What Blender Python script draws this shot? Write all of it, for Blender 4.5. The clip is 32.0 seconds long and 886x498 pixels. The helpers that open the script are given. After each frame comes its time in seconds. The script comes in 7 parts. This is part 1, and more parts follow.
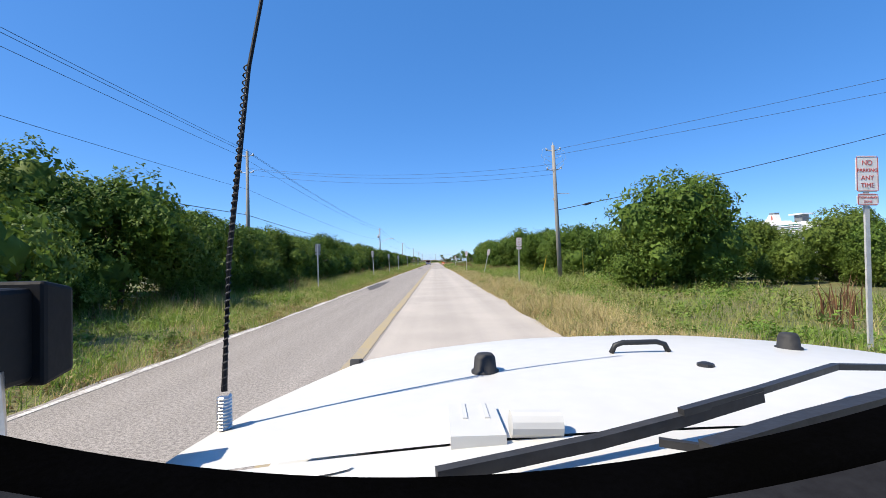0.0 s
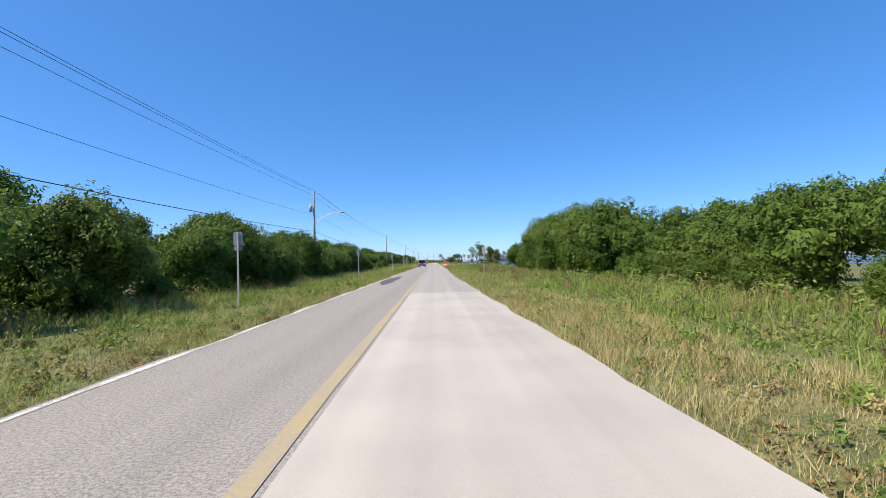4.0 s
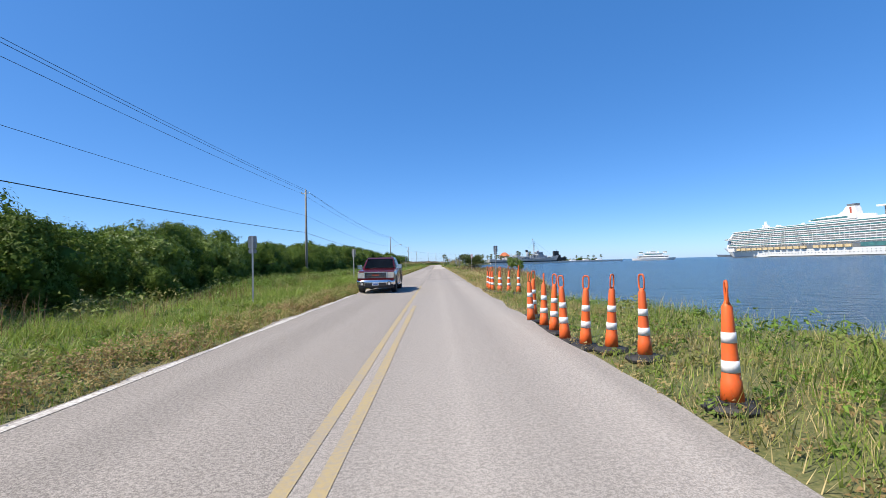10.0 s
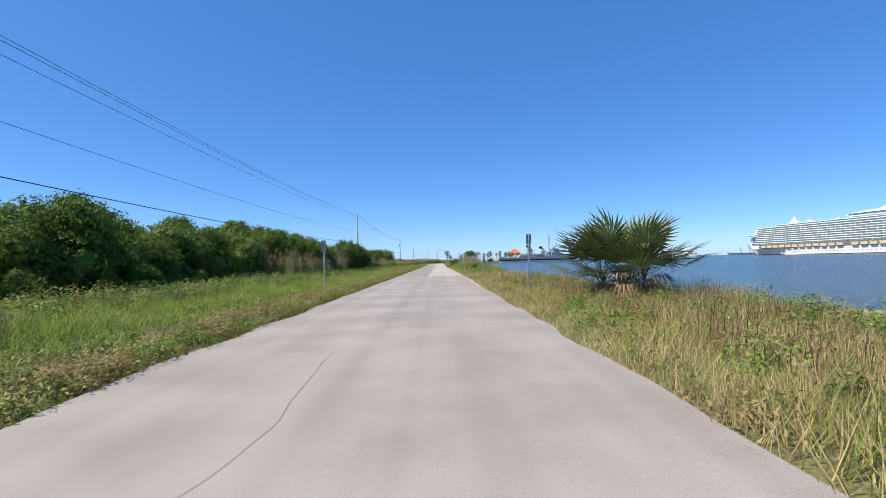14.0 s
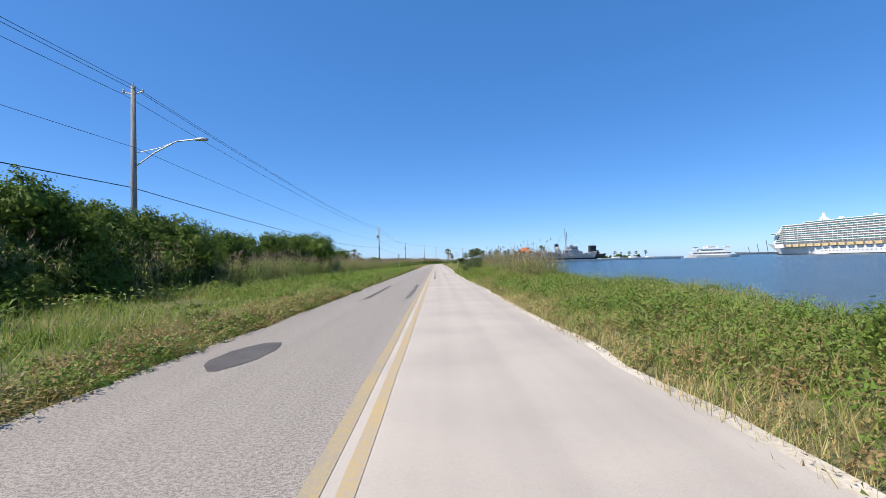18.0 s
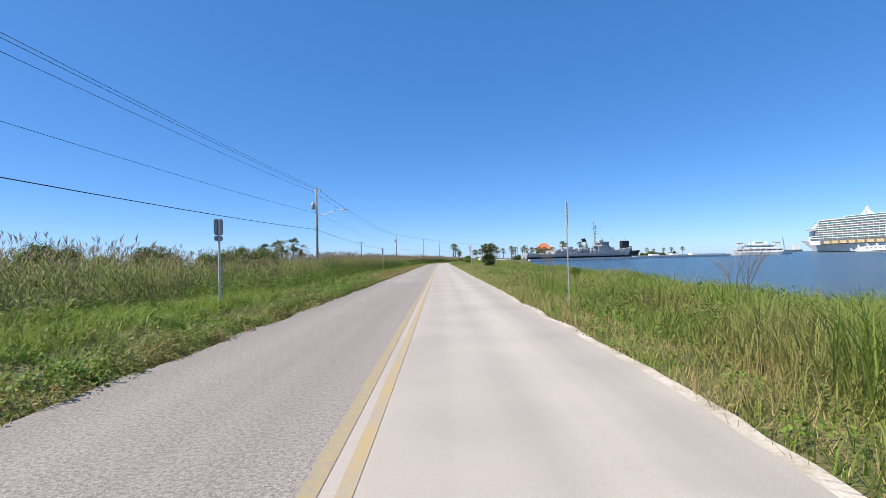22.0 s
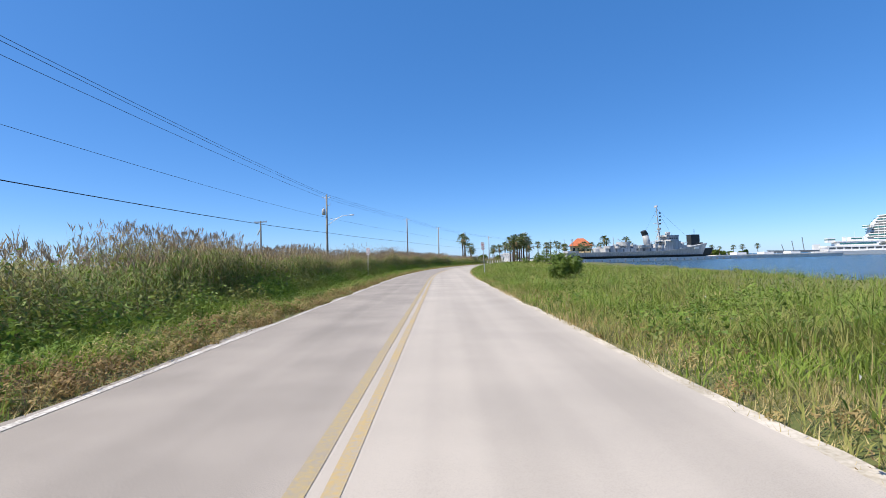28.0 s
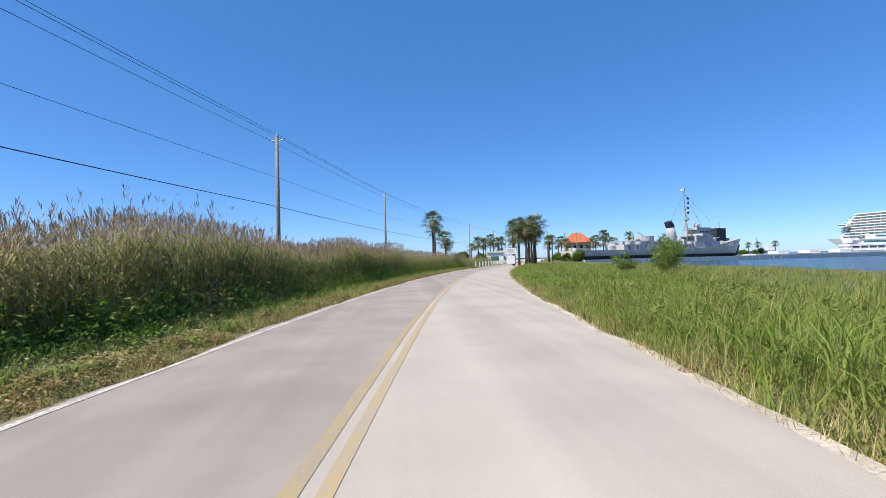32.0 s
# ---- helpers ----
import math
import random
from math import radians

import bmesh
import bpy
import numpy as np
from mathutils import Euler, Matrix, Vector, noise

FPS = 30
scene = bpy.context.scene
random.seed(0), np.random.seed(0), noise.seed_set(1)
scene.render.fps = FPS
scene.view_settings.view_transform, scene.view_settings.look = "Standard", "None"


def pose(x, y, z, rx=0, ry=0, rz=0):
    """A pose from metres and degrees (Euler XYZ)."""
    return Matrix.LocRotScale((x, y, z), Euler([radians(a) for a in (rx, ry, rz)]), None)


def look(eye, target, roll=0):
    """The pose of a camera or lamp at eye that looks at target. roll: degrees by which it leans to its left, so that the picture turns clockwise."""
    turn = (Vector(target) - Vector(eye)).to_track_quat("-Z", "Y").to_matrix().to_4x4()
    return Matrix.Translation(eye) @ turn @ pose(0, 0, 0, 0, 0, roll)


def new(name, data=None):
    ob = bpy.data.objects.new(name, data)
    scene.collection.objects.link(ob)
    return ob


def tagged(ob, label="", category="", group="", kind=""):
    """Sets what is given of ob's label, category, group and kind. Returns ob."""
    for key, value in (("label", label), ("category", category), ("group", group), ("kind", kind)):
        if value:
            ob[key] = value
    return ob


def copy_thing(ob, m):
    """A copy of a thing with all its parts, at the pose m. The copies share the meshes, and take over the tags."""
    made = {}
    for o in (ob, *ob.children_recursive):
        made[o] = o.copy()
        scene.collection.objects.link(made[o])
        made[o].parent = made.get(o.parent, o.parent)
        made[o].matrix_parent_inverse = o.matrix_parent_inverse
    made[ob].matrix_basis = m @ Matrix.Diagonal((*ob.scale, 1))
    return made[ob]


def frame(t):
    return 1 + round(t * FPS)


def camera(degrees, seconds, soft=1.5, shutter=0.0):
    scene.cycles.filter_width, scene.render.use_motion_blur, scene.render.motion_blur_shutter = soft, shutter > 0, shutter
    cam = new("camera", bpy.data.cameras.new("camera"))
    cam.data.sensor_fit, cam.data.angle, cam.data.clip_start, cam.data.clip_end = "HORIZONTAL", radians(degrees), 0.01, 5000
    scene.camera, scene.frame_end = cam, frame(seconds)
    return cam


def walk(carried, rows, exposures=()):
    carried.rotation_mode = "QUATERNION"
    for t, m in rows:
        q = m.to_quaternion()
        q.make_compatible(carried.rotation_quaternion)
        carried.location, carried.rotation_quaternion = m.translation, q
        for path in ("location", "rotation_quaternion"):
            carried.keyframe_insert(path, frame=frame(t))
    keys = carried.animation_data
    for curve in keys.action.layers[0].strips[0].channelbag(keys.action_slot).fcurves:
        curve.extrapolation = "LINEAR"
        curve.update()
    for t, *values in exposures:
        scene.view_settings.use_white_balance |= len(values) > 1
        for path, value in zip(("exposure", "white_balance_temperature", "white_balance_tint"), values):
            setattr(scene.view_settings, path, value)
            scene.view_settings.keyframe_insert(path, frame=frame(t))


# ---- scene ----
# ---------------------------------------------------------------- camera and its drive
FOV = 85.8
EYE = 1.5          # eye height over the road
SPEED = 17.3       # metres a second
BEND, RADIUS, BEND_END = 520.0, 350.0, 0.32   # the road bends right from here on


def road_point(s, lat, z=0.0):
    """World place at s metres along the lane and lat metres to the right of the eye's line."""
    if s <= BEND:
        return Vector((lat, s, z))
    a = min((s - BEND) / RADIUS, BEND_END)
    rest = s - BEND - a * RADIUS
    r = RADIUS - lat
    return Vector((RADIUS - r * math.cos(a) + rest * math.sin(a), BEND + r * math.sin(a) + rest * math.cos(a), z))


def heading(s):
    return 0.0 if s <= BEND else -math.degrees(min((s - BEND) / RADIUS, BEND_END))


DRIFT_T = (0, 6, 9, 14, 17, 24, 28, 32)
DRIFT_X = (0, 0.05, -0.12, -0.1, -0.22, -0.18, -0.1, 0)
YAW_T = (0, 1.5, 3, 4.5, 6, 7.5, 9, 10.5, 12, 13.5, 15, 16.5, 18, 19.5, 21, 22.5, 24, 25.5, 27, 28, 29, 30, 31, 32)
YAW_V = (-0.83, -0.74, -0.88, -1.14, -1.26, -0.98, -0.70, -0.80, -0.42, -0.55, -0.70, -0.72, -0.75, -0.80, -0.47, -0.25, -0.30, -0.14, -0.18, -0.26, -0.38, -0.75, -0.02, 0.6)
PITCH_T = (0, 8, 9, 10, 10.5, 12, 21, 22, 23, 23.5, 24, 25, 26, 28, 30, 31, 32)
PITCH_V = (1.45, 1.45, 1.60, 1.68, 1.45, 1.48, 1.45, 1.25, 1.06, 1.22, 1.20, 1.46, 1.34, 1.34, 1.34, 1.26, 1.28)
cam = camera(FOV, 32.0, soft=0.6)
rows = []
for k in range(65):
    t = k * 0.5
    s = SPEED * t
    p = road_point(s, float(np.interp(t, DRIFT_T, DRIFT_X)), EYE)
    yaw = heading(s) + float(np.interp(t, YAW_T, YAW_V))
    rows.append((t, pose(p.x, p.y, p.z, 90 + float(np.interp(t, PITCH_T, PITCH_V)), 1.35, yaw)))
walk(cam, rows, [(0, 0.62, 6400, 10), (5, 0.60, 6400, 10), (10, 0.50, 6400, 10), (32, 0.46, 6400, 10)])

# ---------------------------------------------------------------- daylight
SUN_EL, SUN_FROM = 52.0, (-1.0, -0.36)
world = bpy.data.worlds.new("sky")
scene.world = world
world.use_nodes = True
wn = world.node_tree.nodes
sky = wn.new("ShaderNodeTexSky")
sky.sky_type = "NISHITA"
sky.sun_disc = False
sky.sun_elevation = radians(SUN_EL)
sky.sun_rotation = math.atan2(SUN_FROM[0], SUN_FROM[1])
sky.air_density, sky.dust_density, sky.ozone_density = 0.62, 0.35, 4.2
bg = wn["Background"]
bg.inputs["Strength"].default_value = 0.155
vivid = wn.new("ShaderNodeHueSaturation")
vivid.inputs["Saturation"].default_value = 1.17
world.node_tree.links.new(sky.outputs[0], vivid.inputs["Color"])
world.node_tree.links.new(vivid.outputs[0], bg.inputs["Color"])
clear = wn.new("ShaderNodeBackground")
clear.inputs["Color"].default_value, clear.inputs["Strength"].default_value = (0.075, 0.335, 0.93, 1), 0.56
blend = wn.new("ShaderNodeMixShader")
blend.inputs[0].default_value = 0.43
world.node_tree.links.new(bg.outputs[0], blend.inputs[1])
world.node_tree.links.new(clear.outputs[0], blend.inputs[2])
world.node_tree.links.new(blend.outputs[0], wn["World Output"].inputs["Surface"])
sun = new("sun", bpy.data.lights.new("sun", "SUN"))
sun.data.energy, sun.data.angle, sun.data.color = 5.0, radians(0.5), (1.0, 0.90, 0.74)
flat = Vector((SUN_FROM[0], SUN_FROM[1], 0)).normalized() * math.cos(radians(SUN_EL))
sun.matrix_world = look((flat.x * 100, flat.y * 100, 100 * math.sin(radians(SUN_EL))), (0, 0, 0))

# ---------------------------------------------------------------- materials


def mat(name, col, rough=0.6, metal=0.0, col2=None, scale=3.0, fine=60.0, bump=0.0, island=0.0, spec=0.4, thin=0.0, stretch=None, col3=None, patch=0.12, grain=0.5, tracks=0.0):
    """A surface: two colours mixed by coarse and fine noise, bump, and a share of light let through for leaves."""
    m = bpy.data.materials.new(name)
    m.use_nodes = True
    n, l = m.node_tree.nodes, m.node_tree.links
    p = n["Principled BSDF"]
    p.inputs["Roughness"].default_value, p.inputs["Metallic"].default_value = rough, metal
    p.inputs["Specular IOR Level"].default_value = spec
    col2 = col2 or tuple(c * 0.7 for c in col)
    geo = n.new("ShaderNodeNewGeometry")
    place = geo.outputs["Position"]
    if stretch:
        mp = n.new("ShaderNodeMapping")
        mp.inputs["Scale"].default_value = stretch
        l.new(place, mp.inputs["Vector"])
        place = mp.outputs[0]
    a, b = n.new("ShaderNodeTexNoise"), n.new("ShaderNodeTexNoise")
    a.inputs["Scale"].default_value, b.inputs["Scale"].default_value = scale, fine
    a.inputs["Detail"].default_value, b.inputs["Detail"].default_value = 4, 2
    l.new(place, a.inputs["Vector"]), l.new(place, b.inputs["Vector"])
    add = n.new("ShaderNodeMath")
    add.operation = "MULTIPLY_ADD"
    l.new(b.outputs[0], add.inputs[0])
    add.inputs[1].default_value = grain
    l.new(a.outputs[0], add.inputs[2])
    last = add.outputs[0]
    if island:
        k = n.new("ShaderNodeMath")
        k.operation = "MULTIPLY_ADD"
        l.new(geo.outputs["Random Per Island"], k.inputs[0])
        k.inputs[1].default_value = island
        l.new(last, k.inputs[2])
        last = k.outputs[0]
    ramp = n.new("ShaderNodeMapRange")
    ramp.inputs["From Min"].default_value, ramp.inputs["From Max"].default_value = 0.3 + grain / 2, 0.7 + grain / 2 + island
    l.new(last, ramp.inputs["Value"])
    mix = n.new("ShaderNodeMix")
    mix.data_type = "RGBA"
    mix.inputs["A"].default_value, mix.inputs["B"].default_value = (*col2, 1), (*col, 1)
    l.new(ramp.outputs[0], mix.inputs["Factor"])
    if col3:
        c = n.new("ShaderNodeTexNoise")
        c.inputs["Scale"].default_value, c.inputs["Detail"].default_value = patch, 5
        l.new(place, c.inputs["Vector"])
        r3 = n.new("ShaderNodeMapRange")
        r3.inputs["From Min"].default_value, r3.inputs["From Max"].default_value = 0.46, 0.64
        l.new(c.outputs[0], r3.inputs["Value"])
        mix2 = n.new("ShaderNodeMix")
        mix2.data_type = "RGBA"
        l.new(r3.outputs[0], mix2.inputs["Factor"])
        l.new(mix.outputs["Result"], mix2.inputs["A"])
        mix2.inputs["B"].default_value = (*col3, 1)
        mix = mix2
    if tracks:
        tm, tn, tr3, tx = n.new("ShaderNodeMapping"), n.new("ShaderNodeTexNoise"), n.new("ShaderNodeMapRange"), n.new("ShaderNodeMix")
        tm.inputs["Scale"].default_value = (1.3, 0.008, 1)
        tn.inputs["Scale"].default_value, tn.inputs["Detail"].default_value = 1.0, 2
        l.new(geo.outputs["Position"], tm.inputs["Vector"]), l.new(tm.outputs[0], tn.inputs["Vector"])
        tr3.inputs["From Min"].default_value, tr3.inputs["From Max"].default_value = 0.3, 0.7
        tr3.inputs["To Min"].default_value, tr3.inputs["To Max"].default_value = 1 - tracks, 1 + tracks
        l.new(tn.outputs[0], tr3.inputs["Value"])
        tx.data_type, tx.blend_type = "RGBA", "MULTIPLY"
        tx.inputs["Factor"].default_value = 1.0
        l.new(mix.outputs["Result"], tx.inputs["A"]), l.new(tr3.outputs[0], tx.inputs["B"])
        mix = tx
    l.new(mix.outputs["Result"], p.inputs["Base Color"])
    if bump:
        bp = n.new("ShaderNodeBump")
        bp.inputs["Strength"].default_value, bp.inputs["Distance"].default_value = bump, 0.02
        l.new(last, bp.inputs["Height"])
        l.new(bp.outputs[0], p.inputs["Normal"])
    if thin:
        tr = n.new("ShaderNodeBsdfTranslucent")
        l.new(mix.outputs["Result"], tr.inputs["Color"])
        ms = n.new("ShaderNodeMixShader")
        ms.inputs[0].default_value = thin
        l.new(p.outputs[0], ms.inputs[1]), l.new(tr.outputs[0], ms.inputs[2])
        l.new(ms.outputs[0], n["Material Output"].inputs["Surface"])
    return m


M_SOIL = mat("thin_turf", (0.19, 0.17, 0.07), 0.95, col2=(0.065, 0.075, 0.025), scale=1.4, fine=22, bump=0.6, grain=1.3, col3=(0.10, 0.12, 0.035), patch=0.5)
M_ASPHALT = mat("worn_asphalt", (0.37, 0.335, 0.30), 0.9, col2=(0.145, 0.13, 0.116), scale=28, fine=90, bump=0.25, grain=1.5, tracks=0.10)
M_CONCRETE = mat("pale_chip_seal", (0.42, 0.378, 0.332), 0.9, col2=(0.345, 0.312, 0.276), scale=0.45, fine=110, bump=0.05, grain=1.1, tracks=0.11)
M_GREYLANE = mat("worn_chip_seal", (0.385, 0.35, 0.315), 0.9, col2=(0.22, 0.20, 0.18), scale=30, fine=95, bump=0.18, grain=1.4, tracks=0.11)
M_PALEROAD = mat("bleached_asphalt", (0.335, 0.30, 0.266), 0.9, col2=(0.235, 0.211, 0.188), scale=0.5, fine=95, bump=0.08, grain=1.3, tracks=0.12)
M_PATCH = mat("fresh_asphalt", (0.105, 0.097, 0.093), 0.85, col2=(0.06, 0.056, 0.055), scale=1.5, fine=40, bump=0.4)
M_TYRE = mat("tyre_mark", (0.22, 0.20, 0.185), 0.9, col2=(0.10, 0.093, 0.087), scale=1.5, fine=14, grain=1.2)
M_CRACK = mat("crack_filler", (0.21, 0.195, 0.18), 0.9, scale=3, fine=20)
M_JOINT = mat("rough_joint_filler", (0.30, 0.275, 0.245), 0.9, col2=(0.16, 0.147, 0.132), scale=3, fine=18, bump=0.4, grain=1.2)
M_YELLOW = mat("worn_yellow_paint", (0.42, 0.315, 0.15), 0.8, col2=(0.345, 0.30, 0.235), scale=1.2, fine=22, bump=0.15, grain=1.2)
M_FADED = mat("faded_yellow_paint", (0.37, 0.29, 0.15), 0.85, col2=(0.30, 0.26, 0.20), scale=0.9, fine=22, bump=0.15, grain=1.2)
M_WHITE_LINE = mat("worn_white_paint", (0.60, 0.58, 0.54), 0.8, col2=(0.34, 0.31, 0.28), scale=2.2, fine=22, bump=0.2, grain=1.4)
M_GRAVEL = mat("pale_shell_gravel", (0.60, 0.55, 0.48), 0.95, col2=(0.33, 0.29, 0.22), scale=1.2, fine=22, bump=0.7)
M_GRASS = mat("green_grass", (0.30, 0.41, 0.062), 0.55, col2=(0.085, 0.14, 0.022), spec=0.25, scale=0.5, fine=4, island=0.6, thin=0.40, col3=(0.29, 0.29, 0.09), patch=0.45)
M_DRY = mat("dry_grass", (0.66, 0.54, 0.27), 0.7, col2=(0.34, 0.27, 0.11), scale=0.5, fine=3, island=0.5, thin=0.35)
M_WEED = mat("weed_leaf", (0.215, 0.345, 0.05), 0.55, col2=(0.06, 0.105, 0.018), spec=0.25, scale=0.6, fine=5, island=0.6, thin=0.30, col3=(0.22, 0.22, 0.07), patch=0.4)
M_BROWN = mat("dry_seed_head", (0.27, 0.165, 0.085), 0.8, col2=(0.15, 0.085, 0.045), scale=0.8, fine=6, island=0.4, thin=0.2)
M_LEAF = mat("bush_leaf", (0.148, 0.228, 0.037), 0.6, col2=(0.036, 0.074, 0.012), spec=0.15, scale=0.5, fine=4, island=0.6, thin=0.30, col3=(0.135, 0.185, 0.034), patch=0.22)
M_LEAF2 = mat("young_leaf", (0.21, 0.295, 0.05), 0.5, col2=(0.08, 0.135, 0.022), scale=0.6, fine=4, island=0.5, thin=0.32)
M_BARK = mat("bark", (0.13, 0.10, 0.07), 0.9, col2=(0.06, 0.05, 0.035), scale=4, fine=40, bump=0.8)
M_TWIG = mat("bare_twig", (0.24, 0.20, 0.17), 0.9, col2=(0.14, 0.115, 0.095), scale=3, fine=30)
M_REED = mat("reed_leaf", (0.225, 0.30, 0.06), 0.55, col2=(0.05, 0.085, 0.018), scale=0.4, fine=3, island=0.5, thin=0.22, col3=(0.26, 0.25, 0.09), patch=0.3)
M_STALK = mat("reed_stalk", (0.46, 0.375, 0.22), 0.7, col2=(0.20, 0.155, 0.08), scale=0.5, fine=4, island=0.5, thin=0.25)
M_PLUME = mat("reed_plume", (0.40, 0.315, 0.22), 0.8, col2=(0.24, 0.18, 0.12), scale=0.5, fine=4, island=0.5, thin=0.35)
M_POLE = mat("weathered_pole_wood", (0.31, 0.295, 0.27), 0.85, col2=(0.18, 0.168, 0.152), scale=2, fine=30, bump=0.5, stretch=(6, 6, 0.4))
M_WIRE = mat("dark_wire", (0.03, 0.03, 0.035), 0.6)
M_STEEL = mat("galvanised_steel", (0.56, 0.56, 0.55), 0.55, 0.25, col2=(0.42, 0.42, 0.41), scale=6, fine=60, bump=0.1)
M_SIGNBACK = mat("sign_back_aluminium", (0.36, 0.36, 0.36), 0.55, 0.5, col2=(0.25, 0.25, 0.25), scale=5, fine=40)
M_SIGN = mat("sign_white", (0.84, 0.83, 0.81), 0.45, col2=(0.66, 0.63, 0.60), scale=6, fine=40)
M_RED = mat("sign_red", (0.55, 0.06, 0.05), 0.5, col2=(0.45, 0.08, 0.07), scale=8, fine=40)
M_GREY = mat("transformer_grey", (0.50, 0.51, 0.52), 0.45, 0.2, scale=5, fine=40)
M_TANWEED = mat("withered_weed", (0.40, 0.275, 0.115), 0.7, col2=(0.20, 0.135, 0.058), scale=0.6, fine=5, island=0.6, thin=0.3, col3=(0.40, 0.34, 0.14), patch=0.6)
M_FLOWER = mat("white_petal", (0.75, 0.75, 0.70), 0.6, thin=0.3)
M_SAGE = mat("grey_green_leaf", (0.155, 0.225, 0.065), 0.55, col2=(0.055, 0.09, 0.025), scale=0.8, fine=5, island=0.6, thin=0.3)
M_ROCK = mat("shore_rock", (0.36, 0.30, 0.22), 0.9, col2=(0.15, 0.125, 0.09), scale=1.5, fine=12, bump=0.8)

# ---------------------------------------------------------------- building helpers


def mesh_of(name, verts, faces, *mats, smooth=False):
    me = bpy.data.meshes.new(name)
    me.from_pydata([tuple(v) for v in verts], [], [tuple(f) for f in faces])
    for m in mats:
        me.materials.append(m)
    if smooth:
        me.polygons.foreach_set("use_smooth", [True] * len(me.polygons))
    return me


def mesh_np(name, verts, tris, material):
    """A mesh of many triangles from arrays."""
    me = bpy.data.meshes.new(name)
    nv, nt = len(verts), len(tris)
    me.vertices.add(nv)
    me.vertices.foreach_set("co", np.ascontiguousarray(verts, np.float32).ravel())
    me.loops.add(nt * 3)
    me.loops.foreach_set("vertex_index", np.ascontiguousarray(tris, np.int32).ravel())
    me.polygons.add(nt)
    me.polygons.foreach_set("loop_start", np.arange(0, nt * 3, 3, dtype=np.int32))
    me.update(calc_edges=True)
    me.materials.append(material)
    return me


def part(name, shape, material, parent=None, label="", smooth=False, bevel=0.0):
    """Links a bmesh, or a ready mesh, as one mesh object under a thing or a part."""
    if isinstance(shape, bmesh.types.BMesh):
        if bevel:
            edges = [e for e in shape.edges if len(e.link_faces) == 2 and e.calc_face_angle(0) > 0.6]
            bmesh.ops.bevel(shape, geom=edges, offset=bevel, segments=2, affect="EDGES", profile=0.5)
        me = bpy.data.meshes.new(name)
        shape.to_mesh(me)
        shape.free()
        me.materials.append(material)
        if smooth:
            me.polygons.foreach_set("use_smooth", [True] * len(me.polygons))
    else:
        me = shape
    ob = new(name, me)
    if parent:
        ob.parent = parent
    if label:
        ob["label"] = label
    return ob


def thing(name, label, category, group="", kind="", at=None):
    ob = new(name)
    ob.empty_display_size = 0.2
    if at is not None:
        ob.matrix_world = at
    return tagged(ob, label, category, group, kind)


def box(x0, x1, y0, y1, z0, z1, bm=None):
    bm = bm or bmesh.new()
    vs = [bm.verts.new((x, y, z)) for x in (x0, x1) for y in (y0, y1) for z in (z0, z1)]
    for f in ((0, 1, 3, 2), (4, 6, 7, 5), (0, 4, 5, 1), (2, 3, 7, 6), (0, 2, 6, 4), (1, 5, 7, 3)):
        bm.faces.new([vs[i] for i in f])
    return bm


def tube(points, radii, sides=8, bm=None, cap=True):
    """A round bar along points, with a radius at each."""
    bm = bm or bmesh.new()
    pts = [Vector(p) for p in points]
    if not isinstance(radii, (list, tuple)):
        radii = [radii] * len(pts)
    rings = []
    for i, p in enumerate(pts):
        d = (pts[min(i + 1, len(pts) - 1)] - pts[max(i - 1, 0)]).normalized()
        side = d.cross(Vector((0, 0, 1)))
        if side.length < 0.05:
            side = d.cross(Vector((0, 1, 0)))
        side.normalize()
        up = side.cross(d)
        rings.append([bm.verts.new(p + (side * math.cos(2 * math.pi * j / sides) + up * math.sin(2 * math.pi * j / sides)) * radii[i])
                      for j in range(sides)])
    for a, b in zip(rings, rings[1:]):
        for j in range(sides):
            bm.faces.new((a[j], a[(j + 1) % sides], b[(j + 1) % sides], b[j]))
    if cap:
        bm.faces.new(rings[0][::-1]), bm.faces.new(rings[-1])
    return bm


def lathe(profile, sides=20, bm=None, centre=(0, 0, 0)):
    """A turned body from (radius, height) pairs."""
    bm = bm or bmesh.new()
    rings = [[bm.verts.new((centre[0] + r * math.cos(2 * math.pi * j / sides), centre[1] + r * math.sin(2 * math.pi * j / sides), centre[2] + z))
              for j in range(sides)] for r, z in profile]
    for a, b in zip(rings, rings[1:]):
        for j in range(sides):
            bm.faces.new((a[j], a[(j + 1) % sides], b[(j + 1) % sides], b[j]))
    bm.faces.new(rings[0][::-1]), bm.faces.new(rings[-1])
    return bm


def prism(outline, x0, x1, bm=None):
    """A solid between x0 and x1 whose side view is the outline of (y, z) pairs."""
    bm = bm or bmesh.new()
    a = [bm.verts.new((x0, y, z)) for y, z in outline]
    b = [bm.verts.new((x1, y, z)) for y, z in outline]
    n = len(outline)
    for i in range(n):
        bm.faces.new((a[i], a[(i + 1) % n], b[(i + 1) % n], b[i]))
    bm.faces.new(a[::-1]), bm.faces.new(b)
    bmesh.ops.recalc_face_normals(bm, faces=bm.faces[:])
    return bm


def stand(s, lat, z=0.0, turn=0.0, size=1.0):
    """The pose of a thing at s metres along the road and lat metres beside the eye's line."""
    p = road_point(s, lat, z)
    return pose(p.x, p.y, p.z, 0, 0, heading(s) + turn) @ Matrix.Scale(size, 4)


WORDS = {}


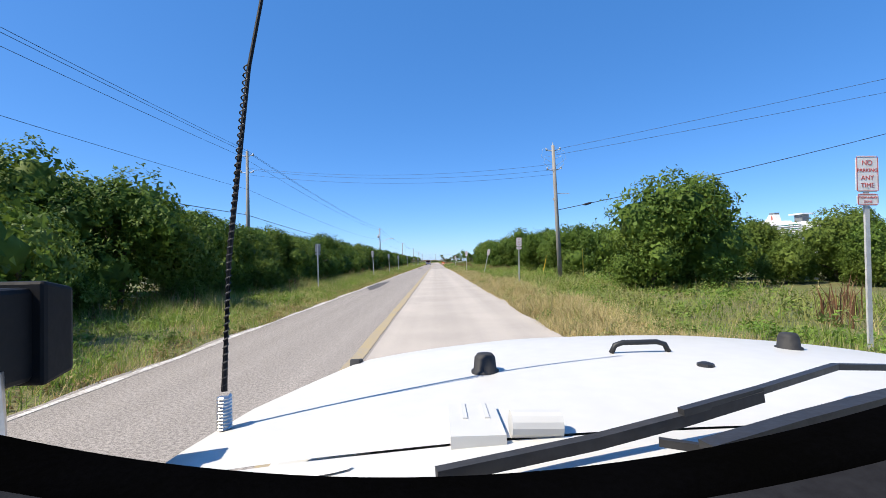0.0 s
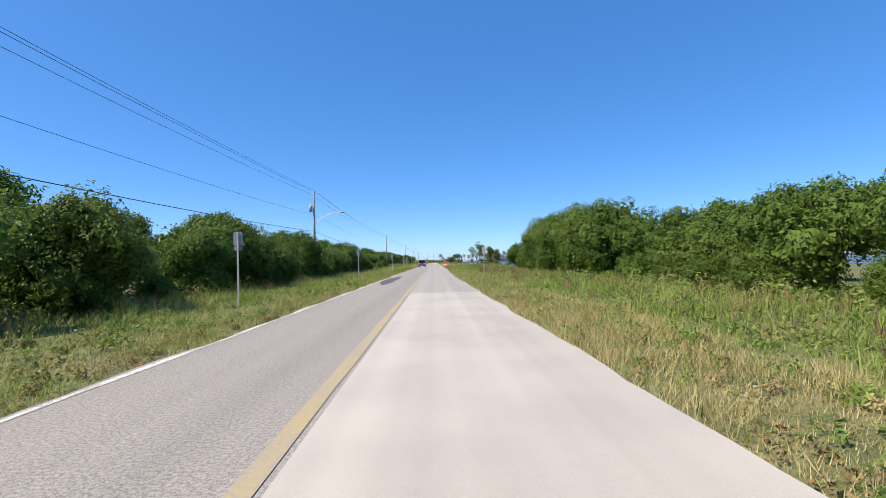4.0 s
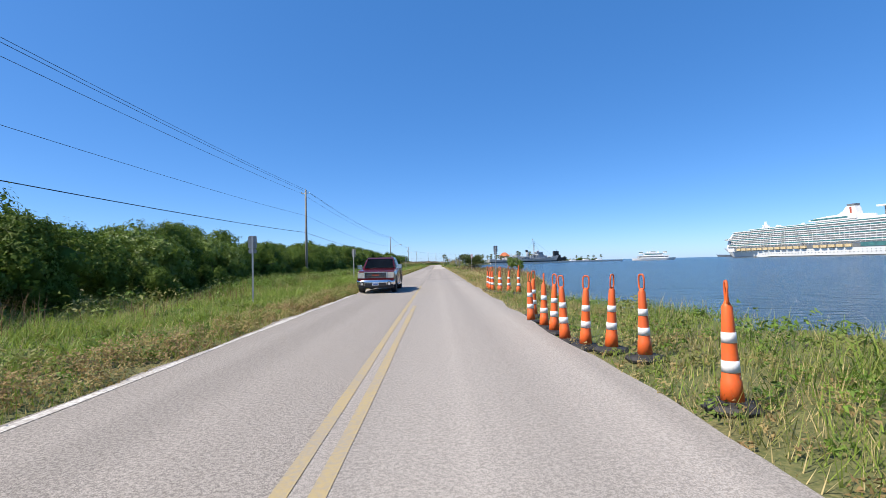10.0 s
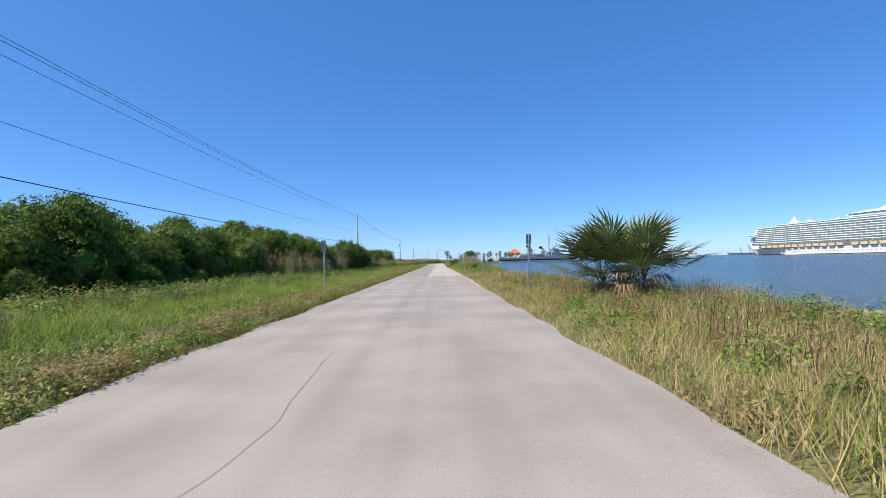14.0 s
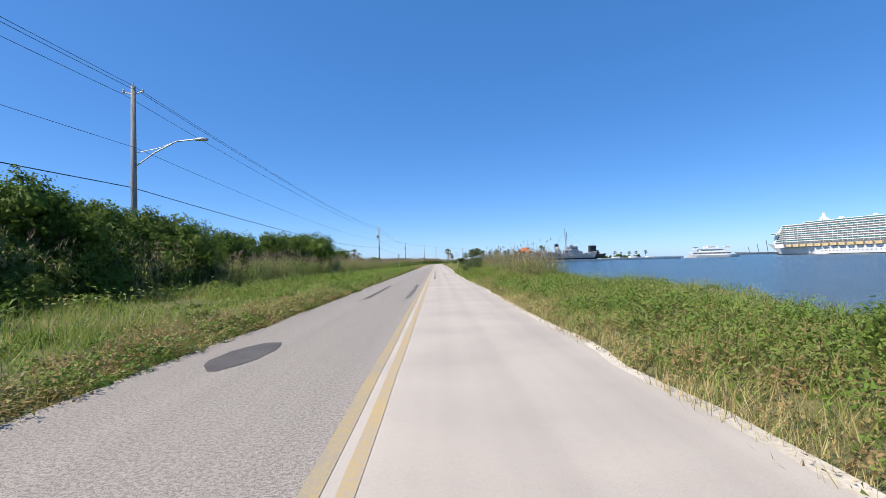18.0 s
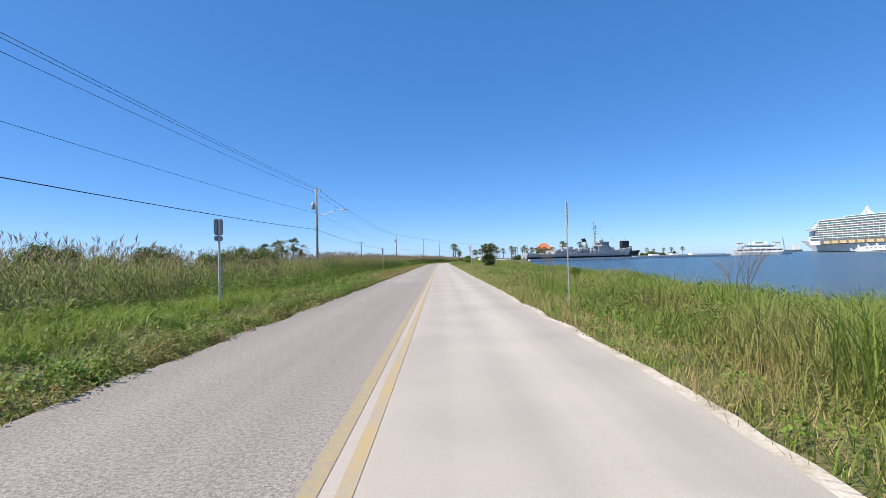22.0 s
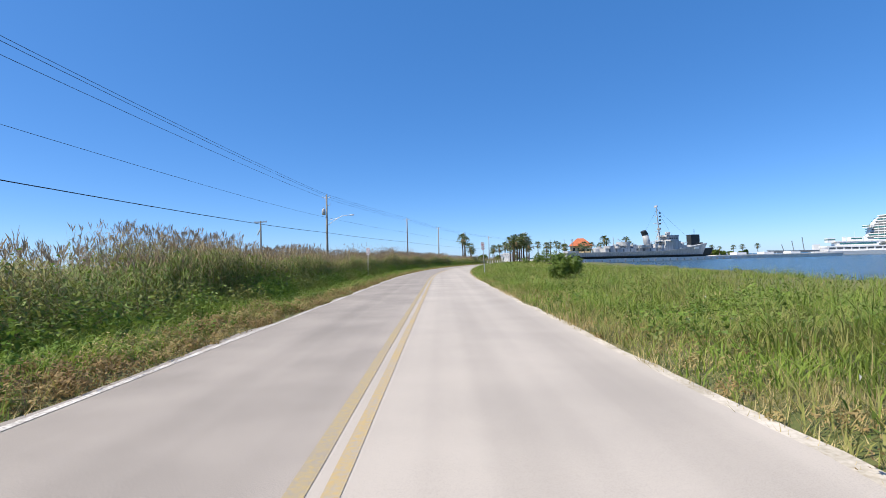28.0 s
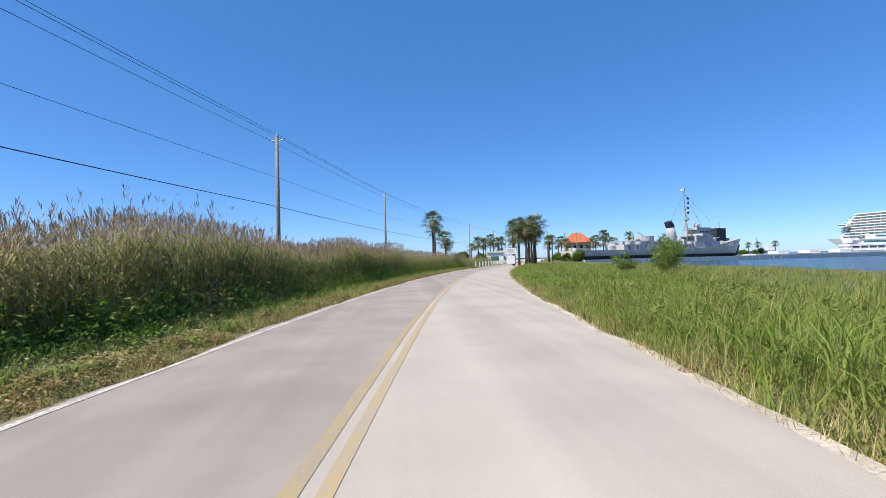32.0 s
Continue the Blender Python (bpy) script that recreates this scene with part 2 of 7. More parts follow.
def word(text, size, material, parent, place, name="lettering"):
    """Flat lettering in the plane that faces -y."""
    key = (text, size, material.name)
    if key not in WORDS:
        cu = bpy.data.curves.new("letters", "FONT")
        cu.body, cu.size, cu.align_x, cu.align_y, cu.extrude = text, size, "CENTER", "CENTER", 0.001
        ob = new("letters", cu)
        bpy.context.view_layer.update()
        me = bpy.data.meshes.new_from_object(ob.evaluated_get(bpy.context.evaluated_depsgraph_get()))
        bpy.data.objects.remove(ob)
        me.materials.clear()
        me.materials.append(material)
        WORDS[key] = me
    ob = part(name, WORDS[key], material, parent)
    ob.matrix_local = pose(*place, 90, 0, 0)
    return ob


# ---------------------------------------------------------------- ground, road and water
SHORE_S = (-400, 60, 100, 135, 150, 180, 191, 197, 201, 207, 230, 260, 280, 292, 303, 314, 322, 345, 400, 470, 520, 560, 600, 640, 700, 756, 780, 900)
SHORE_X = (400, 300, 120, 34, 24, 13.5, 7.0, 4.8, 5.6, 9.2, 11.5, 11.5, 9.2, 6.6, 6.8, 10.0, 13.0, 12.6, 14.5, 19, 26, 32, 32, 24, 18, 14, 80, 150)
SEA = -1.25


def road_coords(x, y):
    """s and lat of world places (arrays)."""
    s, lat = y.copy(), x.copy()
    on = y > BEND
    a = np.arctan2(y - BEND, RADIUS - x)
    rho = np.hypot(x - RADIUS, y - BEND)
    arc = on & (a >= 0) & (a <= BEND_END) & (x < RADIUS)
    s[arc] = BEND + RADIUS * a[arc]
    lat[arc] = RADIUS - rho[arc]
    far = on & ~arc
    ex, ey = RADIUS - RADIUS * math.cos(BEND_END), BEND + RADIUS * math.sin(BEND_END)
    dx, dy = x - ex, y - ey
    s[far] = BEND + RADIUS * BEND_END + dx[far] * math.sin(BEND_END) + dy[far] * math.cos(BEND_END)
    lat[far] = dx[far] * math.cos(BEND_END) - dy[far] * math.sin(BEND_END)
    return s, lat


def wob(x, y, k):
    return np.sin(x * k + 1.3 * np.sin(y * k * 0.7)) * np.cos(y * k * 0.83 + 1.7 * np.cos(x * k * 0.6))


def ground_height(x, y):
    s, lat = road_coords(np.asarray(x, float), np.asarray(y, float))
    shore = np.interp(s, SHORE_S, SHORE_X) + 1.2 * np.sin(s * 0.23) + 0.7 * np.sin(s * 0.71)
    z = np.full(s.shape, -0.10)
    out = np.clip((np.abs(lat + 1.05) - 3.45) / 1.6, 0, 1)
    bank = np.where(lat < 0, np.interp(s, (0, 300, 340, 440, 500, 640), (0.16, 0.2, 0.30, 0.30, 0.2, 0.15)), 0.14)
    z = z + out * bank + out * 0.07 * wob(x, y, 0.9)
    drop = np.clip((lat - shore + 2.5) / 4.0, 0, 1)
    return z - drop * drop * (3 - 2 * drop) * 3.2


def far_steps(a, b, n):
    return [a + math.copysign(abs(b - a) ** (k / n), b - a) for k in range(1, n + 1)]


gx = np.array(sorted(set(far_steps(-45, -4800, 9) + list(np.arange(-45, 75, 1.25)) + list(np.arange(75, 330, 5.0)) + far_steps(330, 4800, 9))))
gy = np.array(sorted(set(far_steps(-60, -4800, 7) + list(np.arange(-60, 820, 2.5)) + far_steps(820, 4900, 9))))
GX, GY = np.meshgrid(gx, gy)
GZ = ground_height(GX.ravel(), GY.ravel())
gv = np.stack([GX.ravel(), GY.ravel(), GZ], 1)
nx, ny = len(gx), len(gy)
i = (np.arange(ny - 1)[:, None] * nx + np.arange(nx - 1)[None, :]).ravel()
gt = np.concatenate([np.stack([i, i + 1, i + nx + 1], 1), np.stack([i, i + nx + 1, i + nx], 1)])
ground = new("ground", mesh_np("ground", gv, gt, M_SOIL))
ground.data.polygons.foreach_set("use_smooth", [True] * len(ground.data.polygons))
tagged(ground, "sandy soil with thin turf along the road", "ground", kind="structure")

M_WATER = mat("bay_water", (0.045, 0.078, 0.092), 0.2, col2=(0.03, 0.056, 0.07), scale=0.02, fine=0.15, spec=0.5)
n, l = M_WATER.node_tree.nodes, M_WATER.node_tree.links
wg, wm, w1 = n.new("ShaderNodeNewGeometry"), n.new("ShaderNodeMapping"), n.new("ShaderNodeTexNoise")
wm.inputs["Scale"].default_value = (0.55, 1.3, 1)
w1.inputs["Scale"].default_value, w1.inputs["Detail"].default_value = 1.1, 6
wb = n.new("ShaderNodeBump")
wb.inputs["Strength"].default_value, wb.inputs["Distance"].default_value = 1.0, 0.75
l.new(wg.outputs["Position"], wm.inputs[0]), l.new(wm.outputs[0], w1.inputs[0])
l.new(w1.outputs[0], wb.inputs["Height"]), l.new(wb.outputs[0], n["Principled BSDF"].inputs["Normal"])
water = new("water", mesh_of("water", [(-60, -4800, SEA), (4900, -4800, SEA), (4900, 4900, SEA), (-60, 4900, SEA)], [(0, 1, 2, 3)], M_WATER))
tagged(water, "choppy grey-blue bay water beside the road", "water", kind="structure")


def ribbon(name, s0, s1, lat0, lat1, material, z=0.0, step=2.0, ragged0=0.0, ragged1=0.0, parent=None, label="", thick=0.0, together=False, taper=False):
    """A strip of road surface between two side lines, which may be ragged."""
    ss = np.arange(s0, s1 + step * 0.5, step)
    va, vb = [], []
    for s in ss:
        w0 = ragged0 * (noise.noise((s * 0.45, 3.1, 1.5)) + 0.3 * noise.noise((s * 1.2, 0.4, 4)))
        w1 = ragged1 * (noise.noise((s * 0.45, 5.3, 7.5)) + 0.3 * noise.noise((s * 1.2, 2.2, 9)))
        if together:
            w1 = w0
        c0 = np.interp(s, *lat0) if isinstance(lat0, tuple) else lat0
        c1 = np.interp(s, *lat1) if isinstance(lat1, tuple) else lat1
        if taper:
            k = min(1.0, 0.05 + 4 * (s - s0) / (s1 - s0), 0.05 + 3 * (s1 - s) / (s1 - s0))
            c0, c1 = c0 + (c1 - c0) * (1 - k) * 0.7, c1 - (c1 - c0) * (1 - k) * 0.3
        va.append(road_point(s, c0 + w0, z))
        vb.append(road_point(s, c1 + w1, z))
    k = len(ss)
    verts = va + vb
    faces = [(i, k + i, k + i + 1, i + 1) for i in range(k - 1)]
    if thick:
        verts += [v - Vector((0, 0, thick)) for v in verts]
        o = 2 * k
        faces += [(i, i + 1, o + i + 1, o + i) for i in range(k - 1)]
        faces += [(k + i + 1, k + i, o + k + i, o + k + i + 1) for i in range(k - 1)]
    return part(name, mesh_of(name, verts, faces, material), material, parent, label)


MID = -1.12
EDGE_S = (-60, 8, 42, 60, 85, 111, 129, 163, 180, 198, 232, 301, 340, 353, 371, 388, 422, 492, 510, 561, 770)
EDGE_X = (2.4, 2.37, 2.4, 2.5, 2.3, 2.0, 2.0, 2.5, 2.2, 2.27, 2.37, 2.3, 2.15, 1.95, 1.85, 2.4, 2.45, 2.65, 2.5, 2.8, 2.8)


def edge(off):
    """The right edge of the lane, off metres further out."""
    return EDGE_S, tuple(x + off for x in EDGE_X)

for s0, s1, surface, what in ((-60, 222, M_ASPHALT, "grey worn asphalt lane with a crumbling edge"), (222, 292, M_PALEROAD, "pale bleached lane with a crumbling edge"),
                              (292, 412, M_ASPHALT, "grey worn asphalt lane with a crumbling edge"), (412, 770, M_PALEROAD, "pale bleached lane with a crumbling edge")):
    tagged(ribbon("road", s0, s1, -4.45, MID, surface, 0.0, 0.5, ragged0=0.22, thick=0.14), what, "road", kind="structure")
for s0, s1, surface in ((-60, 92, M_CONCRETE), (92, 212, M_GREYLANE), (212, 290, M_PALEROAD), (290, 770, M_CONCRETE)):
    tagged(ribbon("road", s0, s1, MID, edge(0.0), surface, 0.003, 0.5, ragged1=0.16, thick=0.14),
           "bleached pale lane with a ragged shell-gravel edge", "road", kind="structure")
tagged(ribbon("road_shoulder", 270, 770, edge(-0.3), edge(0.2), M_GRAVEL, -0.012, 0.5, ragged1=0.20, thick=0.1),
       "strip of pale shell gravel beside the lane", "road shoulder", kind="structure")
marks = thing("road_marking", "worn yellow centre lines and white edge line on the road", "road marking", kind="structure")
ribbon("faded_stripe", -60, 132, -1.38, -1.18, M_FADED, 0.008, 1.0, 0.03, 0.03, marks, "wide faded yellow stripe")
ribbon("yellow_line", 132, 205, -1.24, -1.12, M_FADED, 0.008, 1.0, 0.015, 0.015, marks)
ribbon("yellow_line", 132, 190, -0.98, -0.86, M_FADED, 0.008, 1.0, 0.015, 0.015, marks)
ribbon("yellow_line", 296, 770, -1.15, -1.01, M_FADED, 0.008, 1.0, 0.012, 0.012, marks)
ribbon("yellow_line", 296, 770, -0.90, -0.78, M_YELLOW, 0.008, 1.0, 0.012, 0.012, marks)
ribbon("white_line", -60, 215, -4.38, -4.27, M_WHITE_LINE, 0.006, 0.5, 0.09, 0.06, marks, "worn white edge line")
ribbon("white_line", 437, 770, -4.34, -4.23, M_WHITE_LINE, 0.006, 0.5, 0.06, 0.04, marks, "worn white edge line")
patches = thing("asphalt_patch", "dark repair patches and tyre marks on the worn road", "road patch", kind="structure")
for s0, s1, a, b in ((26, 37.7, -4.25, -3.5), (101, 119.5, -4.12, -3.1), (318.3, 320.8, -3.78, -3.22)):
    ribbon("patch", s0, s1, a, b, M_PATCH, 0.006, 0.4, 0.22, 0.22, patches, taper=True)
for s0, a in ((424.6, -1.75), (424.4, -3.25)):
    ribbon("utility_cover", s0, s0 + 0.5, a, a + 0.26, M_PATCH, 0.007, 0.25, 0, 0, patches, "small dark utility cover")
for s0, s1, a in ((350, 383, -0.5), (331, 342.5, -3.30), (331, 342.5, -1.56)):
    for k in range(4 if s0 == 331 else 3):
        ribbon("tyre_mark", s0 + k * 0.25, s1 - k * 0.2, a + k * 0.052, a + k * 0.052 + 0.036, M_TYRE, 0.010, 0.5, 0.02, 0.02, patches)
for k in range(22):
    s0 = random.uniform(0, 420)
    a = random.uniform(-4.1, -1.6)
    ribbon("crack", s0, s0 + random.uniform(2, 9), a, a + 0.006, M_CRACK, 0.007, 0.3, 0.2, 0.2, patches, together=True)
for k in range(46):
    s0 = random.uniform(205, 219)
    a = random.uniform(-4.0, -3.1) + 0.04 * (s0 - 205)
    ribbon("crack", s0, s0 + random.uniform(0.5, 1.8), a, a + 0.010, M_CRACK, 0.007, 0.12, 0.16, 0.16, patches, together=True)
for k in range(24):
    s0, a = random.uniform(205, 219), random.uniform(-4.0, -3.0)
    ribbon("crack", s0, s0 + 0.02, a, a + random.uniform(0.1, 0.35), M_CRACK, 0.007, 0.02, 0, 0, patches)
ribbon("joint_strip", 217, 243, -1.02, -0.82, M_JOINT, 0.010, 0.5, 0.05, 0.05, patches, "rough grey joint strip")
for s0 in (26.5, 175, 222.0):
    ribbon("seam", s0, s0 + 0.05, -4.3, MID + 0.2, M_PATCH, 0.007, 0.05, 0, 0, patches)

# ---------------------------------------------------------------- plants


def unit(v):
    return v / np.maximum(np.linalg.norm(v, axis=-1, keepdims=True), 1e-9)


def leaf_quads(centres, normals, size, rnd, long=1.6):
    """Pointed leaves, one triangle each, at centres, facing roughly along normals."""
    k = len(centres)
    nrm = unit(normals + rnd.normal(0, 0.55, (k, 3)))
    t = unit(np.cross(nrm, rnd.normal(0, 1, (k, 3))))
    b = np.cross(nrm, t)
    sz = (size * rnd.uniform(0.75, 1.5, k))[:, None]
    root = centres - t * sz * long * 0.4
    v = np.stack([root + b * sz * 0.5, centres + t * sz * long * 0.6, root - b * sz * 0.5], 1).reshape(-1, 3)
    return v, np.arange(k * 3).reshape(-1, 3)


ICO = bmesh.new()
bmesh.ops.create_icosphere(ICO, subdivisions=2, radius=1)
ICO_V = np.array([v.co[:] for v in ICO.verts])
ICO_F = np.array([[v.index for v in f.verts] for f in ICO.faces])
ICO.free()


def crown(name, seed, wide, low, high, blobs, leaves, size, material, solid=0.72, spread=1.0):
    """A crown of leafy sprigs round many lobes, with dark gaps, a dense inside and shoots that stick out."""
    r = np.random.default_rng(seed)
    vs, fs, off = [], [], 0
    mid, half = (low + high) / 2, (high - low) / 2
    ang, lift = r.uniform(0, 2 * math.pi, blobs), r.uniform(-0.75, 0.95, blobs)
    reach = np.sqrt(1 - lift ** 2) * np.where(lift < 0, 1 + 0.35 * lift, 1.0)
    d = np.stack([np.cos(ang) * reach, np.sin(ang) * reach, lift], 1)
    rad = r.uniform(0.6, 1.0, (blobs, 1))
    c = d * rad * np.array([wide * 0.5, wide * 0.5, half]) * 0.82 * spread + np.array([0, 0, mid])
    br = r.uniform(0.15, 0.28, blobs) * min(wide, (high - low) * 1.2)
    floor_z = 0.05 if low < 1 else low * 0.6

    def put(q, nn, sz, long=1.6):
        nonlocal off
        q[:, 2] = np.maximum(q[:, 2], floor_z + r.uniform(0, 0.1, len(q)))
        v, f = leaf_quads(q, nn, sz, r, long)
        vs.append(v), fs.append(f + off)
        off += len(v)
    if solid:
        for k in range(blobs):
            v = c[k] + ICO_V * br[k] * r.uniform(0.34, 0.6, (len(ICO_V), 1))
            v[:, 2] = np.maximum(v[:, 2], floor_z)
            vs.append(v), fs.append(ICO_F + off)
            off += len(v)
    each = 12
    sprigs = max(leaves // (blobs * each), 4)
    for k in range(blobs):
        if solid:
            dn = unit(r.normal(0, 1, (170, 3)))
            put(c[k] + dn * br[k] * r.uniform(0.5, 0.85, (170, 1)), dn, min(br[k] * 0.22, 0.15), 1.4)
        nn = unit(r.normal(0, 1, (sprigs, 3)))
        q = c[k] + nn * br[k] * r.uniform(0.82, 1.05, (sprigs, 1))
        q, nn = np.repeat(q, each, 0), np.repeat(nn, each, 0)
        put(q + r.normal(0, size * 1.3, q.shape), nn * 1.3 + np.array([0, 0, 0.12]), size)
    shoots = max(int(blobs * 0.35), 2)
    k = r.integers(0, blobs, shoots)
    nn = unit(r.normal(0, 1, (shoots, 3)) + np.array([0, 0, 0.9]))
    root = c[k] + nn * br[k][:, None] * 0.9
    length = r.uniform(0.12, 0.35, (shoots, 1)) * min(1.0, wide / 3)
    u = r.uniform(0, 1, (shoots * 14, 1))
    q = np.repeat(root, 14, 0) + np.repeat(nn * length, 14, 0) * u + r.normal(0, size * 0.6, (shoots * 14, 3))
    put(q, np.repeat(nn, 14, 0) * 0.3 + np.array([0, 0, 0.6]), size * 0.9)
    return mesh_np(name, np.concatenate(vs), np.concatenate(fs), material)


def trunk(name, seed, high, wide, r0=0.12):
    r = random.Random(seed)
    bm = bmesh.new()
    bend = [(r.uniform(-0.2, 0.2) * k, r.uniform(-0.2, 0.2) * k, high * 0.55 * k / 3) for k in range(4)]
    bend[0] = (0, 0, -0.3)
    tube(bend, [r0, r0 * 0.8, r0 * 0.6, r0 * 0.35], 7, bm)
    for k in range(6):
        a = r.uniform(0, 6.28)
        base = Vector(bend[1 + k % 3])
        tip = base + Vector((math.cos(a) * wide * 0.34, math.sin(a) * wide * 0.34, high * r.uniform(0.06, 0.16)))
        tube([base, (base + tip) / 2 + Vector((0, 0, 0.15)), tip], [r0 * 0.4, r0 * 0.28, r0 * 0.1], 5, bm)
    return bm


def tree(seed, wide, low, high, blobs, leaves, size, material, label, name="tree", category="tree", group="", solid=0.72, spread=1.0):
    t = thing(name, label, category, group)
    part("trunk", trunk("trunk", seed, high, wide), M_BARK, t, smooth=True)
    part("crown", crown("crown", seed, wide, low, high, blobs, leaves, size, material, solid, spread), material, t)
    return t


def gz(s, lat):
    p = road_point(s, lat)
    return float(ground_height(np.array([p.x]), np.array([p.y]))[0])


PROTO = [
    tree(11, 4.6, -0.5, 4.6, 20, 19000, 0.068, M_LEAF, "dense dark-green broadleaf tree of the roadside thicket", group="roadside thicket"),
    tree(12, 5.2, -0.5, 4.2, 22, 20000, 0.068, M_LEAF, "wide dark-green bushy tree of the roadside thicket", group="roadside thicket"),
    tree(13, 3.8, -0.5, 3.6, 15, 13000, 0.066, M_LEAF2, "bright yellow-green bushy young tree beside the road", group="roadside thicket"),
    tree(14, 4.4, -0.5, 5.4, 21, 19000, 0.070, M_LEAF, "tall rounded dark-green broadleaf tree", group="roadside thicket"),
    tree(15, 4.0, -0.5, 3.0, 15, 13000, 0.066, M_LEAF, "low spreading green bush at the edge of the thicket", name="bush", category="bush", group="roadside thicket"),
    tree(16, 5.4, 0.8, 4.9, 18, 8000, 0.105, M_LEAF, "dark-green broadleaf tree deep in the thicket", group="roadside thicket"),
    tree(17, 6.4, -0.4, 6.4, 30, 34000, 0.066, M_LEAF, "large full-crowned dark-green broadleaf tree beside the road", group="roadside thicket"),
]
USED = set()


def plant(k, s, lat, size=1.0, turn=None):
    s += 0.18 * abs(lat)
    m = stand(s, lat, gz(s, lat) - 0.05, random.uniform(0, 360) if turn is None else turn, size)
    if k in USED:
        return copy_thing_sized(PROTO[k], m)
    USED.add(k)
    PROTO[k].matrix_world = m
    return PROTO[k]


def copy_thing_sized(ob, m):
    """A copy at the pose and size of m."""
    c = copy_thing(ob, Matrix.Identity(4))
    c.matrix_basis = m
    return c


random.seed(21)
# thicket left of the road, front and back rows
s = -6.0
while s < 338:
    lat = -float(np.interp(s, (0, 60, 100, 140, 185, 215, 285, 300, 340), (10.6, 11.5, 12.0, 13.0, 14.0, 18.2, 18.2, 15.5, 15.5)))
    high = float(np.interp(s, (-6, 10, 40, 90, 130, 160, 230, 255, 290, 320), (1.15, 1.05, 0.95, 0.95, 1.0, 0.85, 0.95, 1.08, 1.22, 1.0)))
    plant(random.choice((0, 1, 1, 2, 4, 0)), s, lat + random.uniform(-0.8, 0.8), high * random.uniform(0.82, 1.08))
    s += random.uniform(3.3, 4.6) if s < 200 else random.uniform(2.5, 3.5)
s = -8.0
while s < 312:
    high = float(np.interp(s, (-6, 10, 40, 130, 160, 230, 255, 290), (1.25, 1.1, 1.05, 1.05, 0.9, 0.95, 1.1, 1.2)))
    plant(5, s, (-17.5 if s < 190 else -22.0) + random.uniform(-1.2, 1.2), high * random.uniform(0.85, 1.1))
    s += random.uniform(4.6, 6.0)
for s, lat, k, size in ((311, -14.2, 0, 1.05), (314.5, -14.6, 3, 0.98), (318, -14.2, 0, 1.12), (322, -15.5, 3, 0.9), (326, -14.4, 3, 0.95), (329.8, -15.6, 0, 1.1), (333, -14.2, 1, 0.95), (343, -15.5, 1, 0.9), (348, -16.5, 0, 0.95), (353, -15, 3, 0.85), (357, -15.5, 0, 1.05), (361, -14.5, 1, 1.1), (364.5, -16, 3, 0.92), (369, -16.5, 0, 0.85), (373, -17, 1, 0.8), (386, -19, 4, 0.9), (391, -17, 2, 0.7), (400, -19, 4, 0.8), (333, -15, 3, 0.85), (340, -17, 0, 0.8), (352, -17, 1, 0.72), (365, -20, 0, 0.72), (379, -15.5, 1, 0.85), (383, -16.5, 0, 0.8), (388, -17.5, 4, 1.0), (378, -22, 4, 0.9), (396, -24, 4, 0.95), (411, -13.5, 4, 0.8), (415.5, -14, 2, 0.7), (407, -13.4, 4, 0.68), (403, -15, 1, 0.55),
                        (404, -28, 1, 0.75), (416, -34, 4, 0.95), (598, -21, 2, 0.8), (430, -40, 4, 0.9)):
    plant(k, s, lat, size)
# trees right of the road
plant(5, 33.6, 17.8, 1.0)
plant(5, 37.0, 22.5, 1.1)
s = 50.0
while s < 128:
    plant(5, s, random.uniform(17, 21), random.uniform(0.8, 1.0))
    s += random.uniform(5.5, 7.5)
s = 1.0
while s < 330:
    plant(4, s, -float(np.interp(s, (0, 100, 185, 215, 285, 330), (9.6, 10.8, 12.2, 16.2, 16.2, 12.6))) + random.uniform(-0.8, 0.6), random.uniform(0.35, 0.62))
    s += random.uniform(3.2, 6)
for s, lat, k, size in ((20.0, 10.9, 1, 1.2), (20.8, 12.6, 0, 0.92), (19.2, 9.4, 4, 0.9), (19.5, 19.6, 1, 0.84), (23.6, 18.6, 0, 0.86), (25, 16.2, 4, 0.85), (15.5, 18.5, 4, 0.9), (12.5, -12.4, 3, 1.02), (37.6, 11.9, 1, 1.0), (37.8, 14.0, 0, 0.98), (37.6, 13.2, 4, 1.1), (42, 14, 4, 1.05), (45, 12.5, 0, 1.0), (48, 14.5, 1, 1.05),
                        (51.5, 11.8, 0, 1.12), (55, 13, 3, 1.0), (58, 15, 1, 1.0), (61, 13.5, 0, 0.95), (69.2, 12.2, 6, 1.0), (70.5, 10.4, 0, 1.05), (71.8, 13.2, 1, 1.1), (75, 12.8, 4, 1.1),
                        (79, 14.5, 0, 1.0), (84, 13.5, 1, 0.95), (88, 14.5, 0, 1.0), (93, 14, 4, 1.05), (97, 15, 1, 1.05), (101, 13.2, 3, 1.1), (104.5, 12.4, 6, 0.9), (107.5, 13.6, 3, 1.2),
                        (110.5, 12.0, 6, 0.88), (114, 12.8, 3, 1.15), (117, 12.4, 6, 1.02), (120.5, 12.9, 6, 0.98), (124, 12.2, 0, 0.98), (127, 12.6, 4, 1.05),
                        (136, 17.5, 4, 0.8), (139.5, 16.5, 2, 0.72), (132, 17.5, 0, 1.0), (17, 26, 1, 0.95), (40, 25, 3, 0.9)):
    plant(k, s, lat, size)
s = 40.0
while s < 128:
    plant(4, s, random.uniform(11.2, 13.0), random.uniform(0.38, 0.62))
    s += random.uniform(3.5, 6.5)
s = 16.0
while s < 130:
    plant(4, s, random.uniform(14.5, 18.5), random.uniform(0.5, 0.8))
    s += random.uniform(3.0, 4.5)
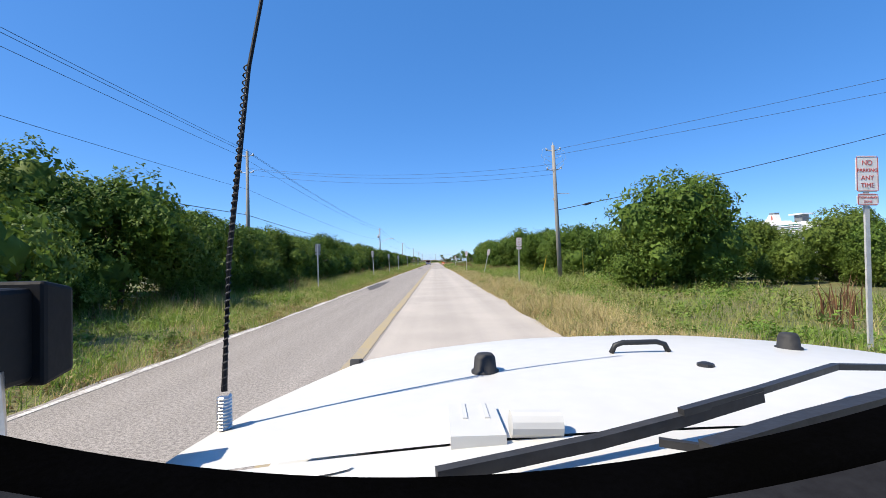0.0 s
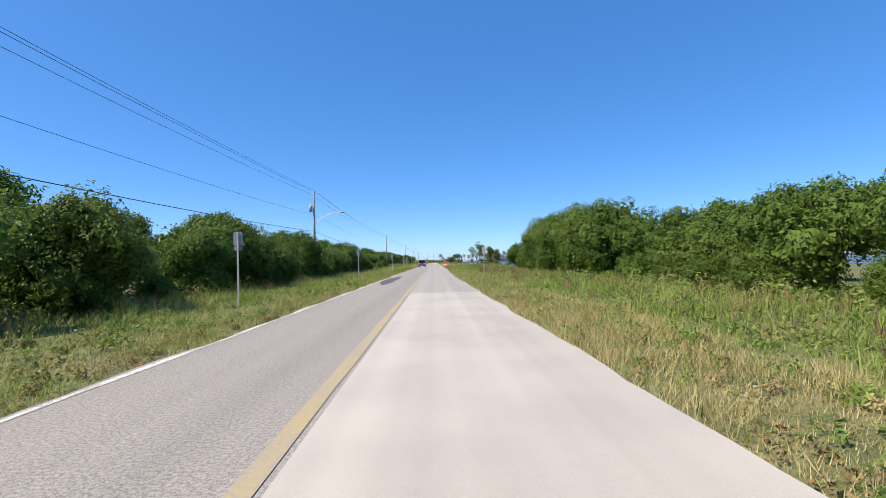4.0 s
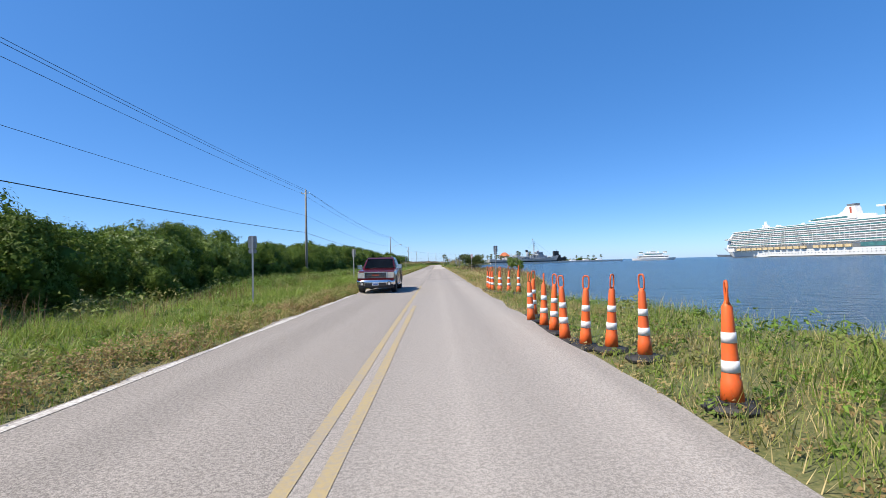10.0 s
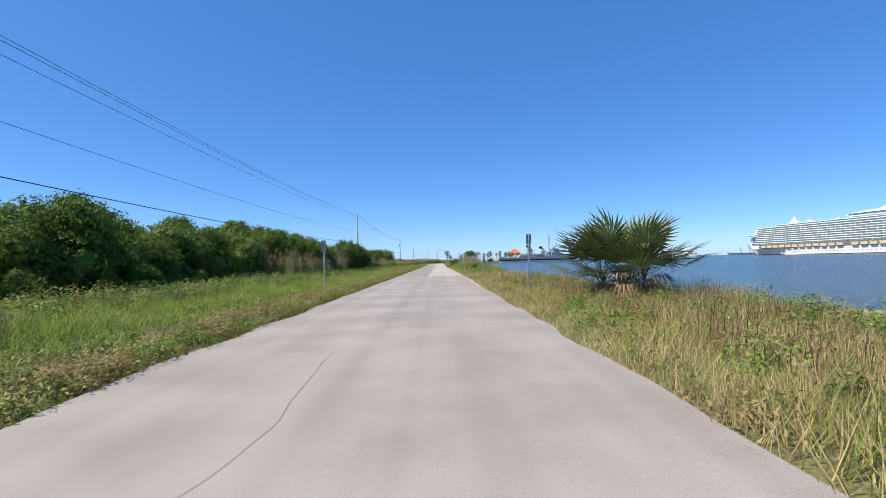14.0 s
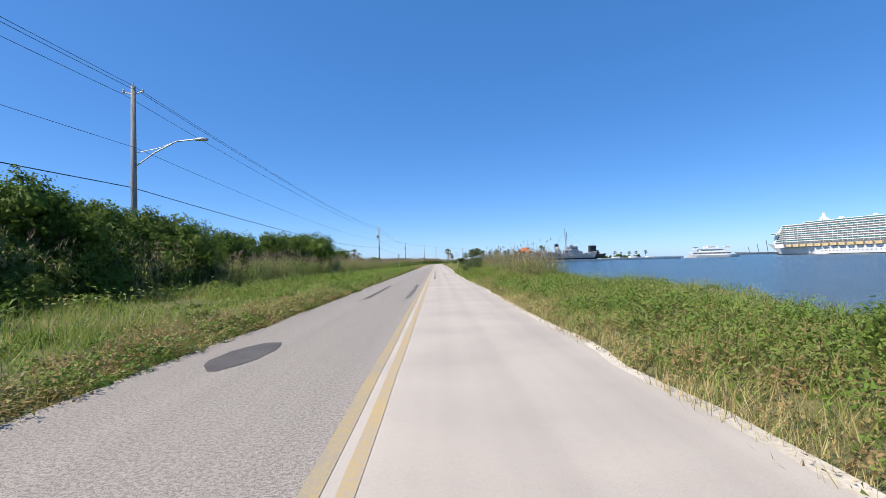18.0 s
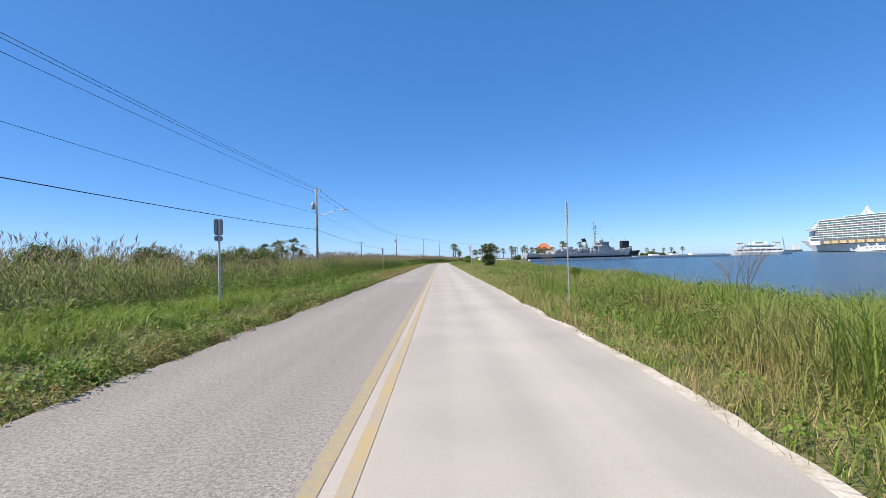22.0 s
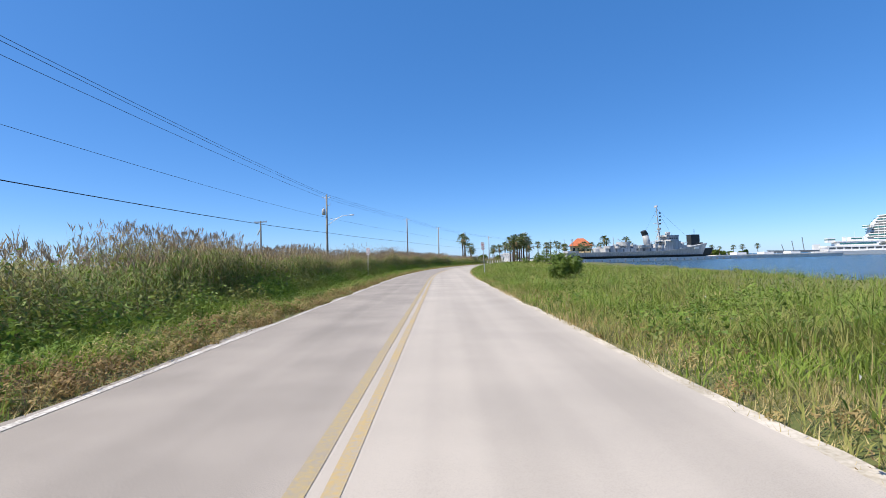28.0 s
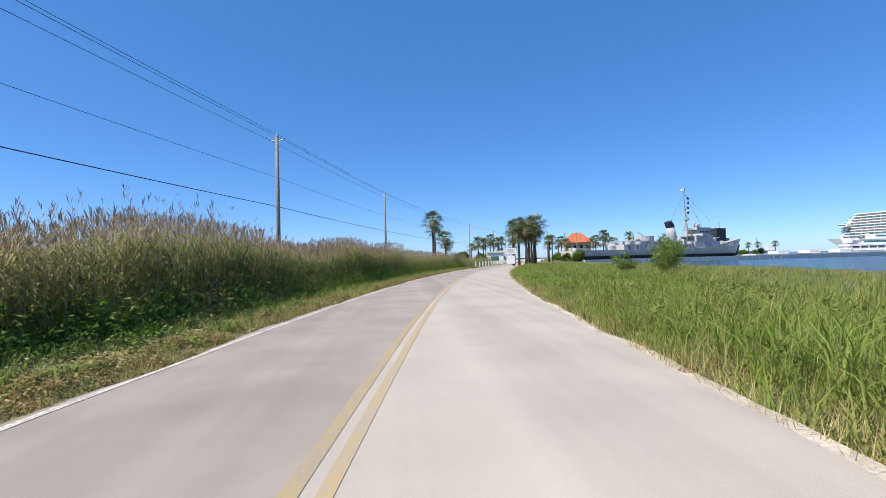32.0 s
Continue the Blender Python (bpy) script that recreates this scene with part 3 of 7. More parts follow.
t3 = tree(31, 3.3, -0.9, 4.5, 18, 17000, 0.064, M_LEAF, "rounded dark-green tree standing alone by the shore")
t3.matrix_world = stand(147.6, 13.7, gz(147.6, 13.7))
t4 = tree(32, 2.9, -0.8, 4.4, 18, 16000, 0.062, M_LEAF, "upright dark-green bushy tree near the water")
t4.matrix_world = stand(168.2, 12.2, gz(168.2, 12.2))
t5 = tree(35, 3.4, 2.3, 5.3, 16, 9500, 0.062, M_LEAF2, "thin leaning tree with a ragged yellow-green crown by the water", solid=0.0, spread=1.25)
t5.matrix_world = stand(173.2, 9.4, gz(173.2, 9.4), 0, 0.95)
t6 = tree(36, 2.9, 0.0, 2.4, 17, 15000, 0.046, M_LEAF2, "low bright-green bush in the verge grass", name="bush", category="bush")
t6.matrix_world = stand(513, 7.3, gz(513, 7.3), 0, 0.68)
t7 = tree(37, 3.0, 0.4, 3.6, 14, 6000, 0.066, M_LEAF2, "airy green shrub with thin stems in the grass", name="bush", category="bush", solid=0.0, spread=1.2)
t7.matrix_world = pose(20.4, 586.2, -0.1) @ Matrix.Scale(0.72, 4)
copy_thing_sized(t7, pose(23.2, 590.5, -0.1, 0, 0, 130) @ Matrix.Scale(0.85, 4))
copy_thing_sized(t7, pose(18.4, 588.5, -0.1, 0, 0, 250) @ Matrix.Scale(0.5, 4))
t8 = tree(38, 1.25, 0.2, 2.5, 12, 4200, 0.05, M_LEAF2, "small leaning bright-green shrub on the shore edge", name="bush", category="bush", solid=0.0, spread=1.35)
t8.matrix_world = stand(222.9, 8.7, gz(222.9, 8.7)) @ pose(0, 0, 0, 0, -24, 0)
def feathery_shrub(seed, high, stems=15):
    """A shrub of thin upright stems, each with side twigs set with narrow leaflets."""
    r = random.Random(seed)
    t = thing("bush", "feathery grey-green shrub of thin upright stems at the road edge", "bush", "feathery shrubs")
    wood = bmesh.new()
    vs, fs = [], []
    for _ in range(stems):
        a, out, h = r.uniform(0, 6.28), r.uniform(0.15, 0.75), high * r.uniform(0.55, 1.0)
        way = Vector((math.cos(a), math.sin(a), 0))
        root = way * r.uniform(0, 0.35)
        line = [root + way * out * (u ** 1.6) * h * 0.45 + Vector((0, 0, h * u - 0.1)) for u in (0, 0.35, 0.7, 1.0)]
        tube(line, [0.014, 0.010, 0.006, 0.003], 4, wood)
        for k in range(36):
            u = r.uniform(0.12, 1.0)
            j = min(int(u * 3), 2)
            base = line[j].lerp(line[j + 1], min(u * 3 - j, 1.0))
            b = r.uniform(0, 6.28)
            d = Vector((math.cos(b), math.sin(b), r.uniform(0.1, 0.9))).normalized()
            reach = r.uniform(0.18, 0.42) * (1.15 - 0.5 * u)
            for q in range(13):
                f = (q + 1) / 13
                c = base + d * reach * f - Vector((0, 0, 0.10 * f * f))
                e = (d * 0.7 + Vector((r.uniform(-1, 1), r.uniform(-1, 1), r.uniform(-0.6, 0.5)))).normalized() * r.uniform(0.04, 0.085)
                w = e.cross(Vector((r.uniform(-1, 1), r.uniform(-1, 1), r.uniform(-1, 1)))).normalized() * 0.009
                o = len(vs)
                vs += [c, c + e * 0.5 + w, c + e, c + e * 0.5 - w]
                fs += [(o, o + 1, o + 2), (o, o + 2, o + 3)]
    part("stems", wood, M_TWIG, t)
    part("leaves", mesh_np("leaves", np.array([v[:] for v in vs]), np.array(fs), M_SAGE), M_SAGE, t)
    return t


FEATHERY = [feathery_shrub(39, 2.7), feathery_shrub(40, 2.3, 18), feathery_shrub(41, 3.1, 12)]
for n_, (s, lat, k, size, turn) in enumerate(((372.2, 3.5, 0, 0.8, 0), (370.9, 3.3, 1, 0.6, 40), (373.6, 4.0, 2, 0.95, 0), (372.6, 5.0, 0, 1.0, 160), (375.6, 5.2, 1, 1.0, 220), (376.8, 6.6, 2, 1.05, 90), (374.4, 6.8, 0, 0.95, 300), (371.6, 4.3, 1, 0.7, 120), (378.6, 5.4, 1, 0.85, 10), (376.5, 4.2, 1, 0.85, 75), (373.2, 5.8, 1, 0.9, 200), (378.2, 7.6, 0, 1.0, 30), (373.0, 3.9, 1, 0.75, 260))):
    m = stand(s, lat, gz(s, lat), turn, size)
    if n_ in (0, 1, 2):
        FEATHERY[k].matrix_world = m
    else:
        copy_thing_sized(FEATHERY[k], m)


def blades(s0, s1, lat0, lat1, count, h0, h1, wide, seed, lean=0.6, clump=0.35, simple=False):
    """Bent grass blades between two side lines, three triangles each, gathered in tufts."""
    r = np.random.default_rng(seed)
    tufts = max(count // 9, 1)
    ts, tl = r.uniform(s0, s1, tufts), r.uniform(0, 1, tufts)
    pick = r.integers(0, tufts, count)
    ss = ts[pick] + r.normal(0, clump, count)
    f = np.clip(tl[pick] + r.normal(0, clump * 0.2, count), 0, 1)
    a = np.interp(ss, *lat0) if isinstance(lat0, tuple) else np.full(count, lat0)
    b = np.interp(ss, *lat1) if isinstance(lat1, tuple) else np.full(count, lat1)
    ll = a + (b - a) * f
    arc = np.clip((ss - BEND) / RADIUS, 0, BEND_END)
    rest = np.maximum(ss - BEND - BEND_END * RADIUS, 0)
    rr = RADIUS - ll
    x = np.where(ss > BEND, RADIUS - rr * np.cos(arc) + rest * np.sin(arc), ll)
    y = np.where(ss > BEND, BEND + rr * np.sin(arc) + rest * np.cos(arc), ss)
    z = ground_height(x, y) - 0.02
    keep = z > SEA + 0.1
    x, y, z = x[keep], y[keep], z[keep]
    k = len(x)
    patchy = 0.75 + 0.35 * wob(x, y, 0.55) + 0.3 * wob(x + 7, y, 1.9)
    h = r.uniform(h0, h1, k) * np.clip(patchy, 0.35, 1.4)
    ang = r.uniform(0, 2 * math.pi, k)
    w = wide * r.uniform(0.6, 1.3, k)
    lx, ly = np.cos(ang), np.sin(ang)
    sx, sy = -ly, lx
    bend = h * r.uniform(0.1, lean * 2, k)
    base = np.stack([x, y, z], 1)
    side = np.stack([sx * w / 2, sy * w / 2, np.zeros(k)], 1)
    mid = base + np.stack([lx * bend * 0.3, ly * bend * 0.3, h * 0.58], 1)
    tip = base + np.stack([lx * bend, ly * bend, h * r.uniform(0.85, 1.0, k)], 1)
    if simple:
        o = np.arange(k)[:, None] * 3
        return np.stack([base - side, base + side, tip], 1).reshape(-1, 3), o + np.array([[0, 1, 2]])
    v = np.stack([base - side, base + side, mid - side * 0.8, mid + side * 0.8, tip], 1).reshape(-1, 3)
    o = np.arange(k)[:, None] * 5
    return v, np.concatenate([o + np.array([[0, 1, 3]]), o + np.array([[0, 3, 2]]), o + np.array([[2, 3, 4]])])


def stuff(name, pieces, material, label, category):
    vs, fs, off = [], [], 0
    for v, f in pieces:
        vs.append(v), fs.append(f + off)
        off += len(v)
    ob = new(name, mesh_np(name, np.concatenate(vs), np.concatenate(fs), material))
    return tagged(ob, label, category, kind="stuff")


LEFT_END = ((0, 100, 200, 300, 340, 420, 470, 520, 770), (-10.5, -12, -13.5, -14, -12.5, -9.5, -8.6, -8.0, -8.0))
RIGHT_END = ((0, 100, 135, 170, 185, 205, 230, 300, 400, 470, 520, 770), (13, 13, 17, 15, 12.0, 8.5, 10.5, 11, 13.5, 18, 22, 24))
stuff("verge_grass", [
    blades(-4, 140, -4.6, -7.5, 80000, 0.12, 0.42, 0.015, 1, simple=True),
    blades(140, 330, -4.6, -7.5, 100000, 0.12, 0.42, 0.015, 2, simple=True),
    blades(330, 640, -4.6, -8.0, 130000, 0.12, 0.40, 0.016, 3, simple=True),
    blades(-4, 330, -7.0, LEFT_END, 90000, 0.25, 0.75, 0.022, 21, simple=True),
    blades(330, 480, -7.8, -12.5, 50000, 0.25, 0.7, 0.022, 24, simple=True),
    blades(-4, 140, edge(0.2), 7.0, 95000, 0.12, 0.45, 0.014, 4, simple=True),
    blades(140, 330, edge(0.3), 7.0, 85000, 0.12, 0.50, 0.014, 5, simple=True),
    blades(330, 480, edge(0.25), 7.5, 120000, 0.15, 0.50, 0.013, 6, lean=0.9),
    blades(480, 640, edge(0.3), 8.5, 120000, 0.18, 0.55, 0.016, 26, lean=1.0),
    blades(196, 226, 2.9, 8.0, 9000, 0.3, 0.8, 0.016, 31, lean=0.9), blades(338, 402, 3.6, 7.5, 34000, 0.45, 1.0, 0.015, 27, lean=0.6), blades(480, 640, 4.5, 13, 50000, 0.4, 0.95, 0.017, 28, lean=0.7), blades(292, 338, 3.6, 8.0, 14000, 0.3, 0.7, 0.018, 29, lean=0.9),
    blades(-4, 330, 6.5, RIGHT_END, 60000, 0.25, 0.65, 0.022, 22, simple=True),
    blades(330, 640, 7.0, RIGHT_END, 80000, 0.30, 0.75, 0.026, 23, simple=True)],
    M_GRASS, "tall green verge grass growing beside the road", "grass")
M_LIME = mat("lush_green_blade", (0.33, 0.42, 0.08), 0.5, col2=(0.12, 0.19, 0.03), spec=0.25, scale=0.6, fine=4, island=0.6, thin=0.40)
stuff("lush_weeds", [
    blades(141, 166, 4.6, 12, 15000, 0.35, 0.9, 0.028, 33, lean=0.9, clump=0.2), blades(160, 179, 5.0, 12, 20000, 0.35, 0.75, 0.024, 34, lean=0.9, clump=0.25),
    blades(205, 300, -6.3, -10.5, 60000, 0.25, 0.6, 0.022, 35, lean=1.0), blades(150, 205, -6.3, -9.5, 22000, 0.2, 0.5, 0.020, 36, lean=1.0),
    blades(40, 128, 4.8, 9.5, 22000, 0.2, 0.55, 0.02, 37, lean=1.0), blades(330, 400, -6.2, -9.5, 30000, 0.2, 0.5, 0.022, 38, lean=1.0), blades(480, 620, 3.6, 11, 40000, 0.25, 0.7, 0.024, 39, lean=1.0, clump=0.25), blades(480, 560, -5.2, -7.4, 20000, 0.15, 0.4, 0.02, 40, lean=1.0)],
    M_LIME, "lush bright-green broad-bladed grass in the verge", "grass")
stuff("dry_grass", [
    blades(196, 232, 3.0, 8.5, 26000, 0.3, 0.85, 0.014, 18, lean=0.8),
    blades(-4, 330, -4.42, -6.0, 70000, 0.08, 0.30, 0.012, 7, simple=True),
    blades(330, 640, -4.42, -5.5, 50000, 0.08, 0.24, 0.012, 8, simple=True),
    blades(-4, 140, edge(0.02), 5.2, 80000, 0.10, 0.38, 0.011, 9, simple=True),
    blades(140, 640, edge(0.1), 4.4, 110000, 0.08, 0.34, 0.012, 10, simple=True),
    blades(-4, 640, 4.0, RIGHT_END, 50000, 0.3, 0.8, 0.011, 12, simple=True), blades(385, 480, edge(0.2), 7.5, 40000, 0.25, 0.7, 0.012, 14, simple=True), blades(480, 640, edge(0.1), 5.2, 50000, 0.12, 0.42, 0.012, 92, simple=True), blades(480, 620, 4.5, 12, 26000, 0.35, 0.85, 0.012, 93, simple=True),
    blades(195, 290, edge(0.05), 6.0, 70000, 0.15, 0.55, 0.013, 16, simple=True), blades(290, 350, edge(0.05), 4.6, 24000, 0.12, 0.45, 0.013, 19, simple=True), blades(205, 290, 4.5, 9.5, 30000, 0.4, 0.9, 0.011, 17, simple=True),
    blades(-4, 90, edge(0.05), 4.6, 80000, 0.12, 0.4, 0.011, 15, simple=True), blades(-2, 60, edge(0.05), 4.4, 60000, 0.18, 0.5, 0.013, 20, simple=True),
    blades(-4, 340, -6.0, LEFT_END, 40000, 0.3, 0.7, 0.012, 13, simple=True)],
    M_DRY, "straw-coloured dry grass along the road edge", "grass")


def reeds(s0, s1, lat0, lat1, count, h0, h1, seed, leafy=15, dry=0.66):
    """Reed stalks with drooping leaves and plumes: arrays for leaves, stalks and plumes."""
    r = np.random.default_rng(seed)
    ss, f = r.uniform(s0, s1, count), r.uniform(0, 1, count)
    a = np.interp(ss, *lat0) if isinstance(lat0, tuple) else np.full(count, lat0)
    ll = a + (lat1 - a) * f
    arc = np.clip((ss - BEND) / RADIUS, 0, BEND_END)
    rest = np.maximum(ss - BEND - BEND_END * RADIUS, 0)
    rr = RADIUS - ll
    x = np.where(ss > BEND, RADIUS - rr * np.cos(arc) + rest * np.sin(arc), ll)
    y = np.where(ss > BEND, BEND + rr * np.sin(arc) + rest * np.cos(arc), ss)
    z = ground_height(x, y) - 0.05
    h = r.uniform(h0, h1, count) * np.clip(0.9 + 0.18 * wob(x, y, 0.35), 0.6, 1.15)
    ang = r.uniform(0, 2 * math.pi, count)
    lean = r.uniform(0.02, 0.14, count) * h
    d = np.stack([np.cos(ang), np.sin(ang), np.zeros(count)], 1)
    side = np.stack([-np.sin(ang), np.cos(ang), np.zeros(count)], 1)
    base = np.stack([x, y, z], 1)
    top = base + d * lean[:, None] + np.stack([np.zeros(count), np.zeros(count), h], 1)
    o3, o4 = np.arange(count)[:, None] * 3, np.arange(count)[:, None] * 4
    stalk = (np.stack([base - side * 0.011, base + side * 0.011, top + np.array([0, 0, 0.1])], 1).reshape(-1, 3), o3 + np.array([[0, 1, 2]]))
    lv, lf, off = [], [], 0
    dv, df, doff = [], [], 0
    up = np.array([0, 0, 1.0])
    for k in range(leafy):
        high = k >= leafy * dry
        u = (r.uniform(0.55, 1.0, count) if high else r.uniform(0.08, 0.8, count))[:, None]
        root = base + (top - base) * u
        ang2 = r.uniform(0, 2 * math.pi, count)
        e = np.stack([np.cos(ang2), np.sin(ang2), np.zeros(count)], 1)
        p = np.stack([-np.sin(ang2), np.cos(ang2), np.zeros(count)], 1)
        length = r.uniform(0.2, 0.5, count)[:, None]
        mid = root + e * length * 0.45 + up * length * 0.4
        tip = root + e * length + up * length * r.uniform(-0.3, 0.45, count)[:, None]
        half = 0.010 if high else 0.019
        v = np.stack([root, mid - p * half, mid + p * half, tip], 1).reshape(-1, 3)
        f = np.concatenate([o4 + np.array([[0, 1, 2]]), o4 + np.array([[1, 3, 2]])])
        if high:
            dv.append(v), df.append(f + doff)
            doff += len(v)
        else:
            lv.append(v), lf.append(f + off)
            off += len(v)
    has = r.uniform(0, 1, count) < 0.7
    m = int(has.sum())
    pt, ps, pd = top[has], side[has], d[has]
    o4m = np.arange(m)[:, None] * 4
    pl = r.uniform(0.15, 0.34, m)[:, None]
    feathers = []
    for e1, e2, tall in ((0.11, 0.0, 1.0), (-0.04, 0.05, 0.75), (0.05, -0.05, 0.6)):
        tip = pt + up * pl * tall + pd * e1 + ps * e2
        c = (pt + tip) / 2 + up * 0.02
        feathers.append(np.stack([pt - up * 0.06, c - ps * 0.008 - pd * 0.006, tip, c + ps * 0.008 + pd * 0.006], 1).reshape(-1, 3))
    v1, v2, v3 = feathers
    pf = np.concatenate([o4m + np.array([[0, 1, 2]]), o4m + np.array([[0, 2, 3]])])
    plume = (np.concatenate([v1, v2, v3]), np.concatenate([pf, pf + len(v1), pf + 2 * len(v1)]))
    stalk = (np.concatenate([stalk[0]] + dv), np.concatenate([stalk[1]] + [f + len(stalk[0]) for f in df]))
    return stalk, (np.concatenate(lv), np.concatenate(lf)), plume


REED_EDGE = ((270, 330, 400, 450, 490, 520, 640), (-13, -12, -9.8, -8.8, -8.2, -7.6, -7.4))
beds = [reeds(284, 330, -12.5, -17, 1700, 1.9, 2.8, 41), reeds(330, 420, REED_EDGE, -17, 5200, 1.4, 2.4, 42, 16, 0.82),
        reeds(420, 500, REED_EDGE, -14, 7200, 1.7, 2.3, 43, 17, 0.84), reeds(500, 540, REED_EDGE, -12.5, 5600, 2.0, 2.8, 44, 18, 0.76), reeds(540, 600, REED_EDGE, -12, 8600, 2.3, 3.0, 49, 18, 0.72),
        reeds(600, 640, REED_EDGE, -12, 2400, 2.1, 2.8, 50), reeds(536, 575, -8.6, -13, 420, 3.0, 3.9, 51, 5, 0.25),
        reeds(345, 384, 5.4, 9.3, 2000, 1.2, 2.1, 45, 10, 0.72), reeds(350, 374, 6.0, 9.5, 260, 2.2, 3.3, 46, 12, 0.6), reeds(366, 379, 5.6, 9.5, 420, 1.5, 2.9, 52, 16, 0.8), reeds(640, 700, -7.5, -11, 900, 1.4, 2.2, 47)]


def ground_cover(s0, s1, lat0, lat1, count, h, size, seed, each=40):
    """Low leafy weeds: small leaves in mounds between two side lines."""
    r = np.random.default_rng(seed)
    mounds = max(count // each, 1)
    ms, mf = r.uniform(s0, s1, mounds), r.uniform(0, 1, mounds)
    mh = h * r.uniform(0.35, 1.0, mounds)
    pick = r.integers(0, mounds, count)
    d = unit(r.normal(0, 1, (count, 3)))
    d[:, 2] = np.abs(d[:, 2])
    ss = ms[pick] + d[:, 0] * mh[pick] * 0.9
    a = np.interp(ss, *lat0) if isinstance(lat0, tuple) else np.full(count, lat0)
    b = np.interp(ss, *lat1) if isinstance(lat1, tuple) else np.full(count, lat1)
    ll = a + (b - a) * mf[pick] + d[:, 1] * mh[pick] * 0.8
    arc = np.clip((ss - BEND) / RADIUS, 0, BEND_END)
    rr = RADIUS - ll
    x = np.where(ss > BEND, RADIUS - rr * np.cos(arc), ll)
    y = np.where(ss > BEND, BEND + rr * np.sin(arc), ss)
    z = ground_height(x, y)
    keep = (z > SEA + 0.15) & ((ll < -4.36) | (ll > np.interp(ss, EDGE_S, EDGE_X) + 0.08))
    q = np.stack([x, y, z + 0.03 + d[:, 2] * mh[pick] * r.uniform(0.5, 1.1, count)], 1)[keep]
    return leaf_quads(q, d[keep] + np.array([0, 0, 0.5]), size, r, 1.9)


stuff("verge_weeds", [
    ground_cover(-4, 330, -4.8, -8.5, 150000, 0.30, 0.036, 51), ground_cover(330, 640, -4.8, -8.0, 170000, 0.34, 0.036, 52),
    ground_cover(195, 418, -4.48, -5.3, 100000, 0.40, 0.034, 58), ground_cover(-4, 200, edge(0.3), 6.5, 80000, 0.28, 0.030, 59), ground_cover(200, 480, edge(0.3), 6.5, 120000, 0.36, 0.030, 60),
    ground_cover(-4, 335, -9.6, -13.5, 60000, 0.95, 0.066, 68), ground_cover(200, 300, -9.8, -16.5, 110000, 0.95, 0.05, 91, 110), ground_cover(141, 165, 5.0, 11.5, 30000, 0.9, 0.045, 92, 140), ground_cover(196, 290, 3.6, 8.5, 60000, 0.6, 0.036, 93, 120), ground_cover(290, 345, 3.4, 7.5, 64000, 0.62, 0.034, 94, 90), ground_cover(330, 480, -8.0, -11.5, 36000, 0.7, 0.06, 69), ground_cover(20, 130, 10, 13.5, 20000, 0.9, 0.075, 70),
    ground_cover(480, 640, -6.5, -7.9, 60000, 1.15, 0.055, 61), ground_cover(480, 640, -7.4, -8.4, 50000, 1.9, 0.05, 71, 120), ground_cover(400, 480, -8.0, -9.6, 30000, 1.2, 0.05, 73, 80),
    ground_cover(480, 640, edge(0.8), 10, 60000, 0.7, 0.042, 74, 90), ground_cover(330, 480, 3.4, 9, 50000, 0.65, 0.040, 75, 80), ground_cover(-4, 140, 3.6, 11, 40000, 0.55, 0.036, 76, 60),
    ground_cover(-4, 200, 5.5, RIGHT_END, 30000, 0.5, 0.055, 53), ground_cover(200, 640, 5.5, RIGHT_END, 60000, 0.55, 0.055, 54)],
    M_WEED, "low leafy green weeds among the verge grass", "weeds")
stuff("brown_weeds", [blades(141, 162, 5.5, 12, 3000, 0.7, 1.35, 0.014, 72, 0.25, 0.15), blades(198, 232, 4.0, 9.0, 5000, 0.5, 1.2, 0.013, 77, 0.35, 0.15), blades(60, 135, 5.0, 10.0, 3000, 0.5, 1.0, 0.02, 55, 0.2, 0.12), blades(205, 275, 4.0, 8.5, 9000, 0.4, 1.15, 0.014, 56, 0.25, 0.2), blades(275, 420, 4.2, 8.0, 2500, 0.3, 0.9, 0.014, 62, 0.3, 0.2),
                      blades(-4, 300, -7.8, -10.5, 5000, 0.6, 1.2, 0.014, 57, 0.2, 0.2), blades(190, 330, -4.5, -5.6, 16000, 0.1, 0.35, 0.012, 63, 0.5, 0.2, True), blades(470, 640, -4.5, -5.4, 14000, 0.08, 0.3, 0.012, 64, 0.5, 0.2, True)],
    M_BROWN, "dry brown seed heads standing in the verge", "weeds")
M_DOCK = mat("rusty_seed_head", (0.19, 0.09, 0.042), 0.8, col2=(0.10, 0.05, 0.025), scale=2, fine=20, island=0.5, thin=0.15)
stuff("dock_weeds", [blades(s - 0.35, s + 0.35, lat - 0.3, lat + 0.3, 36, 0.55, 1.05, 0.03, 200 + k, 0.22, 0.12)
                     for k, (s, lat) in enumerate(((9.3, 7.7), (10.2, 9.0), (113.5, 6.4), (115.0, 7.4), (120.2, 5.2), (121.5, 8.8), (133.6, 10.2), (135.5, 12.0), (131.5, 8.2)))],
      M_DOCK, "rust-brown dock seed spikes standing in the verge", "weeds")
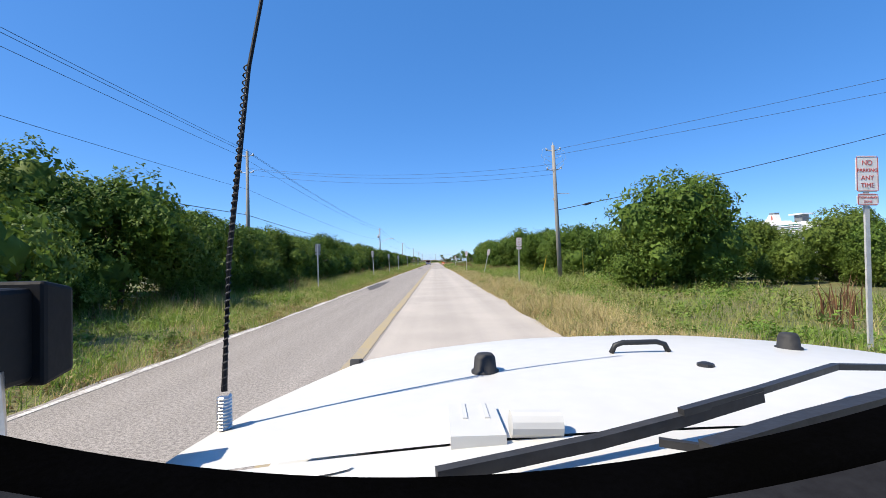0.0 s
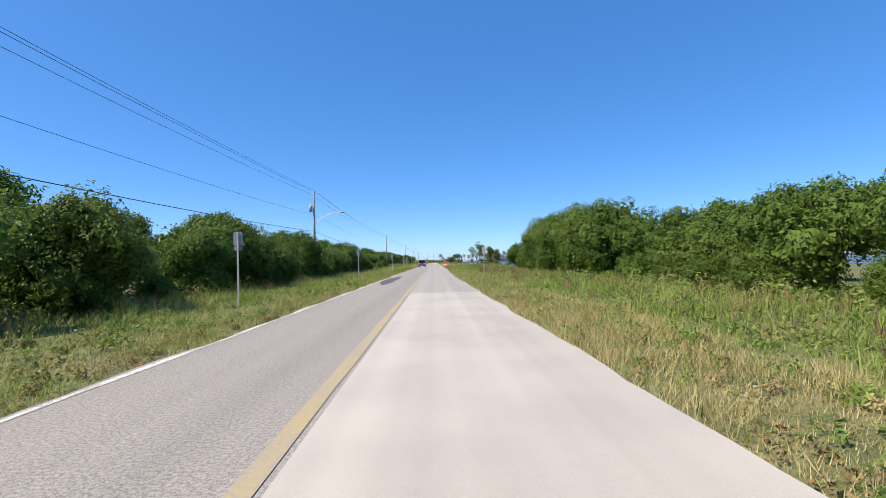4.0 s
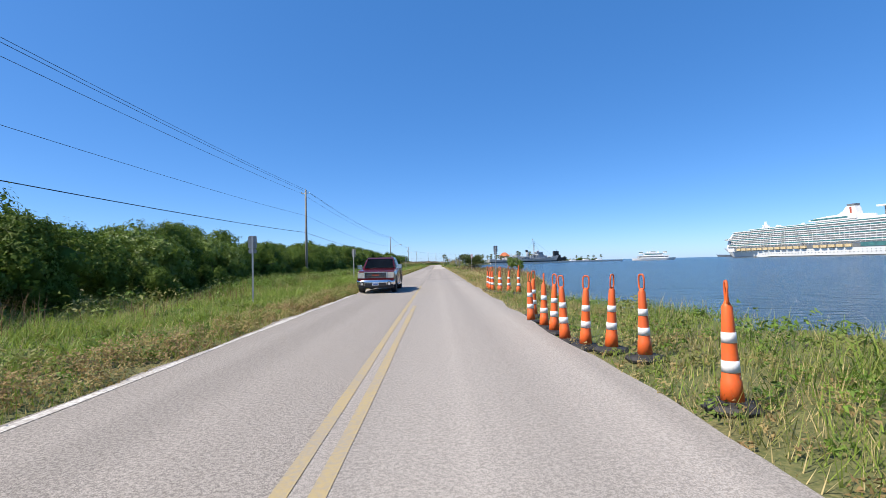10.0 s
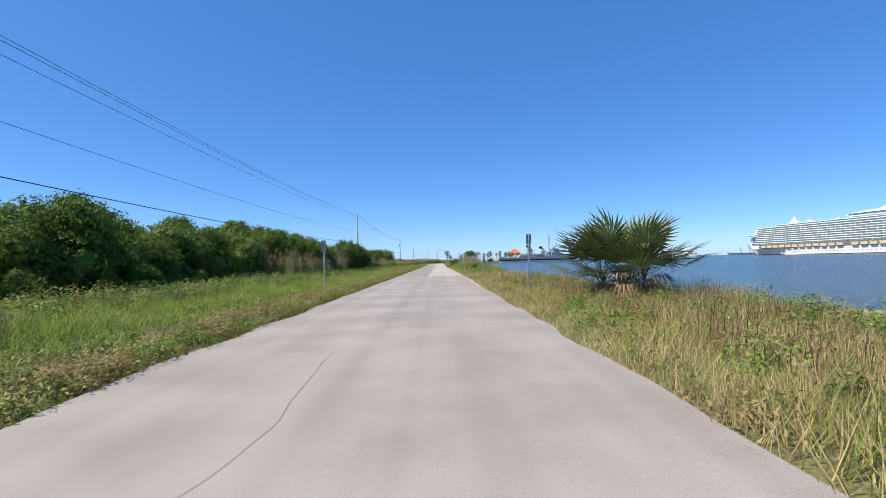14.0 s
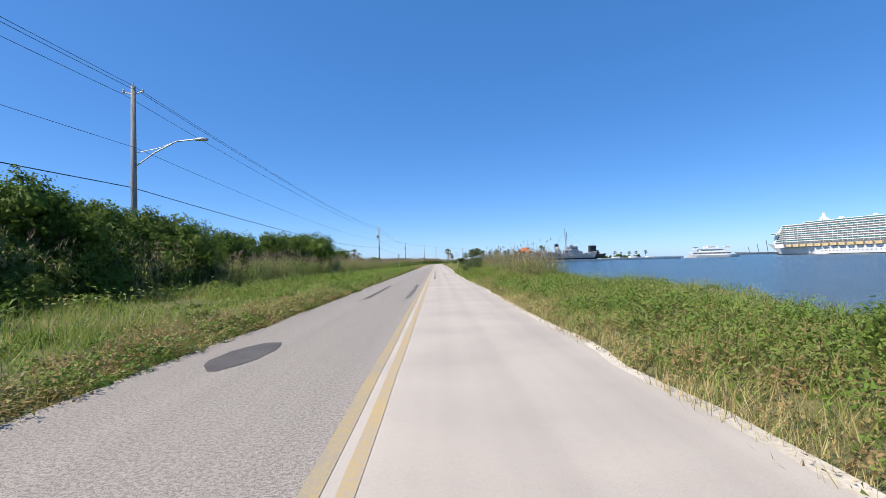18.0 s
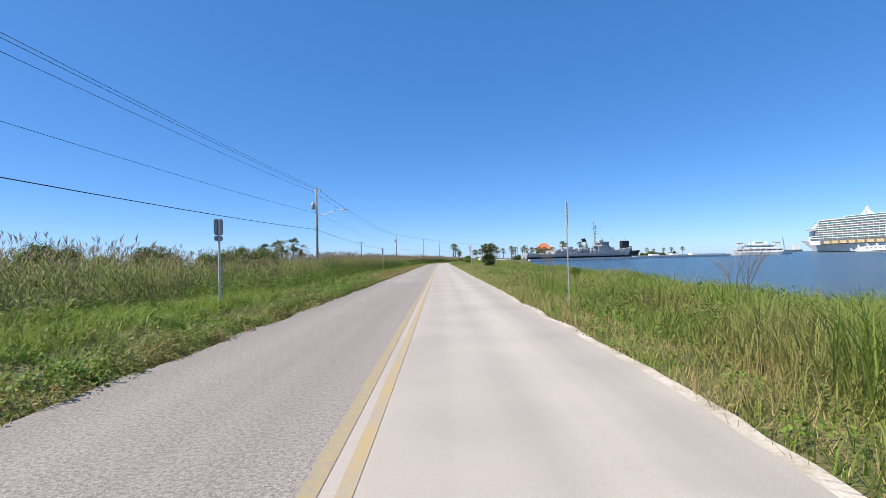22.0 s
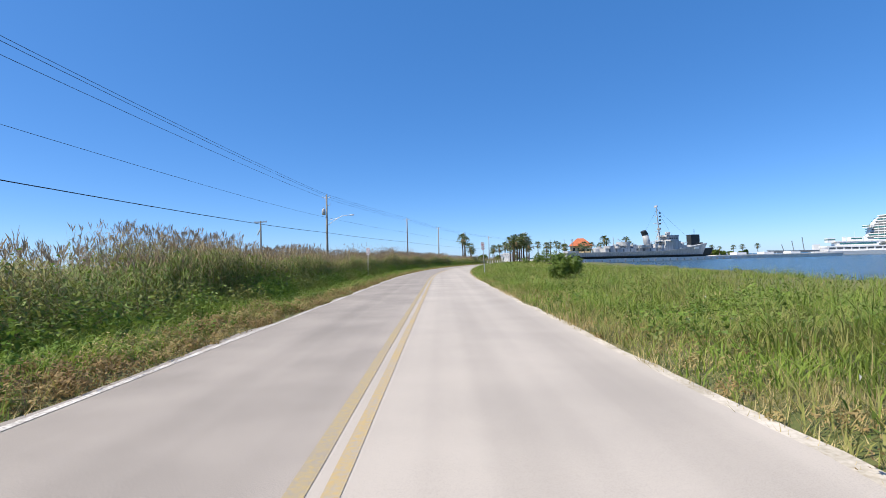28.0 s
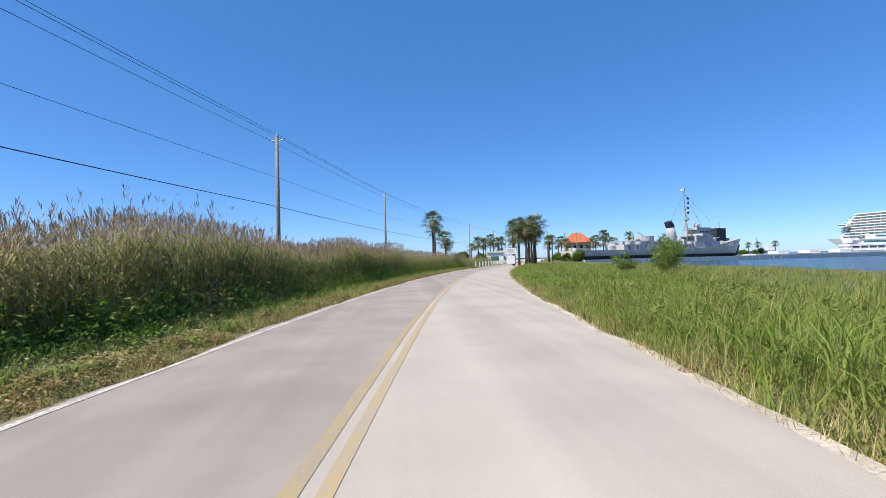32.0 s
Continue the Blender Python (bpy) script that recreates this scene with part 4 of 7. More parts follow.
stuff("withered_weeds", [
    ground_cover(-4, 175, -4.5, -5.3, 46000, 0.22, 0.021, 81, 36), ground_cover(175, 335, -4.45, -5.7, 150000, 0.42, 0.025, 82, 70), ground_cover(335, 470, -4.45, -5.0, 40000, 0.30, 0.024, 83, 60), ground_cover(415, 500, -4.45, -5.9, 110000, 0.34, 0.025, 88, 60), ground_cover(500, 640, -4.5, -5.5, 90000, 0.28, 0.024, 90, 50),
    ground_cover(-4, 200, edge(0.1), 4.6, 50000, 0.2, 0.024, 84, 30), ground_cover(200, 350, edge(0.1), 6.5, 90000, 0.45, 0.026, 85, 70), ground_cover(385, 480, edge(0.1), 5.0, 24000, 0.26, 0.022, 89, 24), ground_cover(480, 640, edge(0.15), 4.2, 30000, 0.24, 0.021, 86, 60)],
    M_TANWEED, "withered tan and brown weeds along the road edges", "weeds")
stuff("wildflowers", [ground_cover(538, 560, -5.0, -6.6, 160, 0.35, 0.02, 65, 3), ground_cover(220, 280, 3.6, 6.0, 220, 0.6, 0.02, 66, 3), ground_cover(480, 560, 4.0, 9.0, 120, 0.8, 0.025, 67, 3)],
      M_FLOWER, "tiny white wildflowers among the verge weeds", "wildflowers")
stuff("reed_leaves", [b[1] for b in beds], M_REED, "green leaves of the tall roadside reeds", "reeds")
stuff("reed_stalks", [b[0] for b in beds], M_STALK, "straw-brown stalks of the tall roadside reeds", "reeds")
stuff("reed_plumes", [b[2] for b in beds], M_PLUME, "feathery brown plumes on the roadside reeds", "reeds")


def dead_shrub(seed, high, label="bare grey twiggy shrub at the shore"):
    """A leafless shrub of forking twigs."""
    r = random.Random(seed)
    bm = bmesh.new()

    def grow(p, d, length, rad, depth):
        q = p + d * length
        tube([p, (p + q) / 2 + Vector((r.uniform(-0.04, 0.04), r.uniform(-0.04, 0.04), 0)) * length, q], [rad, rad * 0.8, rad * 0.6], 4, bm)
        if depth:
            for _ in range(r.choice((2, 2, 3))):
                e = (d + Vector((r.uniform(-0.6, 0.6), r.uniform(-0.6, 0.6), r.uniform(-0.1, 0.4)))).normalized()
                grow(q, e, length * r.uniform(0.55, 0.8), rad * 0.55, depth - 1)
    for _ in range(5):
        grow(Vector((r.uniform(-0.2, 0.2), r.uniform(-0.2, 0.2), -0.1)), Vector((r.uniform(-0.4, 0.4), r.uniform(-0.4, 0.4), 1)).normalized(), high * 0.38, 0.018, 3)
    ob = part("dead_shrub", bm, M_TWIG)
    return tagged(ob, label, "dead shrub", "bare shrubs on the shore")


for k, (s, lat, h) in enumerate(((230, 8.8, 2.9), (161, 11.0, 3.2), (158, 13.5, 2.6), (302.5, 6.0, 1.7), (307, 6.3, 1.9), (395, 9.0, 1.9), (400, 11.5, 1.6), (418, 7.8, 2.4), (421, 9.5, 2.0), (437, 8.8, 2.4), (441, 7.4, 1.9), (148, 11, 2.5), (168.2, 12.2, 3.2), (169.6, 10.9, 4.2), (170.8, 11.6, 3.6))):
    dead_shrub(90 + k, h).matrix_world = stand(s, lat, gz(s, lat), k * 40)
for k, (s, lat, size) in enumerate(((169.5, 13.0, 0.5), (168.5, 10.5, 0.42), (171.5, 10.8, 0.38), (161, 13, 0.3), (157, 14, 0.3), (306, 5.0, 0.2), (316, 5.6, 0.28), (296, 6.0, 0.2), (410, 8.5, 0.22))):
    plant(4 if k % 2 else 2, s, lat, size)

# ---------------------------------------------------------------- utility poles and wires
POLE_TOP = 10.8


def utility_pole(at, lamp=False, can=False, name_label="tall weathered wooden utility pole beside the road", top=POLE_TOP, arms=1):
    t = thing("utility_pole", name_label, "utility pole", "utility poles along the road", at=at)
    part("shaft", tube([(0, 0, -0.5), (0, 0, top * 0.5), (0, 0, top)], [0.17, 0.145, 0.11], 12), M_POLE, t, smooth=True)
    part("top_pin", tube([(0.0, 0, top - 0.1), (0.0, 0, top + 0.22)], 0.03, 6), M_STEEL, t)
    for k in range(arms):
        z = top - 0.35 - 1.4 * k
        part("insulator_bracket", tube([(-0.5, 0, z), (0, 0, z - 0.06), (0.5, 0, z + 0.05)], 0.035, 6), M_STEEL, t)
        for x in (-0.5, 0.5):
            part("insulator", lathe([(0.03, 0), (0.07, 0.04), (0.04, 0.08), (0.07, 0.12), (0.03, 0.18)], 8, centre=(x, 0, z)), M_GREY, t)
    part("cable_clamp", box(-0.19, -0.11, -0.06, 0.06, 5.6, 5.8), M_STEEL, t)
    if lamp:
        part("lamp_arm", tube([(0.1, 0, 6.6), (1.1, 0, 7.3), (2.2, 0, 7.85), (3.2, 0, 7.95)], 0.035, 7), M_STEEL, t)
        part("arm_brace", tube([(0.12, 0, 7.3), (1.2, 0, 7.5), (2.2, 0, 7.84)], 0.018, 6), M_STEEL, t)
        head = bmesh.new()
        bmesh.ops.create_icosphere(head, subdivisions=2, radius=1)
        for v in head.verts:
            v.co = Vector((3.5 + v.co.x * 0.38, v.co.y * 0.17, 7.93 + max(v.co.z, -0.5) * 0.11))
        part("lamp_head", head, M_GREY, t, smooth=True)
    if can:
        part("transformer", lathe([(0.2, 0), (0.24, 0.03), (0.24, 0.75), (0.2, 0.82), (0.08, 0.86)], 16, centre=(-0.42, -0.05, 8.05)), M_GREY, t, "grey transformer can", True)
        part("bushing", lathe([(0.04, 0), (0.07, 0.05), (0.04, 0.1), (0.06, 0.16), (0.02, 0.24)], 8, centre=(-0.42, -0.05, 8.9)), M_GREY, t)
        part("cutout", tube([(0.1, 0, 9.4), (0.45, 0, 9.35), (0.5, 0, 9.75)], 0.03, 6), M_GREY, t)
    return t


POLES = [(-68, -16.0, 0, 0), (39.4, -15.4, 0, 0), (130.4, -15.2, 1, 1), (232.3, -16.2, 0, 0), (336.2, -15.8, 1, 0), (441.3, -15.8, 1, 1), (549, -17.0, 1, 1),
         (587, -14.0, 0, 0), (617, -14.5, 0, 0), (648, -15.5, 0, 0), (681, -14, 0, 0), (716, -12, 0, 0), (748, -10, 0, 0)]
for s, lat, lamp, can in POLES:
    utility_pole(stand(s, lat, gz(s, lat)), lamp, can, arms=2 if s == 39.4 else 1)
right_pole = utility_pole(stand(34.2, 8.9, gz(34.2, 8.9)) @ pose(0, 0, 0, 0, -1.5, 0), name_label="weathered wooden junction pole with wire loops beside the road", top=9.6, arms=2)
part("side_bracket", tube([(0.1, 0, 6.1), (1.0, 0, 6.05)], 0.02, 6), M_STEEL, right_pole)
for k, (z, d) in enumerate(((9.0, 0.75), (8.6, 0.6), (9.2, -0.75), (8.7, -0.6))):
    part("jumper_wire", tube([(0, 0, z), (d, -0.05, z + 0.2), (d * 1.2, -0.05, z - 0.4), (0.05, 0, z - 0.95)], 0.012, 5), M_STEEL, right_pole)


def wire(name, a, b, sag, radius, label, category="cable"):
    a, b = Vector(a), Vector(b)
    pts = [a.lerp(b, k / 16) - Vector((0, 0, sag * 4 * (k / 16) * (1 - k / 16))) for k in range(17)]
    return tagged(part(name, tube(pts, radius, 5), M_WIRE), label, category, "overhead lines")


for (s0, x0, *_), (s1, x1, *_) in zip(POLES, POLES[1:]):
    k = (s1 - s0) / 105
    for dx, z, sag, r, what in ((0.0, 11.0, 1.0, 0.012, "thin power line"), (0.5, 10.55, 1.0, 0.012, "thin power line"), (-0.5, 10.55, 1.0, 0.012, "thin power line"),
                                (0.1, 7.75, 1.0, 0.011, "thin neutral line"), (-0.15, 5.7, 0.9, 0.022, "thick dark communication cable")):
        p, q = road_point(s0, x0 + dx, z), road_point(s1, x1 + dx, z)
        wire("power_line" if r < 0.02 else "phone_cable", p, q, sag * k * k, r, what + " strung between the roadside poles")
p = road_point(39.4, -15.4)
for z0, z1, dy in ((9.6, 8.4, 0.3), (9.4, 7.9, -0.2), (9.0, 7.6, 0.0)):
    wire("power_line", (p.x, p.y + dy, z0), (8.9, 34.2 + dy, z1), 0.7, 0.008, "thin power line crossing over the road")
wire("phone_cable", (8.9, 34.2, 5.0), (80, 35.5, 23), 1.2, 0.025, "thick dark cable running off over the trees")
splice = tagged(part("splice_box", tube([(10.75, 34.23, 5.32), (10.85, 34.23, 5.35), (11.25, 34.24, 5.45), (11.35, 34.24, 5.48)], [0.03, 0.085, 0.085, 0.03], 10), M_WIRE),
                "black splice box hanging on the thick cable", "splice box")
wire("power_line", (8.9, 34.2, 9.4), (70, -8, 16), 0.8, 0.011, "thin power line running back over the trees")
wire("power_line", (8.9, 34.2, 9.0), (70, -4, 15), 0.8, 0.011, "thin power line running back over the trees")

stub = thing("utility_pole", "short dark pole with a crossarm in the reeds", "utility pole", at=stand(562, -33.5, gz(562, -33.5)))
part("shaft", tube([(0, 0, -0.4), (0, 0, 8.8)], [0.16, 0.12], 10), M_POLE, stub)
part("crossarm", box(-1.1, 1.1, -0.06, 0.06, 8.55, 8.7), M_POLE, stub)
part("crosspiece", tube([(-0.6, 0, 6.4), (-0.2, 0, 7.2), (0, 0, 7.4)], 0.1, 6), M_GREY, stub)
for x in (-1.0, -0.5, 0.5, 1.0):
    part("insulator", lathe([(0.03, 0), (0.06, 0.05), (0.03, 0.15)], 8, centre=(x, 0, 8.7)), M_GREY, stub)

M_GUARD = mat("guy_guard_yellow", (0.65, 0.45, 0.03), 0.5, scale=3, fine=20)
for s, lat, dx, dz in ((45.7, 10.2, 0.5, 1.9), (46.0, 11.8, 0.8, 1.9), (34.9, 10.8, 0.0, 2.1)):
    p = road_point(s, lat, gz(s, lat))
    tagged(part("guy_guard", tube([p, p + Vector((dx, 0.1, dz))], 0.04, 8), M_GUARD), "yellow plastic guy-wire guard in the grass", "guy guard", "guy guards")

# ---------------------------------------------------------------- road signs


def no_parking_sign(towards=True, tall=2.68):
    """A no-parking sign on a channel post; its face looks back along the road, or away."""
    t = thing("no_parking_sign", "white metal no-parking sign with red letters on a thin steel post" if towards else "grey back of a metal roadside sign on a thin steel post",
              "road sign", "no-parking signs")
    post = box(-0.03, 0.03, -0.004, 0.004, -0.3, tall)
    box(-0.03, -0.024, -0.004, 0.026, -0.3, tall, post), box(0.024, 0.03, -0.004, 0.026, -0.3, tall, post)
    part("post", post, M_STEEL, t)
    f = -0.012 if towards else 0.036

    def plate(name, z0, z1, w):
        bm = box(-w, w, f - 0.003, f + 0.003, z0, z1)
        bm.edges.ensure_lookup_table()
        bmesh.ops.bevel(bm, geom=[e for e in bm.edges if abs(e.verts[0].co.y - e.verts[1].co.y) > 0.001], offset=0.03, segments=3, affect="EDGES")
        return part(name, bm, M_SIGN if towards else M_SIGNBACK, t)
    plate("panel", tall - 0.48, tall, 0.155)
    plate("plaque", tall - 0.66, tall - 0.5, 0.145)
    if towards:
        y = f - 0.005
        for k, (text, size) in enumerate((("NO", 0.09), ("PARKING", 0.066), ("ANY", 0.085), ("TIME", 0.085))):
            word(text, size, M_RED, t, (0, y, tall - 0.095 - 0.1 * k))
        for z0, z1, w in ((tall - 0.468, tall - 0.012, 0.142), (tall - 0.65, tall - 0.51, 0.134)):
            rim = box(-w, w, y - 0.001, y + 0.001, z0, z0 + 0.006)
            box(-w, w, y - 0.001, y + 0.001, z1 - 0.006, z1, rim)
            box(-w, -w + 0.006, y - 0.001, y + 0.001, z0, z1, rim), box(w - 0.006, w, y - 0.001, y + 0.001, z0, z1, rim)
            part("rim", rim, M_RED, t)
        word("TOW-AWAY", 0.042, M_RED, t, (0, y, tall - 0.555))
        word("ZONE", 0.042, M_RED, t, (0, y, tall - 0.61))
    for z in (tall - 0.06, tall - 0.42):
        part("bolt", lathe([(0.008, 0), (0.008, 0.006)], 6), M_STEEL, t).matrix_local = pose(0, f - 0.003, z, 90, 0, 0)
    return t


FACING, TALL, BACK = no_parking_sign(), no_parking_sign(tall=3.05), no_parking_sign(False)
done = set()
for s, lat, kind, lean, turn in (
        (5.3, 5.85, "f", 1, 0), (25.4, 4.7, "f", 1, 4), (49.6, 5.2, "f", 13, 0), (62.5, 4.1, "f", 2, -4), (111, 4.6, "f", 1, 3), (147.5, 6.3, "f", 1, 0), (207.6, 4.4, "b", 1, 10), (242, 5.2, "f", 0, 4),
        (264, 4.3, "b", 3, 30), (292, 4.9, "b", 1, 20), (312.8, 4.0, "f", -5, 0), (393, 3.5, "t", -6, 70), (436.4, 3.72, "t", -5, 0), (525.3, 3.8, "t", -3, 6),
        (26.6, -7.0, "b", 0, 8), (51.2, -7.0, "b", -3, -6), (68.6, -7.0, "b", -2, 5), (85, -7.0, "b", 0, 0), (111.4, -7.0, "b", 0, 6), (146.2, -7.0, "b", -1, -5), (174.5, -7.0, "b", 1, 0),
        (190, -7.2, "b", 0, 12), (210.6, -7.0, "b", 0, -10), (243, -7.0, "b", 1, 8), (267, -6.4, "b", 0, 50), (394, -7.0, "b", 0, 60), (434.8, -7.0, "b", 0, 70), (526.5, -7.0, "f", 1, -4)):
    src = {"f": FACING, "t": TALL, "b": BACK}[kind]
    s, lat = s + 0.9, lat * 0.97
    m = stand(s, lat, gz(s, lat) - 0.02, turn) @ pose(0, 0, 0, 0, lean, 0)
    if kind in done:
        copy_thing(src, m)
    else:
        src.matrix_world = m
        done.add(kind)

# ---------------------------------------------------------------- shore rocks
random.seed(5)


def rock_mesh(seed):
    """An angular broken slab."""
    r = random.Random(seed)
    bm = bmesh.new()
    for _ in range(16):
        p = Vector((r.uniform(-1, 1), r.uniform(-1, 1), r.uniform(-1, 1)))
        bm.verts.new(Vector((p.x, p.y * 0.75, p.z * 0.42)) / max(abs(p.x), abs(p.y), abs(p.z)) * r.uniform(0.8, 1))
    got = bmesh.ops.convex_hull(bm, input=bm.verts[:])
    bmesh.ops.delete(bm, geom=list({v for v in got["geom_interior"] + got["geom_unused"] if isinstance(v, bmesh.types.BMVert)}), context="VERTS")
    bmesh.ops.bevel(bm, geom=bm.edges[:], offset=0.05, segments=1, affect="EDGES")
    me = bpy.data.meshes.new("rock")
    bm.to_mesh(me)
    bm.free()
    me.materials.append(M_ROCK)
    return me


ROCKS = [rock_mesh(k) for k in range(7)]
for k in range(26):
    s, lat = random.uniform(195.5, 203), random.uniform(4.3, 6.4)
    ob = tagged(part("rock", ROCKS[k % 7], M_ROCK), "pale broken concrete rubble on the bank by the cones", "rock", "shore rocks")
    ob.matrix_world = stand(s, lat, gz(s, lat) + 0.04, random.uniform(0, 360), random.uniform(0.15, 0.38))
for k in range(150):
    s = random.choice((random.uniform(236, 256), random.uniform(196, 420), random.uniform(380, 520)))
    lat = float(np.interp(s, SHORE_S, SHORE_X)) + 1.2 * math.sin(s * 0.23) + 0.7 * math.sin(s * 0.71) - random.uniform(0.2, 2.0)
    z = gz(s, lat)
    ob = tagged(part("rock", ROCKS[k % 7], M_ROCK), "rough tan shore rock at the water's edge", "rock", "shore rocks")
    ob.matrix_world = stand(s, lat, z + 0.05, random.uniform(0, 360), random.uniform(0.25, 0.7))
for k, (s, lat, z, size) in enumerate(((241, 10.2, 0.1, 1.0), (242.6, 9.8, 0.25, 1.2), (244.2, 10.4, 0.2, 1.3), (245.4, 9.7, 0.15, 0.9), (246.4, 10.6, 0.3, 1.1), (248, 10.0, 0.1, 0.9), (243.4, 11.2, 0.05, 1.2), (250, 10.6, 0.05, 0.8))):
    ob = tagged(part("rock", ROCKS[k % 7], M_ROCK), "large tan slab of broken rock above the shore", "rock", "shore rocks")
    ob.matrix_world = stand(s + 3, lat + 0.5, z - 0.28, k * 67, size * 0.62) @ pose(0, 0, 0, 12 - k * 4, k * 3 - 9, 0)

# ---------------------------------------------------------------- ships
M_HULL_GREY = mat("warship_grey", (0.50, 0.51, 0.52), 0.6, col2=(0.33, 0.335, 0.34), scale=0.4, fine=3, stretch=(3, 3, 0.3))
M_DARK = mat("dark_paint", (0.03, 0.035, 0.04), 0.6, scale=1, fine=8)
M_SHIP_WHITE = mat("ship_white", (0.80, 0.80, 0.79), 0.4, col2=(0.70, 0.70, 0.70), scale=0.05, fine=0.8)
M_SHIP_GLASS = mat("ship_glass", (0.06, 0.20, 0.19), 0.12, col2=(0.03, 0.10, 0.11), scale=0.2, fine=2, spec=0.8)
M_BOAT = mat("lifeboat_cream", (0.80, 0.62, 0.36), 0.5, scale=0.6, fine=4)
# dark grey; on open decks and balconies it stands in for shade
M_SHADE = mat("grey_and_deck_shade", (0.17, 0.185, 0.195), 0.7, scale=0.3, fine=2)
M_SLATE = mat("work_ship_slate", (0.20, 0.23, 0.27), 0.6, scale=0.3, fine=3)
M_RUST = mat("ship_red", (0.42, 0.09, 0.05), 0.6, scale=0.3, fine=3)


def hull(length, beam, depth, bow_rise, flare=0.8, draft=2.0, flat=0.25, stern=0.7, rake=0.05):
    """A ship's hull along +y with its bow ahead; z=0 is the waterline."""
    bm = bmesh.new()
    rings = []
    for k in range(25):
        u = k / 24
        w = beam / 2 * (1 - max(0, (u - (1 - flat)) / flat) ** 2.0) * (stern + (1 - stern) * min(1, u * 5))
        top = depth + bow_rise * max(0, (u - 0.55) / 0.45) ** 2
        over = length * rake * max(0, (u - 0.8) / 0.2) ** 1.5
        y = length * (u - 0.5)
        w = max(w, 0.05)
        rings.append([bm.verts.new(p) for p in ((-w, y + over, top), (-w * flare * (1 if u < 0.8 else 0.85), y, -draft), (w * flare * (1 if u < 0.8 else 0.85), y, -draft), (w, y + over, top))])
    for a, b in zip(rings, rings[1:]):
        for j in range(4):
            bm.faces.new((a[j], a[(j + 1) % 4], b[(j + 1) % 4], b[j]))
    bm.faces.new(rings[0][::-1]), bm.faces.new(rings[-1])
    bmesh.ops.recalc_face_normals(bm, faces=bm.faces[:])
    return bm


frigate = thing("warship", "grey museum warship with a tall mast standing behind a quay", "warship")
part("hull", hull(88, 11, 3.4, 5.2, flat=0.42, draft=0.6), M_HULL_GREY, frigate, smooth=False)
part("boot_stripe", hull(87.4, 11.15, 0.9, 0.0, draft=0.7, flat=0.42), M_DARK, frigate, "black waterline stripe")
part("hull_number", box(4.1, 4.3, 34.5, 37.4, 4.6, 5.8), M_SIGN, frigate, "white bow mark").matrix_local = pose(-0.2, 0, 0, 0, 0, 0)
part("deckhouse", box(-3.2, 3.2, -22, 15, 3.3, 5.7), M_HULL_GREY, frigate, bevel=0.15)
part("forward_deckhouse", box(-3.4, 3.4, 15, 30, 3.9, 7.0), M_HULL_GREY, frigate, bevel=0.15)
part("bridge", box(-3.6, 3.6, 15.5, 25.5, 7.0, 9.8), M_HULL_GREY, frigate, bevel=0.2)
part("pilot_house", box(-2.8, 2.8, 18, 25, 9.8, 12.6), M_HULL_GREY, frigate, bevel=0.2)
part("open_bridge", box(-3.3, 3.3, 16.5, 24.6, 12.6, 13.7), M_HULL_GREY, frigate, bevel=0.1)
for k in range(5):
    part("bridge_window", box(-2.3 + k * 0.95, -1.6 + k * 0.95, 25.0, 25.06, 11.2, 12.0), M_DARK, frigate)
for k in range(4):
    part("bridge_window", box(2.8, 2.86, 18.8 + k * 1.5, 19.7 + k * 1.5, 11.2, 12.0), M_DARK, frigate)
part("bridge_wing", box(-4.8, 4.8, 17.5, 21.0, 9.6, 10.7), M_HULL_GREY, frigate, bevel=0.1)
part("director", lathe([(0.9, 0), (1.3, 0.6), (1.3, 1.7), (0.7, 2.2)], 12, centre=(0, 20.5, 13.7)), M_HULL_GREY, frigate)
part("searchlight", lathe([(0.3, 0), (0.6, 0.5), (0.6, 1.3), (0.4, 1.5)], 10, centre=(2.6, 17.2, 13.7)), M_HULL_GREY, frigate)
part("signal_platform", box(-2.8, 2.8, 11.5, 15.8, 9.3, 9.7), M_HULL_GREY, frigate)
for x in (-2.4, 2.4):
    for y in (12, 15.2):
        part("platform_leg", tube([(x, y, 5.7), (x, y, 9.4)], 0.12, 6), M_HULL_GREY, frigate)
part("mast", tube([(0, 15.4, 6), (0, 14.6, 19), (0, 13.4, 32)], [0.45, 0.32, 0.14], 8), M_HULL_GREY, frigate, "tall pole mast")
for z, w in ((16.2, 2.0), (21.5, 3.2), (26, 1.6), (29.5, 1.0)):
    part("yardarm", tube([(-w, 14.3, z), (w, 14.3, z)], 0.12, 6), M_HULL_GREY, frigate)
part("crows_nest", lathe([(0.5, 0), (0.95, 0.2), (0.95, 1.2), (0.5, 1.3)], 10, centre=(0, 14.9, 17.2)), M_HULL_GREY, frigate)
part("radar", box(-0.9, 0.9, 13.0, 13.5, 31.6, 32.8), M_HULL_GREY, frigate, bevel=0.1)
for z in (20.5, 22.9, 25.2, 27.4):
    part("signal_flag", box(0.9, 0.98, 14.2, 15.4, z, z + 1.0), M_DARK, frigate, "dark signal flag on its halyard")
for x in (-1.6, 1.6):
    part("mast_leg", tube([(x, 12.4, 5.7), (0, 14.8, 17.5)], 0.17, 6), M_HULL_GREY, frigate)
part("halyard", tube([(0, 13.6, 31), (3.2, 20, 13.5)], 0.04, 4), M_DARK, frigate)
part("stay", tube([(0, 13.6, 31), (0, 40, 7.2)], 0.04, 4), M_DARK, frigate)
part("stay", tube([(0, 13.6, 30), (0, 5.0, 15)], 0.04, 4), M_DARK, frigate)
